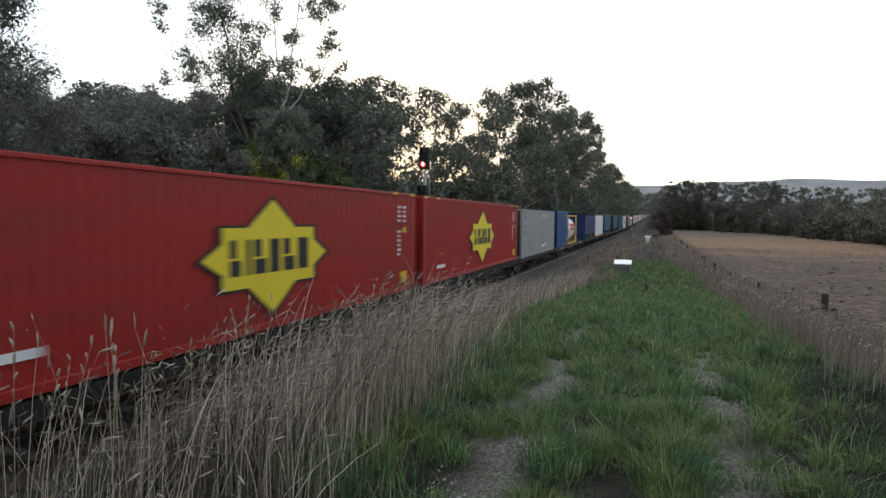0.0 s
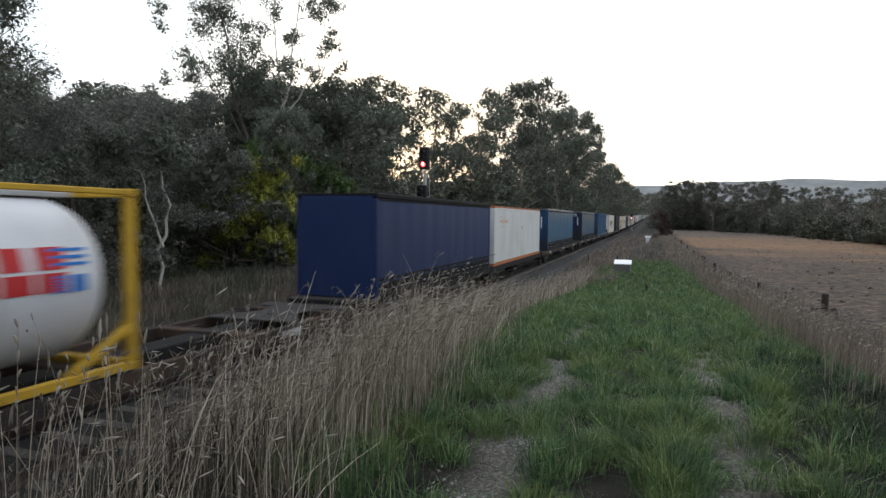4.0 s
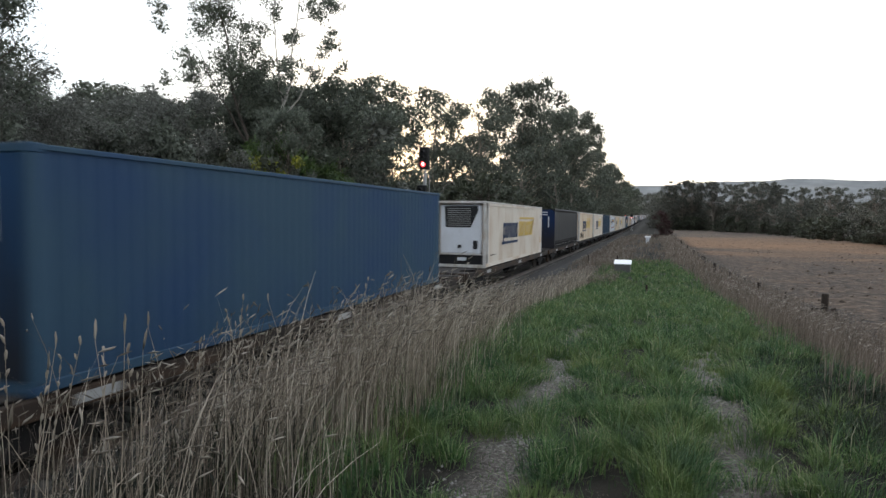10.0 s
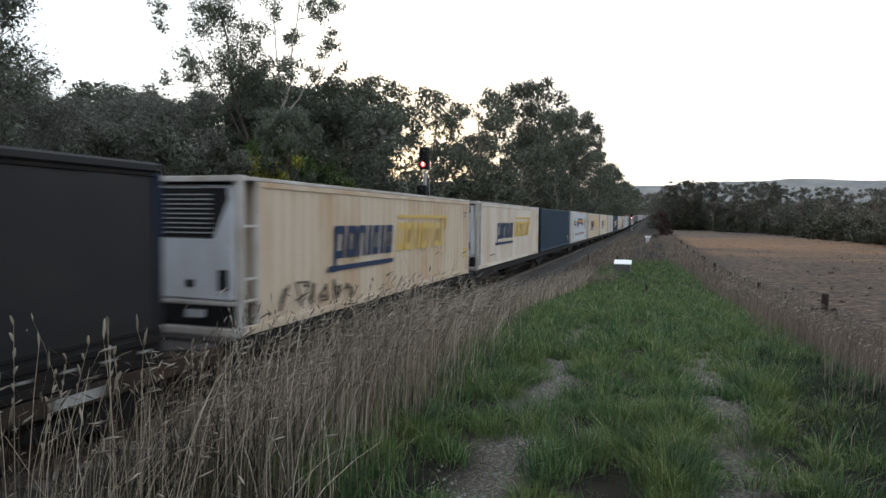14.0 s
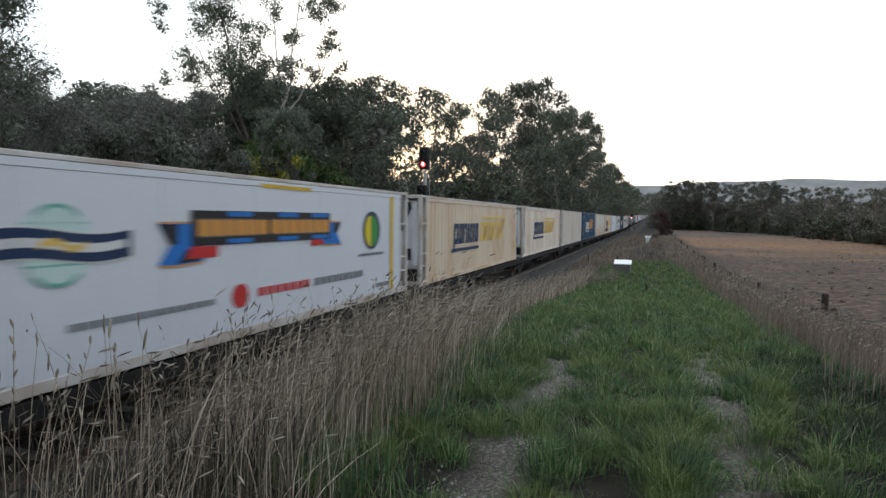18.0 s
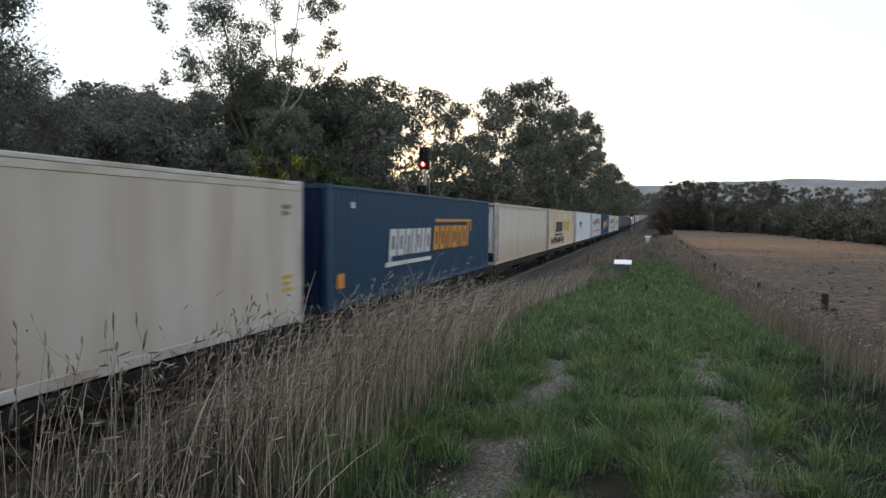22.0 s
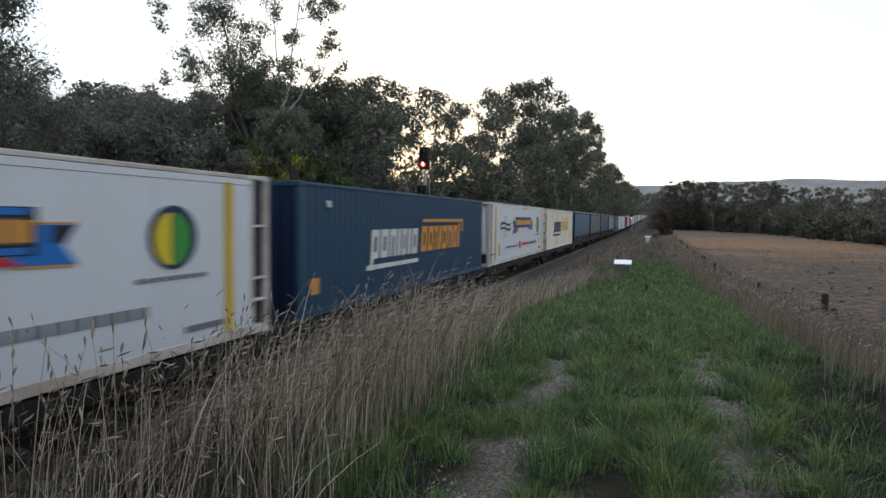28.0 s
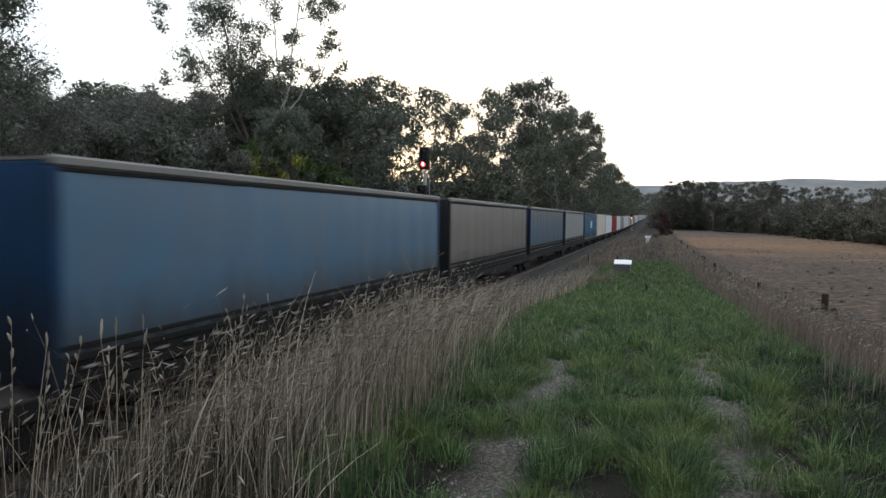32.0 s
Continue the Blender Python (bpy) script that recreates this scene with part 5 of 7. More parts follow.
def box_frame(c, L, H, mat, rail=0.14, castings=None, posts=0.12, post_mat=None, rail_mat=None):
    """Corner posts, rails, castings, floor and roof that every box container has."""
    y = L / 2
    for sy in (-1, 1):
        for sx in (-1, 1):
            bx("corner_post", post_mat or mat, c, min(sx * HALF, sx * (HALF - posts)), max(sx * HALF, sx * (HALF - posts)), min(sy * y, sy * (y - posts)), max(sy * y, sy * (y - posts)), 0.118, H - 0.118, 0.012)
            for z0 in (0.0, H - 0.118):
                bx("corner_casting", castings or mat, c, sx * (HALF + 0.004) - (0.162 if sx > 0 else 0), sx * (HALF + 0.004) + (0.162 if sx < 0 else 0),
                   sy * (y + 0.004) - (0.178 if sy > 0 else 0), sy * (y + 0.004) + (0.178 if sy < 0 else 0), z0, z0 + 0.118, 0.012)
        bx("end_rail", mat, c, -HALF + 0.16, HALF - 0.16, min(sy * y, sy * (y - 0.1)), max(sy * y, sy * (y - 0.1)), H - 0.11, H - 0.004, 0.01)
        bx("end_sill", mat, c, -HALF + 0.16, HALF - 0.16, min(sy * y, sy * (y - 0.1)), max(sy * y, sy * (y - 0.1)), 0.004, 0.14, 0.01)
    for sx in (-1, 1):
        a, b = sorted((sx * (HALF - 0.002), sx * (HALF - 0.08)))
        bx("bottom_rail", rail_mat or mat, c, a, b, -y + 0.18, y - 0.18, 0.02, 0.02 + rail, 0.01)
        bx("top_rail", mat, c, a, b, -y + 0.18, y - 0.18, H - 0.085, H - 0.012, 0.01)
    bx("roof", mat, c, -HALF + 0.08, HALF - 0.08, -y + 0.1, y - 0.1, H - 0.06, H - 0.03)
    bx("floor", M_DARK, c, -HALF + 0.08, HALF - 0.08, -y + 0.1, y - 0.1, 0.06, 0.14)


def rods_and_doors(c, L, H, mat, rod, y=None, bar=M_GREYTRIM):
    """Two door leaves with lock rods at the end that leads."""
    y = -L / 2 if y is None else y
    for s in (-1, 1):
        a, b = sorted((s * 0.008, s * (HALF - 0.125)))
        d = bx("door", mat, c, a, b, y + 0.012, y + 0.06, 0.145, H - 0.115, 0.012)
        for f in (0.3, 0.75):
            bm = bmesh.new()
            x = s * (HALF - 0.13) * f - (a + b) / 2
            h = (H - 0.26) / 2
            add_cyl(bm, (x, -0.045, -h), (x, -0.045, h), 0.017, n=8)
            add_box(bm, x - 0.02, x + 0.25 * s if s > 0 else x + 0.02, -0.06, -0.03, -0.32, -0.27) if s > 0 else add_box(bm, x - 0.25, x + 0.02, -0.06, -0.03, -0.32, -0.27)
            part("lock_rod", bm, rod, d)
        for k in range(4):
            z = -0.9 + k * 0.62
            hx = s * (HALF - 0.13) - (a + b) / 2
            p = bx("hinge", M_DARK if bar is M_GREYTRIM else bar, d, min(hx, hx - s * 0.12), max(hx, hx - s * 0.12), -0.05, -0.02, z, z + 0.09, 0.006)


def steel_box(c, L, H, mat, dark_end=None, lead_mat=None):
    """Corrugated dry box."""
    box_frame(c, L, H, mat)
    for sx in (-1, 1):
        corrugated("side_panel", mat, c, sx * (HALF - 0.012), -L / 2 + 0.115, L / 2 - 0.115, 0.15, H - 0.08)
    if dark_end:
        e = bx("end_wall", dark_end, c, -HALF + 0.125, HALF - 0.125, -L / 2 + 0.02, -L / 2 + 0.06, 0.145, H - 0.112, 0.01, "deep blue flat end with rusty streaks")
        bx("notice_plate", M_PRINTW, e, -0.92, -0.6, -0.03, -0.021, H / 2 - 0.62, H / 2 - 0.36)
        bx("lettering_bar", M_PRINTW, e, 0.52, 0.6, -0.03, -0.021, H / 2 - 1.2, H / 2 - 0.4)
    else:
        corrugated_end("end_wall", lead_mat or mat, c, -L / 2 + 0.02, 0.13, H - 0.1)
    rods_and_doors(c, L, H, dark_end or mat, M_GREYTRIM, L / 2 - 0.07)


def ribbed_box(c, L, H, mat, frame_mat, unit=True, ribs=True, flip=False, post_mat=None, door_mat=None):
    """Insulated box: shallow ribbed or smooth skin, cooling unit in an open frame at the leading end."""
    y0 = -L / 2 + (0.48 if unit else 0.0)
    box_frame(c, L, H, frame_mat, 0.16, post_mat=post_mat, rail_mat=mat if ribs else frame_mat)

    def along(a, b):
        return (-b, -a) if flip else (a, b)
    for sx in (-1, 1):
        if ribs:
            corrugated("side_panel", mat, c, sx * (HALF - 0.01), *along(y0 + 0.1, L / 2 - 0.115), 0.17, H - 0.2, pitch=0.38, depth=0.042)
        else:
            n = 6
            w = (L / 2 - 0.115 - y0 - 0.1) / n
            for k in range(n):
                a, b = sorted((sx * (HALF - 0.012), sx * (HALF - 0.05)))
                bx("side_panel", mat, c, a, b, *along(y0 + 0.1 + k * w + 0.003, y0 + 0.1 + (k + 1) * w - 0.003), 0.17, H - 0.2, 0.004)
        a, b = sorted((sx * (HALF - 0.004), sx * (HALF - 0.05)))
        bx("cap_strip", mat, c, a, b, *along(y0 + 0.1, L / 2 - 0.115), H - 0.197, H - 0.09, 0.008)
        if unit:
            a, b = sorted((sx * (HALF - 0.005), sx * (HALF - 0.09)))
            bx("frame_post", frame_mat, c, a, b, *along(y0, y0 + 0.09), 0.17, H - 0.09, 0.01)
            for z in (0.62, 1.02, 1.98):
                bx("rung", frame_mat, c, a, b, *along(-L / 2 + 0.13, y0 - 0.002), z, z + 0.045, 0.006)
    bx("bulkhead", mat, c, -HALF + 0.1, HALF - 0.1, *along(y0 + 0.12, y0 + 0.2), 0.16, H - 0.12)
    if not unit or flip:
        rods_and_doors(c, L, H, door_mat or mat, M_DARK if door_mat else M_GREYTRIM, -L / 2, M_GREYTRIM if door_mat or ribs else mat)
    if unit:
        u = bx("cooling_unit", M_REEFW, c, -0.92, 0.92, *along(-L / 2 + 0.16, y0 + 0.11), 0.62, H - 0.16, 0.04, "white cooling machine casing")
        g0 = (H - 0.16 + 0.62) / 2
        hy = (y0 + 0.11 - (-L / 2 + 0.16)) / 2
        bm = bmesh.new()
        top, bot = H - 0.22 - g0, 1.78 - g0
        vs = [(-0.72, top), (0.8, top), (0.84, top - 0.2), (0.5, bot), (-0.66, bot)]
        f0, f1 = along(-hy - 0.012, -hy + 0.002)
        a = [bm.verts.new((x, f0, z)) for x, z in vs]
        b = [bm.verts.new((x, f1, z)) for x, z in vs]
        bm.faces.new(a), bm.faces.new(b[::-1])
        for i in range(5):
            bm.faces.new((a[i], a[(i + 1) % 5], b[(i + 1) % 5], b[i]))
        part("grille_surround", bm, M_BLACK, u)
        for k in range(9):
            z = bot + 0.08 + k * (top - bot - 0.12) / 9
            bx("grille_slat", M_GREYTRIM, u, -0.56, 0.5, *along(-hy - 0.04, -hy - 0.014), z, z + 0.022)
        bx("control_box", M_BLACK, u, 0.62, 0.82, *along(-hy - 0.03, -hy + 0.004), 0.82 - g0, 1.2 - g0, 0.01)
        bx("latch", M_BLACK, u, -0.1, 0.08, *along(-hy - 0.02, -hy + 0.004), 0.86 - g0, 1.0 - g0, 0.01)
        bx("fuel_bay", M_BLACK, c, -0.98, 0.98, *along(-L / 2 + 0.2, y0 + 0.11), 0.15, 0.6, 0.02)
        bx("bay_tank", M_REEFW, c, -0.1, 0.3, *along(-L / 2 + 0.12, -L / 2 + 0.19), 0.3, 0.44, 0.01)
        bx("cross_bar", frame_mat, c, -HALF + 0.125, HALF - 0.125, *along(-L / 2 + 0.02, -L / 2 + 0.09), 0.56, 0.63, 0.008)


def curtain_box(c, L, H, curtain, end, rail=M_ROOFRAIL, seed=1, bars=True, skirt=M_DARK, fringe=M_GREYTRIM):
    """Curtain-sided box: soft rippled curtain, roof rail, straps and buckles, flat end wall."""
    y = L / 2
    rng = random.Random(seed)
    for sx in (-1, 1):
        n = int(L / 0.16)
        vs, fs = [], []
        zs = (0.30, 0.36, 0.8, 1.7, 2.4, H - 0.15)
        for j, z in enumerate(zs):
            for i in range(n + 1):
                q = -y + 0.13 + (L - 0.26) * i / n
                d = 0.018 * noise.noise((q * 1.1, z * 0.35, seed * 7.0)) + 0.012 * noise.noise((q * 3.6, z * 0.6, seed)) + 0.006 * math.sin(q * 5.2)
                if 0 < j < 5:
                    d += 0.008
                vs.append((sx * (HALF - 0.035 + d), q, z))
        for j in range(5):
            for i in range(n):
                k = j * (n + 1) + i
                fs.append((k, k + 1, k + n + 2, k + n + 1))
        mesh_object("curtain", raw_mesh("curtain", vs, fs, curtain, True), c)
        a, b = sorted((sx * (HALF + 0.012), sx * (HALF - 0.10)))
        bx("roof_rail", rail, c, a, b, -y, y, H - 0.15, H, 0.035)
        a, b = sorted((sx * (HALF - 0.03), sx * (HALF - 0.09)))
        # dark strip added as the shadow gap under the roof rail
        shadow_x = sorted((sx * (HALF - 0.008), sx * (HALF - 0.09)))
        bx("rail_lip", skirt, c, *shadow_x, -y + 0.13, y - 0.13, H - 0.205, H - 0.151, 0.008)
        if sx > 0:
            bx("hem_band", skirt, c, HALF - 0.03, HALF + 0.002, -y + 0.14, y - 0.14, 0.47, 0.535, 0.008)
            bx("hem_band", skirt, c, HALF - 0.03, HALF + 0.002, -y + 0.14, y - 0.14, 0.31, 0.40, 0.008)
        bx("skirt", skirt, c, a, b, -y + 0.13, y - 0.13, 0.12, 0.30, 0.01)
        a, b = sorted((sx * HALF, sx * (HALF - 0.10)))
        bx("bottom_rail", skirt, c, a, b, -y + 0.13, y - 0.13, 0.0, 0.118, 0.01)
        if sx > 0:
            k = int(L / 0.62)
            for i in range(k):
                q = -y + 0.5 + i * (L - 0.9) / (k - 1)
                bx("strap", skirt, c, HALF - 0.022, HALF + 0.004, q - 0.02, q + 0.02, 0.10, 0.46)
                bx("buckle", fringe, c, HALF - 0.022, HALF + 0.014, q - 0.05, q + 0.09, 0.20, 0.235, 0.004)
        for sy in (-1, 1):
            a, b = sorted((sx * HALF, sx * (HALF - 0.13)))
            e, f = sorted((sy * y, sy * (y - 0.13)))
            bx("corner_post", end, c, a, b, e, f, 0.0, H - 0.152, 0.015)
    for sy in (-1, 1):
        e, f = sorted((sy * (y - 0.012), sy * (y - 0.07)))
        p = bx("end_wall", end, c, -HALF + 0.132, HALF - 0.132, e, f, 0.02, H - 0.08, 0.01)
        if sy < 0 and bars:
            h = (H - 0.1) / 2
            for z, w in ((h - 0.22, 0.82), (h - 0.40, 0.82)):
                bx("white_bar", M_PRINTW, p, -w, w - 0.15, -0.035, -0.027, z, z + 0.07)
            bx("notice_plate", M_PRINTW, p, -0.72, -0.32, -0.035, -0.027, h - 0.85, h - 0.62)
            bx("lettering_bar", M_PRINTW, p, 0.72, 0.80, -0.035, -0.027, h - 1.3, h - 0.5)
        for x in (-0.5, 0.0, 0.5):
            bx("stiffener", end, p, x - 0.03, x + 0.03, sy * 0.028 - 0.012, sy * 0.028 + 0.012, -H / 2 + 0.2, H / 2 - 0.75 if sy < 0 else H / 2 - 0.2, 0.005)
    bx("roof", rail, c, -HALF + 0.1, HALF - 0.1, -y + 0.02, y - 0.02, H - 0.06, H - 0.02)
    bx("floor", M_DARK, c, -HALF + 0.1, HALF - 0.1, -y + 0.07, y - 0.07, 0.02, 0.12)


# glyph outlines stand for lettering as plain slanted blocks
def notched(y0, z0, widths, heights, gap, slant, hole=True):
    """Slanted blocks with a slot cut into each, so that they read as heavy lettering from afar."""
    out, y = [], y0
    for k, (w, (b, t)) in enumerate(zip(widths, heights)):
        def q(u, z):
            return (y + u * w + slant * z, z0 + z)
        m = (b + t) / 2
        if w < 0.28 or not hole:
            out.append([q(0, b), q(1, b), q(1, t), q(0, t)])
        else:
            g = [[q(0, b), q(0.35, b), q(0.35, t), q(0, t)], [q(0.66, max(b, 0)), q(1, max(b, 0)), q(1, t), q(0.66, t)],
                 [q(0.35, t - 0.19), q(0.66, t - 0.19), q(0.66, t), q(0.35, t)]]
            if k % 3 < 2:
                g.append([q(0.35, max(b, 0)), q(0.66, max(b, 0)), q(0.66, max(b, 0) + 0.18), q(0.35, max(b, 0) + 0.18)])
            out.append(g)
        y += w + gap
    return out


def two_word_mark(c, L, first, second, dz=0.0, dy=0.0):
    """Two-colour company mark as plain blocks with an underline and an overline."""
    y = -L / 2 + 3.15 + dy
    wide = [0.52, 0.50, 0.46, 0.24, 0.36, 0.24, 0.46]
    tall = [(-0.30, 0.76)] + [(0.0, 0.76)] * 6
    slabs("letter_block", first, c, notched(y + 0.25, 1.22 + dz, wide, tall, 0.10, 0.13))
    slabs("underline", first, c, [[(y, 0.94 + dz), (y + 3.75, 0.94 + dz), (y + 3.77, 1.06 + dz), (y + 0.02, 1.06 + dz)]])
    wide = [0.58, 0.52, 0.40, 0.26, 0.54, 0.58, 0.52, 0.24]
    tall = [(0.0, 0.80)] * 7 + [(0.0, 0.9)]
    slabs("letter_block", second, c, notched(y + 3.98, 1.24 + dz, [w * 0.93 for w in wide], tall, 0.105, 0.13))
    slabs("accent_line", second, c, [[(y + 4.15, 2.17 + dz), (y + 8.55, 2.17 + dz), (y + 8.57, 2.27 + dz), (y + 4.17, 2.27 + dz)],
                                  [(y + 8.42, 1.8 + dz), (y + 8.53, 1.8 + dz), (y + 8.57, 2.17 + dz), (y + 8.46, 2.17 + dz)]])


def number_bars(c, y, z, mat, rows=3, w=0.5):
    shapes = []
    for k in range(rows):
        shapes.append([(y, z - k * 0.13), (y + w * (1 - 0.2 * (k % 2)), z - k * 0.13), (y + w * (1 - 0.2 * (k % 2)), z - k * 0.13 + 0.07), (y, z - k * 0.13 + 0.07)])
    slabs("number_mark", mat, c, [shapes])


def plate(c, y0, y1, z0, z1, mat, name="placard"):
    slabs(name, mat, c, [[(y0, z0), (y1, z0), (y1, z1), (y0, z1)]])


def diamond_mark(c, L, y):
    """Stepped yellow star sign with a black edge and dark blocks across it."""
    def star(s):
        return [(y + a * s, 1.43 + 1.12 * b * s) for a, b in ((-2.10, 0), (-1.56, 0.25), (-1.56, 0.5), (-0.80, 0.5), (-0.45, 0.72), (0, 0.99), (0.45, 0.72), (0.80, 0.5), (1.56, 0.5), (1.56, 0.25),
                                                      (2.10, 0), (1.56, -0.25), (1.56, -0.5), (0.80, -0.5), (0.45, -0.72), (0, -0.99), (-0.45, -0.72), (-0.80, -0.5), (-1.56, -0.5), (-1.56, -0.25))]
    slabs("star_edge", M_LOGODK, c, [star(1.05)])
    slabs("star", M_LOGOYEL, c, [star(0.97)], HALF + 0.011)
    slabs("star_band", M_LOGOYEL, c, [[(y - 1.46, 1.06), (y + 1.46, 1.06), (y + 1.46, 1.82), (y - 1.46, 1.82)]], HALF + 0.016)
    for k, w in enumerate((0.32, 0.14, 0.40, 0.34, 0.42, 0.40)):
        x = y - 1.33 + (0, 0.47, 0.70, 1.2, 1.66, 2.2)[k]
        sh = [[(x, 1.12), (x + w, 1.12), (x + w, 1.40), (x, 1.40)], [(x, 1.44), (x + w * 0.6, 1.44), (x + w * 0.6, 1.76), (x, 1.76)]] if k % 2 == 0 else [[(x, 1.12), (x + w, 1.12), (x + w, 1.76), (x, 1.76)]]
        slabs("dark_block", M_LOGODK, c, [sh], HALF + 0.021)


def three_marks(c, L, y, lead):
    """Round teal emblem, banner on blue ribbons, round leaf emblem, and lines of small print. y: leading end."""
    slabs("round_emblem", M_TEAL, c, [disc(y + 2.95, 1.80, 0.50, 0.52, 24)])
    for a0, z in ((0, 2.06), (180, 1.54)):
        slabs("emblem_line", M_SEAFOAM, c, [disc(y + 2.95, 1.80, 0.50, 0.52, 10, a0 + 48, a0 + 132)[::1] + disc(y + 2.95, 1.80, 0.46, 0.47, 10, a0 + 48, a0 + 132)[::-1]], HALF + 0.009)
        plate(c, y + 2.50, y + 3.40, z, z + 0.035, M_SEAFOAM, "emblem_line")

    def wave(lo, hi, a=1.85, b=4.1):
        m = 20
        up = [(y + a + (b - a) * i / m, hi + 0.05 * math.sin(i * 6.283 / m)) for i in range(m + 1)]
        return up + [(p, q - hi + lo) for p, q in reversed(up)]
    slabs("wave_edge", M_PRINTW, c, [wave(1.60, 2.00, 1.82, 4.13)], HALF + 0.010)
    slabs("wave_band", M_INK, c, [wave(1.62, 1.98)], HALF + 0.013)
    slabs("wave_stripe", M_PRINTW, c, [wave(1.745, 1.86, 1.95, 4.0)], HALF + 0.016)
    slabs("wave_print", M_GOLD, c, [wave(1.755, 1.85, 2.7, 3.35)], HALF + 0.019)
    tail = [[(y + 4.6, 2.06), (y + 5.4, 2.06), (y + 5.6, 1.45), (y + 4.95, 1.42), (y + 4.6, 1.44), (y + 4.85, 1.74)],
            [(y + 9.6, 2.06), (y + 10.35, 2.06), (y + 10.15, 1.8), (y + 10.35, 1.56), (y + 9.4, 1.58)]]
    slabs("ribbon_edge", M_AMBER, c, [[(p, q + 0.03 if q > 1.8 else q - 0.03) for p, q in t] for t in tail])
    slabs("ribbon", M_BRIGHTBLUE, c, tail, HALF + 0.010)
    slabs("ribbon_shade", M_LOGODK, c, [[(y + 4.62, 2.05), (y + 5.02, 2.05), (y + 5.0, 1.74), (y + 4.86, 1.74)], [(y + 5.0, 1.44), (y + 5.5, 1.47), (y + 5.5, 1.56), (y + 5.2, 1.66)], [(y + 10.0, 2.05), (y + 10.33, 2.05), (y + 10.14, 1.82), (y + 9.98, 1.84)]], HALF + 0.012)
    slabs("ribbon_fold", M_PRINTRED, c, [[(y + 5.2, 1.5), (y + 5.95, 1.5), (y + 5.95, 1.68), (y + 5.3, 1.70)], [(y + 9.0, 1.56), (y + 9.6, 1.6), (y + 9.3, 1.72), (y + 9.0, 1.72)]], HALF + 0.014)
    slabs("banner", M_LOGODK, c, [[(y + 5.3, 1.70), (y + 9.8, 1.70), (y + 9.8, 2.27), (y + 5.3, 2.27)]], HALF + 0.017)
    for a in (6.2, 7.75, 9.0):
        plate_at = [[(y + a, z), (y + a + 0.7, z), (y + a + 0.7, z + 0.08), (y + a, z + 0.08)] for z in (1.715, 2.175)]
        slabs("banner_edge", M_BRIGHTBLUE, c, plate_at, HALF + 0.021)
    slabs("banner_ground", M_SCRAWL, c, [[(y + 5.42, 1.83), (y + 7.32, 1.83), (y + 7.32, 2.14), (y + 5.42, 2.14)], [(y + 7.46, 1.83), (y + 9.66, 1.83), (y + 9.66, 2.14), (y + 7.46, 2.14)]], HALF + 0.020)
    sh = []
    for k in range(13):
        a = y + 5.45 + k * 0.325 + (0.09 if k > 5 else 0)
        sh.append([(a, 1.86), (a + 0.29, 1.85), (a + 0.29, 2.11), (a, 2.12)])
    slabs("banner_block", M_AMBER, c, sh, HALF + 0.023)
    slabs("leaf_emblem", M_INK, c, [disc(y + 12.05, 1.85, 0.52, 0.49, 24)])
    slabs("leaf_left", M_LOGOYEL, c, [disc(y + 12.0, 1.83, 0.36, 0.40, 12, 90, 270)], HALF + 0.011)
    slabs("leaf_right", M_LEAFGREEN, c, [disc(y + 12.05, 1.83, 0.36, 0.40, 12, -90, 90)], HALF + 0.011)
    slabs("red_dot", M_PRINTRED, c, [disc(y + 6.56, 0.77, 0.24, 0.22, 16)])
    sh = [[(y + 7.1 + k * 0.27, 0.70), (y + 7.3 + k * 0.27, 0.70), (y + 7.3 + k * 0.27, 0.86), (y + 7.1 + k * 0.27, 0.86)] for k in range(7)]
    slabs("print_bar", M_PRINTRED, c, sh)
    sh = [[(y + 9.15 + k * 0.27, 0.70), (y + 9.35 + k * 0.27, 0.70), (y + 9.35 + k * 0.27, 0.86), (y + 9.15 + k * 0.27, 0.86)] for k in range(9)]
    sh += [[(y + 3.1 + k * 0.2, 0.70), (y + 3.25 + k * 0.2, 0.70), (y + 3.25 + k * 0.2, 0.80), (y + 3.1 + k * 0.2, 0.80)] for k in range(14)]
    sh += [[(y + 11.3 + k * 0.17, 1.2), (y + 11.43 + k * 0.17, 1.2), (y + 11.43 + k * 0.17, 1.27), (y + 11.3 + k * 0.17, 1.27)] for k in range(9)]
    slabs("print_bar", M_PRINTGREY, c, sh)
    for q in ((0.78, L - 1.15) if lead else (0.78, L - 1.37)):
        plate(c, y + q, y + q + 0.22, 0.18, 2.76, M_YELLOW, "yellow_stripe")
    plate(c, y + 7.2, y + 9.0, 2.72, 2.79, M_YELLOW, "yellow_strip")
    plate(c, y + 1.5, y + 1.82, 0.40, 0.98, M_YELLOW)
    plate(c, y + 12.3, y + 13.2, 0.34, 0.44, M_PRINTRED if lead else M_PRINTGREY, "print_bar")
    if lead:
        plate(c, y + 12.6, y + 12.85, 0.62, 0.95, M_YELLOW)


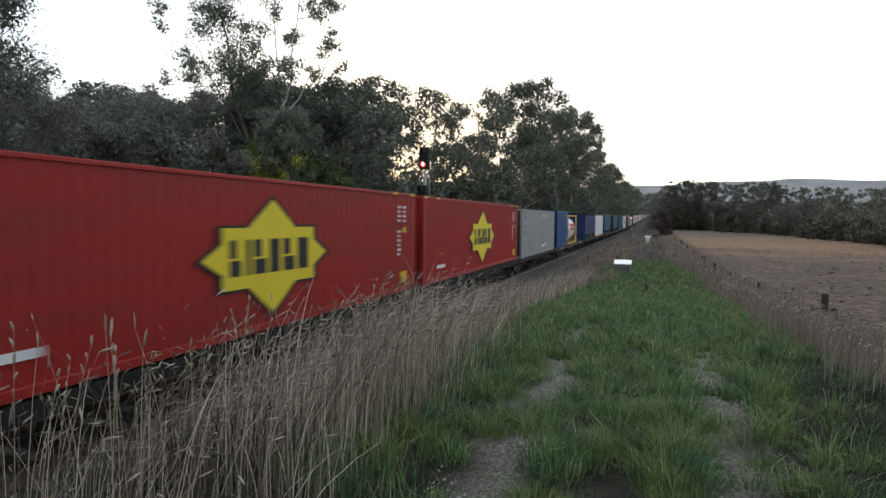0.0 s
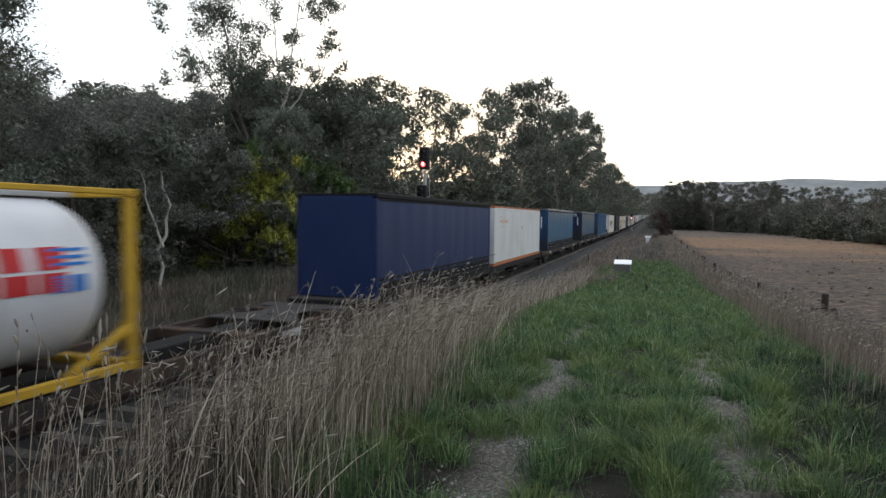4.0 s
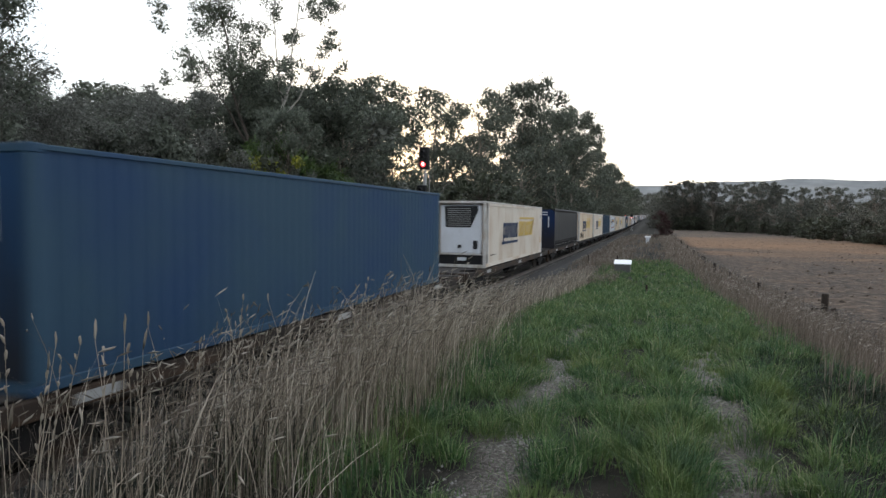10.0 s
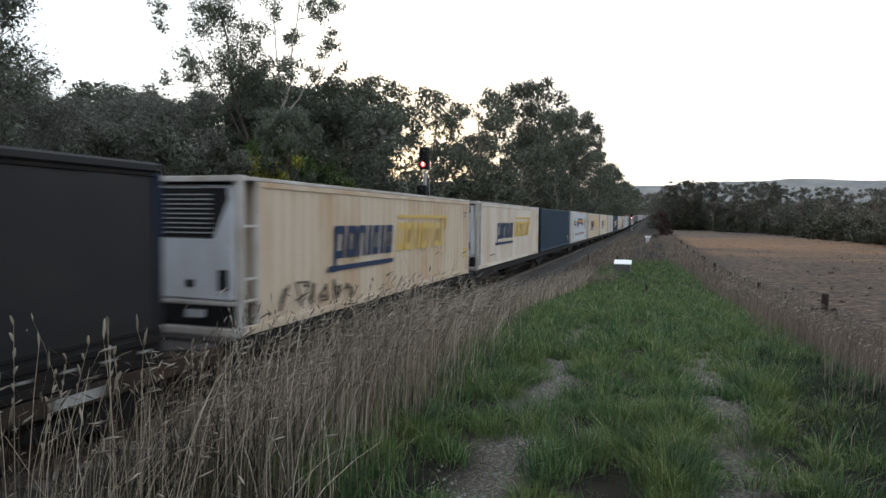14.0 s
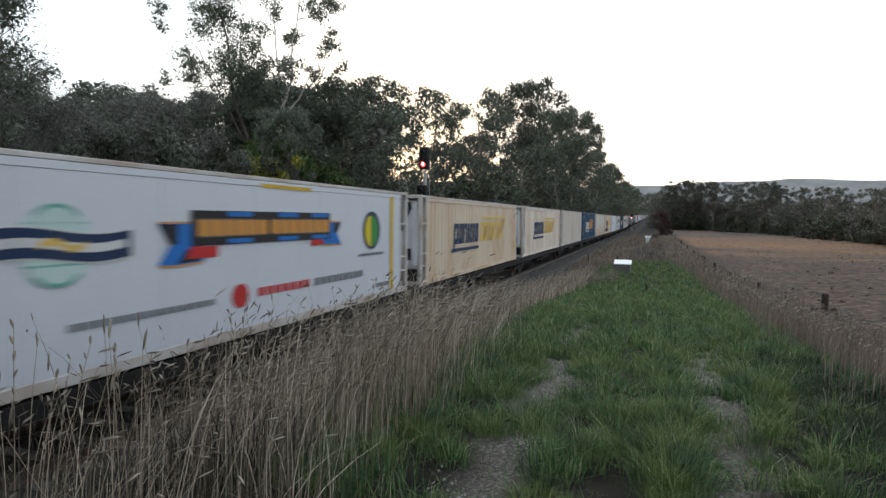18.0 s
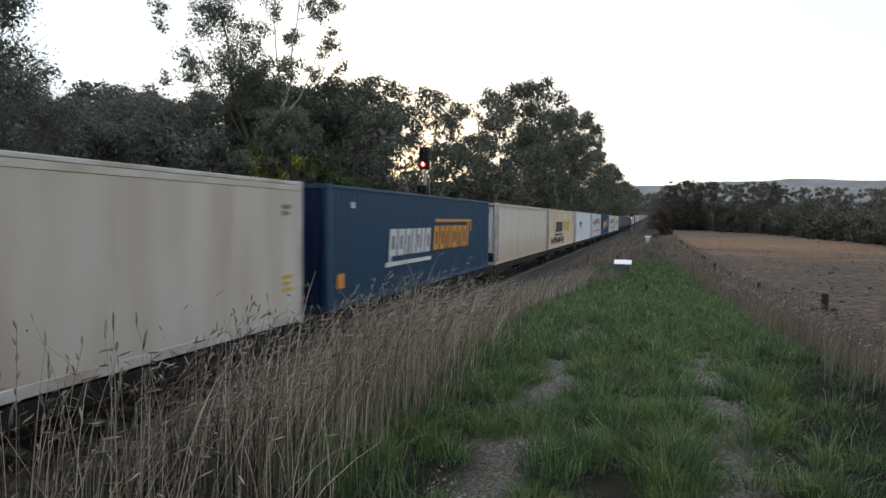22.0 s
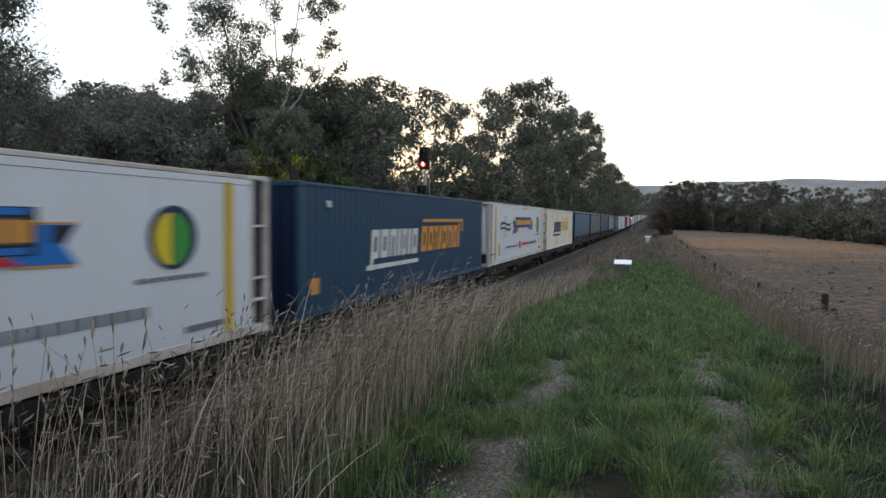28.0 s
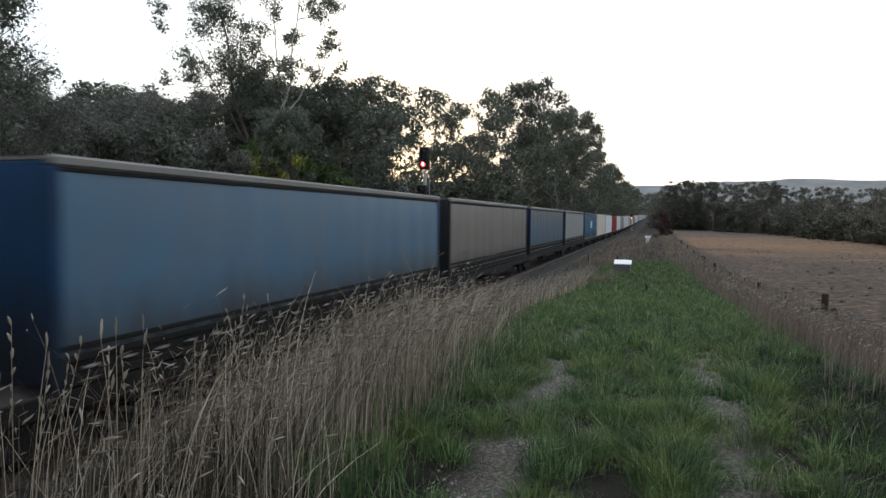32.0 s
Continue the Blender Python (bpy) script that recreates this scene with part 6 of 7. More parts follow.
def tank_box(c, L, H):
    """Tank container: white shell with domed ends in a yellow frame."""
    y = L / 2
    vs, fs, n = [], [], 36
    prof = [(-y + 0.10, 0.02), (-y + 0.14, 0.45), (-y + 0.24, 0.80), (-y + 0.42, 1.04), (-y + 0.66, 1.13), (-y + 1.6, 1.14), (0, 1.14), (y - 1.6, 1.14), (y - 0.66, 1.13), (y - 0.42, 1.04), (y - 0.24, 0.80), (y - 0.14, 0.45), (y - 0.10, 0.02)]
    for q, r in prof:
        for i in range(n):
            a = 2 * math.pi * i / n
            vs.append((r * math.cos(a), q, 1.30 + r * math.sin(a)))
    for k in range(len(prof) - 1):
        for i in range(n):
            j = (i + 1) % n
            fs.append((k * n + i, k * n + j, (k + 1) * n + j, (k + 1) * n + i))
    shell = mesh_object("tank_shell", raw_mesh("tank_shell", vs, fs, M_TANK, True), c, "white domed tank shell")
    bm = bmesh.new()
    for q in (-1.1, 1.1):
        for i in range(48):
            a, b = 2 * math.pi * i / 48, 2 * math.pi * (i + 1) / 48
            add_bar(bm, (1.145 * math.cos(a), q, 1.30 + 1.145 * math.sin(a)), (1.145 * math.cos(b), q, 1.30 + 1.145 * math.sin(b)), 0.008)
    part("hoops", bm, M_GREYTRIM, shell)
    for sy in (-1, 1):
        for sx in (-1, 1):
            a, b = sorted((sx * HALF, sx * (HALF - 0.13)))
            e, f = sorted((sy * y, sy * (y - 0.13)))
            bx("corner_post", M_TANKYEL, c, a, b, e, f, 0.118, H - 0.118, 0.015)
            for z in (0, H - 0.118):
                bx("corner_casting", M_TANKYEL, c, a - 0.01, b + 0.01, e - 0.005, f + 0.005, z, z + 0.118, 0.012)
            bm = bmesh.new()
            add_bar(bm, (sx * (HALF - 0.06), sy * (y - 0.1), 0.62), (sx * (HALF - 0.06), sy * (y - 1.1), 0.12), 0.045)
            part("diagonal_brace", bm, M_TANKYEL, c)
            bm = bmesh.new()
            add_bar(bm, (sx * (HALF - 0.12), sy * (y - 0.06), 0.7), (sx * 0.6, sy * (y - 0.06), 0.14), 0.04)
            part("diagonal_brace", bm, M_TANKYEL, c)
        e, f = sorted((sy * y, sy * (y - 0.12)))
        bx("end_rail", M_TANKYEL, c, -HALF + 0.14, HALF - 0.14, e, f, H - 0.12, H - 0.01, 0.012)
        bx("end_sill", M_TANKYEL, c, -HALF + 0.14, HALF - 0.14, e, f, 0.01, 0.13, 0.012)
    for sx in (-1, 1):
        a, b = sorted((sx * HALF, sx * (HALF - 0.11)))
        bx("bottom_rail", M_TANKYEL, c, a, b, -y + 0.14, y - 0.14, 0.01, 0.13, 0.012)
        bx("top_rail", M_TANKYEL, c, a, b, -y + 0.14, y - 0.14, H - 0.09, H - 0.01, 0.012)
    bx("walkway", M_GREYTRIM, c, -0.35, 0.35, -y + 0.3, y - 0.3, H - 0.13, H - 0.06, 0.01)
    # lettering blocks follow the shell
    def curved(shapes, mat, name):
        bm = bmesh.new()
        for pts in shapes:
            (a, b), (_, d) = pts[0], pts[2]
            y1 = pts[1][0]
            m = 6
            ring = [[(1.152 if r else 1.142, t) for t in range(m + 1)] for r in (0, 1)]
            rows = []
            for r in (1.142, 1.152):
                for q in (a, y1):
                    rows.append([bm.verts.new((math.sqrt(max(0.01, r * r - (b + (d - b) * i / m - 1.30) ** 2)), q, b + (d - b) * i / m)) for i in range(m + 1)])
            for i in range(m):
                bm.faces.new((rows[2][i], rows[3][i], rows[3][i + 1], rows[2][i + 1]))
                bm.faces.new((rows[0][i], rows[2][i], rows[2][i + 1], rows[0][i + 1]))
                bm.faces.new((rows[1][i], rows[1][i + 1], rows[3][i + 1], rows[3][i]))
        part(name, bm, mat, shell)

    def rect(a, b, z0, z1):
        return [(a, z0), (b, z0), (b, z1), (a, z1)]
    q = -1.25
    sh = [rect(q, q + 0.75, 1.66, 1.78), rect(q + 0.12, q + 0.63, 1.50, 1.60), rect(q + 0.22, q + 0.32, 1.22, 1.44), rect(q + 0.42, q + 0.52, 1.22, 1.44)]
    curved(sh, M_PRINTRED, "emblem")
    sh = []
    x = q + 0.95
    for k in range(5):
        w = 0.40
        sh += [rect(x, x + w, 1.22, 1.46), rect(x, x + w * (0.8 if k % 2 else 1.0), 1.50, 1.78)]
        x += w + 0.07
    curved(sh, M_PRINTRED, "red_block_row")
    sh = [rect(1.78, 2.3, 1.72 - k * 0.09, 1.76 - k * 0.09) for k in range(3)] + [rect(1.8, 1.98, 1.2, 1.42), rect(2.05, 2.25, 1.2, 1.42)]
    curved(sh, M_BRIGHTBLUE, "notices")


def container(label, y0, L, H, build, dz=0.0, category="container"):
    """y0: where its leading end is at the start."""
    c = thing("container", pose(TRACK_X, y0 + L / 2, DECK + dz), label, category, TRAIN)
    build(c)
    MOVERS.append((c, y0 + L / 2, DECK + dz))
    return c


def bogie(parent, y):
    b = bx("bogie", M_DARK, parent, -0.95, 0.95, y - 0.22, y + 0.22, -0.66, -0.36, 0.03)
    for sx in (-1, 1):
        a, c = sorted((sx * 0.96, sx * 1.10))
        bm = bmesh.new()
        for q0, q1, z0, z1 in ((-1.15, -0.55, -0.02, 0.16), (-0.55, 0.55, -0.16, 0.24), (0.55, 1.15, -0.02, 0.16)):
            add_box(bm, a, c, q0, q1, z0 - 0.05, z1 - 0.05)
        part("side_frame", bm, M_DARK, b)
        for q in (-0.875, 0.875):
            bm = bmesh.new()
            add_cyl(bm, (sx * 0.76, q, -0.03), (sx * 0.89, q, -0.03), 0.46, n=24)
            add_cyl(bm, (sx * 0.89, q, -0.03), (sx * 0.93, q, -0.03), 0.20, 0.15, n=16)
            part("wheel", bm, M_WAGON, b)
    for q in (-0.875, 0.875):
        bm = bmesh.new()
        add_cyl(bm, (-0.76, q, -0.03), (0.76, q, -0.03), 0.08, n=10)
        part("axle", bm, M_DARK, b)


def wagon_template(L, bogies, label, full=True):
    """A low skeleton flat wagon; its origin lies at deck height over its middle."""
    w = thing("flat_wagon", pose(TRACK_X, 0, DECK), label, "wagon", WAGONS)
    y = L / 2
    steel = M_WAGON if full == 1 else M_DARK
    for sx in (-1, 1):
        a, b = sorted((sx * 1.21, sx * 1.07))
        bx("side_sill", steel, w, a, b, -y + 0.12, y - 0.12, -0.29, -0.03, 0.015)
    bx("centre_sill", M_DARK, w, -0.28, 0.28, -y + 0.05, y - 0.05, -0.42, -0.06, 0.02)
    n = 7
    for k in range(n):
        q = -y + 0.9 + k * (L - 1.8) / (n - 1)
        bx("cross_bearer", steel, w, -1.068, 1.068, q - 0.14, q + 0.14, -0.24, -0.02, 0.01)
    for sy in (-1, 1):
        e, f = sorted((sy * (y - 0.02), sy * (y - 2.5)))
        out, rim = [], ((1.2, 0.02), (1.2, 0.5), (0.62, 0.75), (0.5, 1.5), (0.9, 2.1), (1.06, 2.6))
        out = [(-x, sy * (y - d)) for x, d in rim] + [(x, sy * (y - d)) for x, d in reversed(rim)]
        bm = bmesh.new()
        lo = [bm.verts.new((x, q, -0.028)) for x, q in out]
        hi = [bm.verts.new((x, q, -0.008)) for x, q in out]
        bm.faces.new(lo), bm.faces.new(hi)
        for i in range(len(out)):
            j = (i + 1) % len(out)
            bm.faces.new((lo[i], lo[j], hi[j], hi[i]))
        bmesh.ops.recalc_face_normals(bm, faces=bm.faces)
        part("deck_plate", bm, M_DECK, w)
        e, f = sorted((sy * y, sy * (y - 0.12)))
        bx("headstock", steel, w, -1.2, 1.2, e, f, -0.36, -0.03, 0.02)
    for q in bogies:
        bogie(w, q)
    if full:
        for sx in (-1, 1):
            for k in range(4):
                q = -y + 1.4 + k * (L - 2.8) / 3
                bx("twist_lock", M_DARK, w, sx * 1.15 - 0.06, sx * 1.15 + 0.06, q - 0.09, q + 0.09, -0.028, 0.0 - 0.004, 0.005)
        for k in range(3 if full == 1 else 0):
            q = -y + 3.2 + k * (L - 6.4) / 2
            bx("data_plate", M_GREYTRIM, w, 1.211, 1.217, q, q + 0.7, -0.24, -0.10)
        bm = bmesh.new()
        add_cyl(bm, (0.7, -0.8, -0.55), (0.7, 0.5, -0.55), 0.2, n=14)
        part("air_tank", bm, M_DARK, w)
        bm = bmesh.new()
        add_bar(bm, (1.02, -y + 2.6, -0.5), (1.02, y - 2.6, -0.5), 0.02)
        part("brake_rod", bm, M_DARK, w)
        bm = bmesh.new()
        for sy in (-1, 1):
            add_box(bm, -0.12, 0.12, min(sy * y, sy * (y + 0.35)), max(sy * y, sy * (y + 0.35)), -0.34, -0.12)
        part("couplers", bm, M_DARK, w)
    return w


WAGON_TPL = {}


def wagon(y0, L, kind):
    """kind: 'single' with two bogies of its own, 'unit' for one platform of a close-coupled set."""
    key = (round(L, 2), kind)
    m = pose(TRACK_X, y0 + L / 2, DECK)
    if key not in WAGON_TPL:
        b = (-L / 2 + 2.4, L / 2 - 2.4) if kind == "single" else (-L / 2 + 0.25,)
        lab = "rusty brown skeleton container wagon with bare deck ends" if kind == "single" else "low sooty dark container wagon platform of a coupled set"
        w = wagon_template(L, b, lab, {"single": 1, "unit": 2, "far": 0}[kind])
        w.matrix_basis = m
        WAGON_TPL[key] = w
    else:
        w = copy_thing(WAGON_TPL[key], m)
    MOVERS.append((w, y0 + L / 2, DECK))


def build_train():
    L48, L40, L20 = 14.63, 12.19, 6.06

    def red(c, y, L):
        steel_box(c, L, 2.91, M_RED)
        diamond_mark(c, L, y)
        for q in (-L / 2 + 0.06, -L / 2 + 1.25, L / 2 - 1.7, L / 2 - 0.35):
            plate(c, q, q + 0.3, 2.83, 2.905, M_YELLOW, "height_mark")
        plate(c, L / 2 - 1.15, L / 2 - 0.65, 0.30, 0.62, M_YELLOW)
        plate(c, L / 2 - 0.95, L / 2 - 0.70, 1.75, 1.9, M_YELLOW)
        for q in (L / 2 - 1.35, L / 2 - 0.95):
            number_bars(c, q, 2.45, M_PRINTW, 4, 0.22)
        number_bars(c, L / 2 - 1.35, 1.75, M_PRINTW, 6, 0.2)
        plate(c, -L / 2 + 1.3, -L / 2 + 2.2, 0.48, 0.6, M_PRINTW, "name_plate")
    lab = "rusty red corrugated container with a yellow star sign"
    container(lab, 3.4, L48, 2.87, lambda c: red(c, -0.27, L48))
    container(lab, 18.85, L48, 2.87, lambda c: red(c, 0.0, L48), -0.02)

    def grey(c):
        ribbed_box(c, L40, 2.80, M_GREY, M_GREY, False, False, door_mat=M_DOORDK)
        for q in (-L40 / 2 + 0.75, L40 / 2 - 1.0):
            z = 0.88
            for h, w, m in ((0.10, 0.24, M_FADEBLUE), (0.34, 0.34, M_FADEYEL), (0.28, 0.26, M_FADEBLUE), (0.08, 0.24, M_GREYTRIM), (0.18, 0.18, M_INK), (0.28, 0.30, M_GREYTRIM), (0.24, 0.26, M_FADEBLUE)):
                plate(c, q + 0.17 - w / 2, q + 0.17 + w / 2, z, z + h - 0.03, m, "badge_strip")
                z += h
        slabs("paint_patch", M_TEAL, c, [[(0.6, 0.38), (1.5, 0.42), (1.45, 0.58), (0.62, 0.54)]])
        slabs("paint_patch", M_PRINTW, c, [[(1.9, 0.42), (2.4, 0.45), (2.4, 0.66), (1.92, 0.64)], [(1.0, 2.3), (1.25, 2.3), (1.25, 2.6), (1.0, 2.6)], [(2.4, 2.35), (2.7, 2.35), (2.7, 2.55), (2.4, 2.55)]])
    container("plain mid grey smooth-sided container with small scuffs", 34.75, L40, 2.80, grey, -0.06)

    def blue20(c):
        steel_box(c, L20, 2.83, M_BLUE20, lead_mat=M_ENDBLUE)
        plate(c, L20 / 2 - 0.75, L20 / 2 - 0.42, 0.44, 0.82, M_PRINTW)
        number_bars(c, L20 / 2 - 0.62, 2.5, M_PRINTW, 4, 0.25)
        number_bars(c, L20 / 2 - 0.62, 1.9, M_PRINTW, 6, 0.16)
        plate(c, L20 / 2 - 0.4, L20 / 2 - 0.24, 1.75, 1.92, M_YELLOW)
    container("short strong blue corrugated container", 48.7, L20, 2.83, blue20)
    container("white tank container in a yellow frame with red lettering", 55.15, L20, 2.55, lambda c: tank_box(c, L20, 2.55), category="tank")

    def curt(L, H, mat, end, seed, rail=M_ROOFRAIL, bars=True):
        return lambda c: curtain_box(c, L, H, mat, end, rail, seed, bars)
    container("glossy navy curtain-sided container with a dark end", 69.4, L40, 2.84, curt(L40, 2.84, M_NAVY, M_NAVY, 2, M_DARK, False))

    def white_a(c):
        ribbed_box(c, L40, 2.83, M_WHITEA, M_ORANGE, False, False, post_mat=M_WHITEA)
        q = -L40 / 2
        slabs("faded_bar", M_PALEORANGE, c, [[(q + 1.0, 2.27), (q + 1.5, 2.27), (q + 1.5, 2.35), (q + 1.0, 2.35)], [(q + 1.0, 2.02), (q + 2.8, 2.02), (q + 2.8, 2.18), (q + 1.0, 2.18)], [(q + 1.0, 1.82), (q + 2.2, 1.82), (q + 2.2, 1.85), (q + 1.0, 1.85)]])
        slabs("patch", M_GREYTRIM, c, [disc(0.45, 1.75, 0.15, 0.13, 12)])
    container("chalk white panelled container with orange rails", 82.45, L40, 2.83, white_a, -0.05)
    container("mid blue curtain-sided container with a deep blue end", 98.0, L48, 2.91, curt(L48, 2.91, M_SKYC, M_ENDMID, 3))
    container("faded blue curtain-sided container with white bars on its end", 120.3, L48, 2.97, curt(L48, 2.97, M_BLUGREY, M_ENDBLUE, 4))

    def d1(c):
        steel_box(c, 14.9, 3.03, M_CORBLUE, dark_end=M_ENDMID)
        plate(c, 0.0, 0.0 + 0.01, 0.9, 0.91, M_YELLOW)
    container("weathered blue corrugated steel container", 140.8, 14.9, 3.03, d1)

    def reefer(mat, marks=True, first=M_INK, second=M_GOLD, H=2.91, scrawl=0, frame_mat=M_FRAMEW, unit=True, ribs=True, dz=0.0):
        def go(c):
            ribbed_box(c, L48, H, mat, frame_mat, unit, ribs)
            if marks:
                two_word_mark(c, L48, first, second, dz)
            rr = random.Random(scrawl + 40)
            number_bars(c, L48 / 2 - 0.75, 0.95, M_YELLOW, 3, 0.35)
            number_bars(c, L48 / 2 - 0.75, 2.35, M_PRINTGREY, 2, 0.3)
            for k in range(scrawl):
                q = -L48 / 2 + 1.2 + k * 0.55 * 12 / max(scrawl, 12) + rr.uniform(-0.1, 0.1)
                bm = bmesh.new()
                p = (HALF + 0.002, q, 0.45 + rr.uniform(0, 0.1))
                for s in range(5):
                    p2 = (HALF + 0.002, q + rr.uniform(-0.05, 0.5), rr.uniform(0.28, 0.85))
                    add_bar(bm, p, p2, 0.016)
                    p = p2
                part("scrawl", bm, M_SCRAWL, c)
        return go
    cold = "cream refrigerated container with blue and yellow lettering, white cooling unit"
    container(cold, 162.0, L48, 2.95, reefer(M_CREAM2, H=2.95))
    container("charcoal curtain-sided container with a deep blue end", 182.4, L48, 2.95, curt(L48, 2.95, M_CHARC, M_ENDBLUE, 6, M_CHARC))
    container("stained cream refrigerated container with scrawled marks low down", 198.9, L48, 2.91, reefer(M_CREAM, scrawl=6))
    container(cold, 214.9, L48, 2.91, reefer(M_CREAM2))

    def plain_blue(mat):
        def go(c):
            steel_box(c, L48, 2.9, mat, lead_mat=M_DARK)
            plate(c, L48 / 2 - 1.5, L48 / 2 - 1.2, 0.5, 0.85, M_YELLOW)
            number_bars(c, L48 / 2 - 1.0, 2.4, M_PRINTW, 3, 0.3)
        return go
    container("dull grey-blue corrugated steel container", 230.7, L48, 2.9, plain_blue(M_HBLUE))

    def tri(c, lead):
        ribbed_box(c, L48, 2.93, M_WHITE, M_FRAMEW, True, False, not lead)
        three_marks(c, L48, -L48 / 2 + (0.25 if lead else 0.05), lead)
    trilab = "clean white refrigerated container with banner and round emblems"
    container(trilab, 246.4, L48, 2.95, lambda c: tri(c, False))
    container(cold, 262.2, L48, 2.91, reefer(M_CREAM))
    container(cold, 278.7, L48, 2.91, reefer(M_CREAM2))
    container("plain greyish white refrigerated container", 294.6, L48, 2.91, reefer(M_GREYCREAM, False, ribs=False))

    def pn(c):
        steel_box(c, L48, 2.93, M_PNBLUE, lead_mat=M_ENDBLUE)
        two_word_mark(c, L48, M_PRINTW, M_AMBER, -0.12, 0.05)
        plate(c, -L48 / 2 + 0.45, -L48 / 2 + 0.8, 0.5, 0.85, M_AMBER)
        plate(c, -L48 / 2 + 1.15, -L48 / 2 + 1.35, 2.4, 2.55, M_PRINTW)
    pnlab = "slate blue corrugated container with white and amber lettering"
    container(pnlab, 310.3, L48, 2.9, pn)
    container("plain cream ribbed refrigerated container", 326.4, L48, 2.91, reefer(M_TAN, False))
    container("stained cream refrigerated container with a row of black scrawl", 342.0, L48, 2.91, reefer(M_CREAM, scrawl=18))

    def rand(c):
        ribbed_box(c, L48, 2.93, M_REEFW, M_FRAMEW, True, True)
        q = -L48 / 2 + 3.5
        slabs("letter_block", M_INK, c, notched(q, 1.5, [0.42, 0.36, 0.36, 0.34], [(0, 0.45)] * 4, 0.08, 0.1))
        slabs("underline", M_INK, c, [[(q, 1.32), (q + 1.6, 1.32), (q + 1.6, 1.38), (q, 1.38)]])
    container("light grey ribbed refrigerated container with a small blue mark", 358.3, L48, 2.93, rand)
    container(trilab, 374.6, L48, 2.95, lambda c: tri(c, False))
    container(pnlab, 390.3, L48, 2.9, pn)
    container(trilab, 406.3, L48, 2.95, lambda c: tri(c, True))
    container(cold, 422.3, L48, 2.91, reefer(M_CREAM2, unit=False))
    container("pale blue curtain-sided container with grimy lower edge", 438.8, L48, 2.92, curt(L48, 2.92, M_PALEC, M_ENDMID, 8, bars=False))
    container("taupe curtain-sided container on a low wagon", 454.6, L48, 2.92, curt(L48, 2.92, M_TAUPE, M_CHARC, 9, bars=False))
    container("faded blue curtain-sided container, soft sides", 470.3, L48, 2.92, curt(L48, 2.92, M_BLUGREY, M_ENDBLUE, 10, bars=False))
    container("pale grey curtain-sided container, dark end", 486.2, L48, 2.92, curt(L48, 2.92, M_GREY, M_CHARC, 11, bars=False))

    def far_blue(c):
        steel_box(c, L48, 2.9, M_SKYC)
        plate(c, -0.8, 0.8, 1.2, 2.0, M_PRINTW, "emblem_block")
    tpl = [container("light blue corrugated container with a white emblem", 502.1, L48, 2.9, far_blue),
           container("pale grey ribbed steel container", 518.1, L48, 2.9, lambda c: ribbed_box(c, L48, 2.9, M_GREYCREAM, M_FRAMEW, False, True)),
           container("white ribbed container on a low wagon", 534.0, L48, 2.9, lambda c: ribbed_box(c, L48, 2.9, M_WHITE, M_FRAMEW, False, True)),
           container("rusty red corrugated steel container", 550.0, L48, 2.87, lambda c: steel_box(c, L48, 2.87, M_RED)),
           container("white ribbed container on a low wagon", 566.0, L48, 2.9, lambda c: ribbed_box(c, L48, 2.9, M_WHITE, M_FRAMEW, False, True)),
           container("mid grey smooth-sided steel container", 581.9, L48, 2.9, lambda c: ribbed_box(c, L48, 2.9, M_GREY, M_GREY, False, False))]
    order = [2, 2, 1, 5, 2, 3, 1, 2, 4, 1, 0, 2, 5, 1, 2, 2, 1, 3, 2, 4, 1, 5, 2, 2, 0, 1, 2, 4, 2, 1, 5, 2, 1, 2, 2, 1, 4, 2, 1, 2]
    y = 597.9
    for k in order:
        MOVERS.append((copy_thing(tpl[k], pose(TRACK_X, y + L48 / 2, DECK)), y + L48 / 2, DECK))
        y += 15.96
    # wagons under them
    wagon(2.6, 15.6, "unit")
    wagon(18.3, 15.8, "unit")
    wagon(34.2, 13.4, "unit")
    wagon(47.9, 20.2, "single")
    wagon(68.9, 13.0, "unit")
    wagon(82.0, 13.4, "unit")
    for a in (95.9, 117.3, 138.2, 159.2):
        wagon(a, 20.3, "single")
    wagon(180.2, 18.2, "single")
    y = 198.6
    while y < 1225:
        wagon(y, 15.8, "unit" if y < 530 else "far")
        y += 15.96


build_train()

# ---- signals, fence and small things by the line ----
def signal_head(parent, x, y, z, scale=1.0, lit=True):
    h = bx("signal_head", M_SIGBLK, parent, x - 0.31 * scale, x + 0.31 * scale, y - 0.06, y + 0.12, z - 0.30 * scale, z + 0.92 * scale, 0.05, "black backing board")
    cz = z - (2 * z + 0.62 * scale) / 2
    cy = -0.09
    for k, q in enumerate((-0.02, 0.32, 0.62)):
        zz = cz + q * scale
        bm = bmesh.new()
        add_cyl(bm, (0, cy, zz), (0, cy - 0.02, zz), 0.13 * scale, n=20)
        part("lens", bm, M_REDLAMP if (k == 0 and lit) else M_BLACK, h, "lit red lens" if (k == 0 and lit) else "")
        if k == 0 and lit:
            bm = bmesh.new()
            add_cyl(bm, (0, cy - 0.021, zz), (0, cy - 0.026, zz), 0.055 * scale, n=16)
            part("lens_core", bm, M_LAMPCORE, h)
        bm = bmesh.new()
        for i in range(12):
            a, b = math.pi * i / 12, math.pi * (i + 1) / 12
            r = 0.15 * scale
            p = [(r * math.cos(t), yy, zz + r * math.sin(t)) for t in (a, b) for yy in (cy, cy - 0.22)]
            q4 = [bm.verts.new(v) for v in (p[0], p[1], p[3], p[2])]
            bm.faces.new(q4)
        part("visor", bm, M_SIGBLK, h)


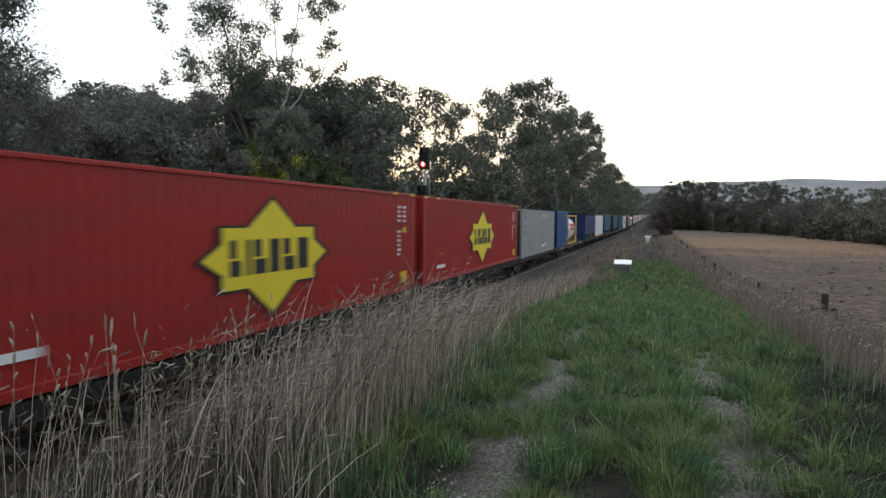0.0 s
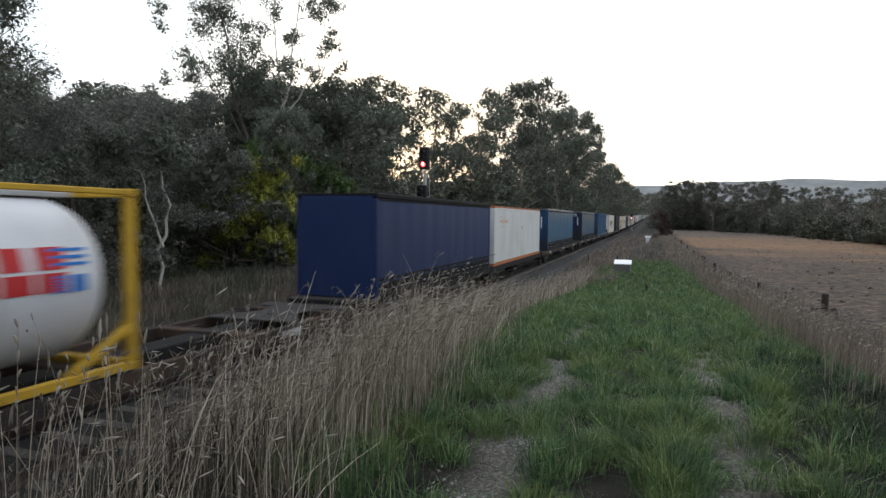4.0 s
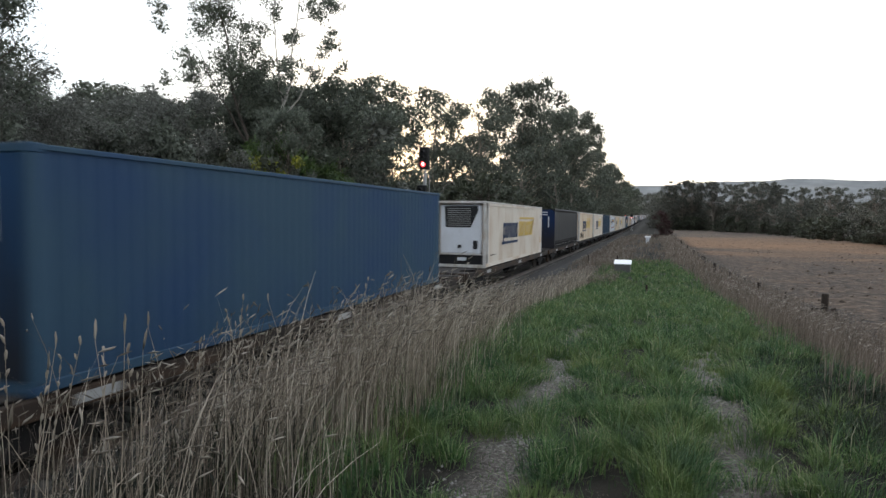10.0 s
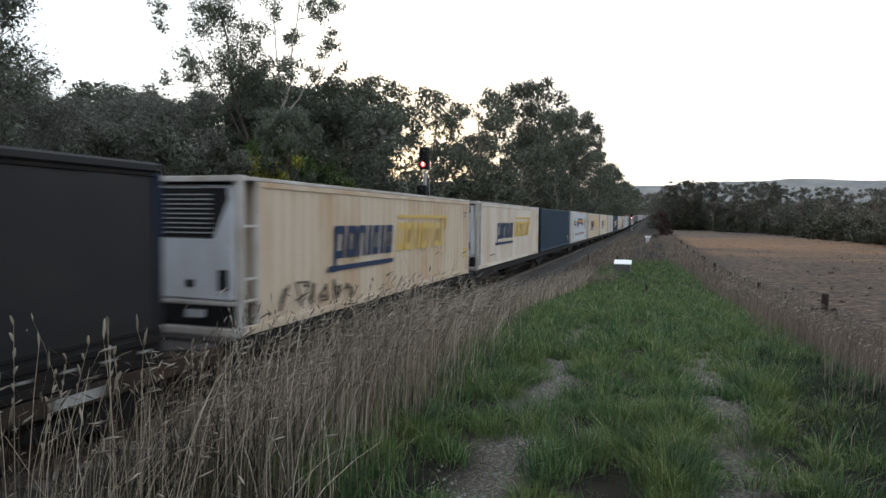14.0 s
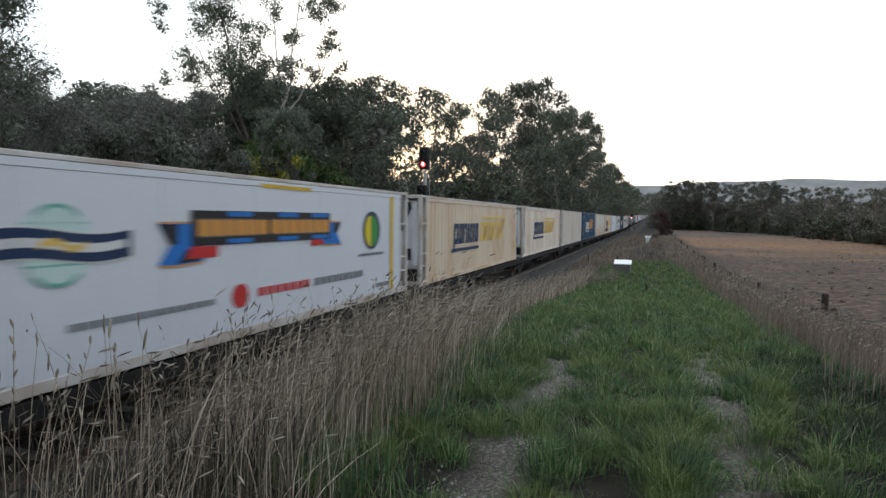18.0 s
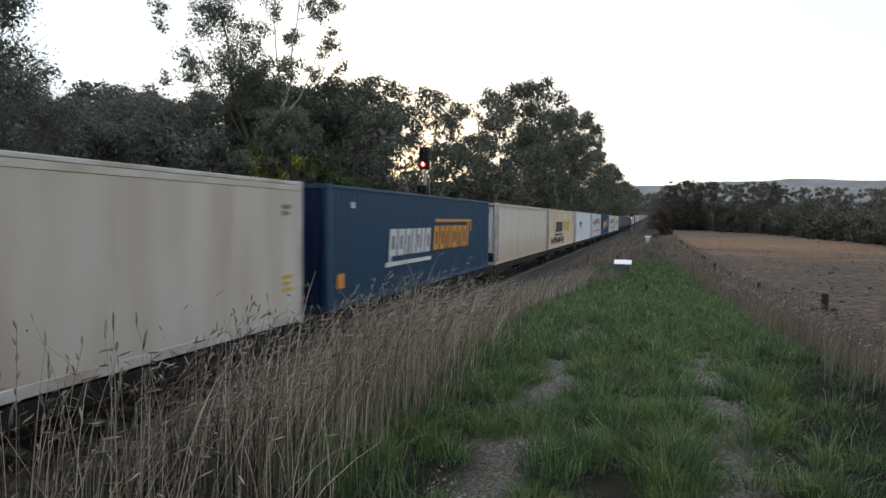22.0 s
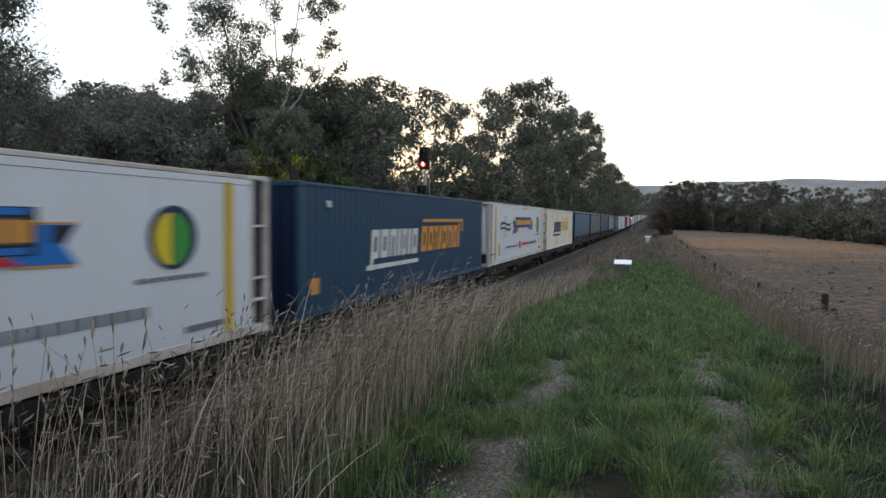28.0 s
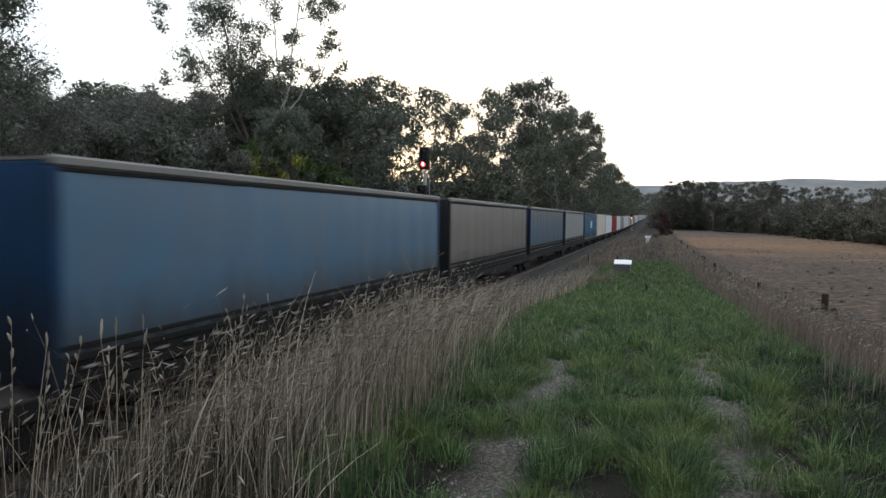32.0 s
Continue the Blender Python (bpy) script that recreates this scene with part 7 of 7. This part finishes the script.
def make_signal(x, y, lens_hi, lens_lo, label):
    s = thing("railway_signal", pose(x, y, 0, 0, 0, -12), label, "signal")
    bm = bmesh.new()
    add_cyl(bm, (0, 0.18, land(x, y) - 0.1), (0, 0.18, lens_hi + 0.75), 0.07, n=14)
    part("mast", bm, M_SIGPOLE, s)
    bx("base_box", M_GREYTRIM, s, -0.3, 0.3, 0.0, 0.4, land(x, y) - 0.05, land(x, y) + 0.5, 0.03)
    signal_head(s, 0, 0, lens_hi)
    if lens_lo:
        signal_head(s, -0.12, 0.0, lens_lo)
        bm = bmesh.new()
        for k in range(12):
            add_bar(bm, (-0.2, 0.3, 1.2 + k * 0.35), (0.2, 0.3, 1.2 + k * 0.35), 0.012)
        add_bar(bm, (-0.2, 0.3, 0.4), (-0.2, 0.3, 5.6), 0.015)
        add_bar(bm, (0.2, 0.3, 0.4), (0.2, 0.3, 5.6), 0.015)
        part("ladder", bm, M_SIGPOLE, s)


make_signal(-12.28, 33.4, 6.2, 4.10, "black two-headed railway signal on a grey mast, both lamps red")
make_signal(-11.2, 283.0, 4.95, 0, "distant railway signal showing red")
make_signal(-5.95, 193.0, 3.85, 0, "distant railway signal showing red")


def make_fence():
    posts = ((5.25, 22.8, 0.105, 0.9), (4.7, 26.0, 0.03, 0.55), (4.2, 28.6, 0.075, 0.62), (3.96, 31.0, 0.03, 0.55), (3.6, 33.4, 0.03, 0.55), (3.3, 37.8, 0.07, 0.6),
             (3.2, 43.8, 0.06, 0.6), (3.2, 46.4, 0.06, 0.55), (3.15, 54.0, 0.06, 0.6), (3.15, 64.0, 0.06, 0.6), (3.1, 76.0, 0.06, 0.7), (6.3, 12.0, 0.07, 0.95), (6.4, 4.0, 0.07, 0.95), (6.4, -6.0, 0.07, 0.95))
    f = thing("fence", pose(0, 0, 0), "old wire fence with weathered wooden posts in dry grass", "fence")
    for x, y, r, h in posts:
        bm = bmesh.new()
        add_cyl(bm, (x, y, land(x, y) - 0.3), (x + 0.02, y, land(x, y) + h), r * 1.05, r * 0.92, 10)
        if r > 0.1:
            for sx in (-0.42, 0.42):
                add_bar(bm, (x + sx, y - 0.1, land(x, y) - 0.1), (x + sx * 0.6, y - 0.04, land(x, y) + 0.45), 0.07)
        for v in bm.verts:
            v.co += Vector((noise.noise(v.co * 3.0), noise.noise(v.co * 3.0 + Vector((5, 0, 0))), 0)) * 0.02
        part("post", bm, M_POST, f)
    ps = sorted(posts, key=lambda p: p[1])
    for hz in (0.2, 0.38, 0.52):
        for (x0, y0, _, _), (x1, y1, _, _) in zip(ps, ps[1:]):
            bm = bmesh.new()
            add_bar(bm, (x0, y0, land(x0, y0) + hz), (x1, y1, land(x1, y1) + hz), 0.003)
            part("wire", bm, M_WIRE, f)


make_fence()


def make_pit():
    x, y = -1.45, 34.6
    z = land(x, y)
    p = thing("cable_pit", pose(x, y, z), "grey concrete cable pit with a bright white lid", "cable pit")
    bx("body", M_CONC, p, -0.40, 0.40, -0.4, 0.4, -0.2, 0.46, 0.03)
    bm = bmesh.new()
    rim = [(-0.45, 0.464), (0.45, 0.464), (0.45, 0.66), (-0.45, 0.50)]
    a, b = [bm.verts.new((-0.44, q, z)) for q, z in rim], [bm.verts.new((0.44, q, z)) for q, z in rim]
    bm.faces.new(a), bm.faces.new(b[::-1])
    for i in range(4):
        bm.faces.new((a[i], a[(i + 1) % 4], b[(i + 1) % 4], b[i]))
    bmesh.ops.bevel(bm, geom=list(bm.edges), offset=0.01, segments=1, affect="EDGES")
    part("lid", bm, M_LID, p, "bright white sloping lid")
    x, y = -0.55, 81.2
    z = land(x, y)
    p = thing("trackside_cabinet", pose(x, y, z), "white trackside cabinet with a wider cap on a post", "cabinet")
    bx("case", M_REEFW, p, -0.20, 0.20, -0.2, 0.2, -0.1, 0.62, 0.03)
    bx("cap", M_LID, p, -0.36, 0.36, -0.36, 0.36, 0.622, 0.80, 0.05)
    for x, y, h in ((-0.15, 23.2, 0.32), (-2.0, 40.0, 0.6), (-4.3, 46.0, 0.7)):
        s = thing("marker_stake", pose(x, y, land(x, y)), "thin dark marker stake in the grass", "stake")
        bx("shaft", M_POST, s, -0.035, 0.035, -0.035, 0.035, -0.2, h, 0.01)


make_pit()


# ---- everything that moves ----
def motions():
    for ob, y0, z in MOVERS:
        rows = []
        for k in range(9):
            t = 4.0 * k
            y = y0 - SPEED * t
            slope = (grade(y + 5) - grade(y - 5)) / 10
            rows.append((t, pose(TRACK_X, y, z + grade(y), math.degrees(math.atan(slope)), 0, 0)))
        walk(ob, rows)
    # the tall stalks near the camera rock a little in the air of the train
    for ob, (x, y, z), ph in SWAY:
        rows = []
        for k in range(65):
            t = 0.5 * k
            rows.append((t, pose(x, y, z, 1.1 * math.sin(2.1 * t + ph) + 0.6 * math.sin(3.7 * t + 2 * ph), 1.6 * math.sin(1.7 * t + 1.3 * ph) + 0.8 * math.sin(4.3 * t + ph), 0)))
        walk(ob, rows)


motions()
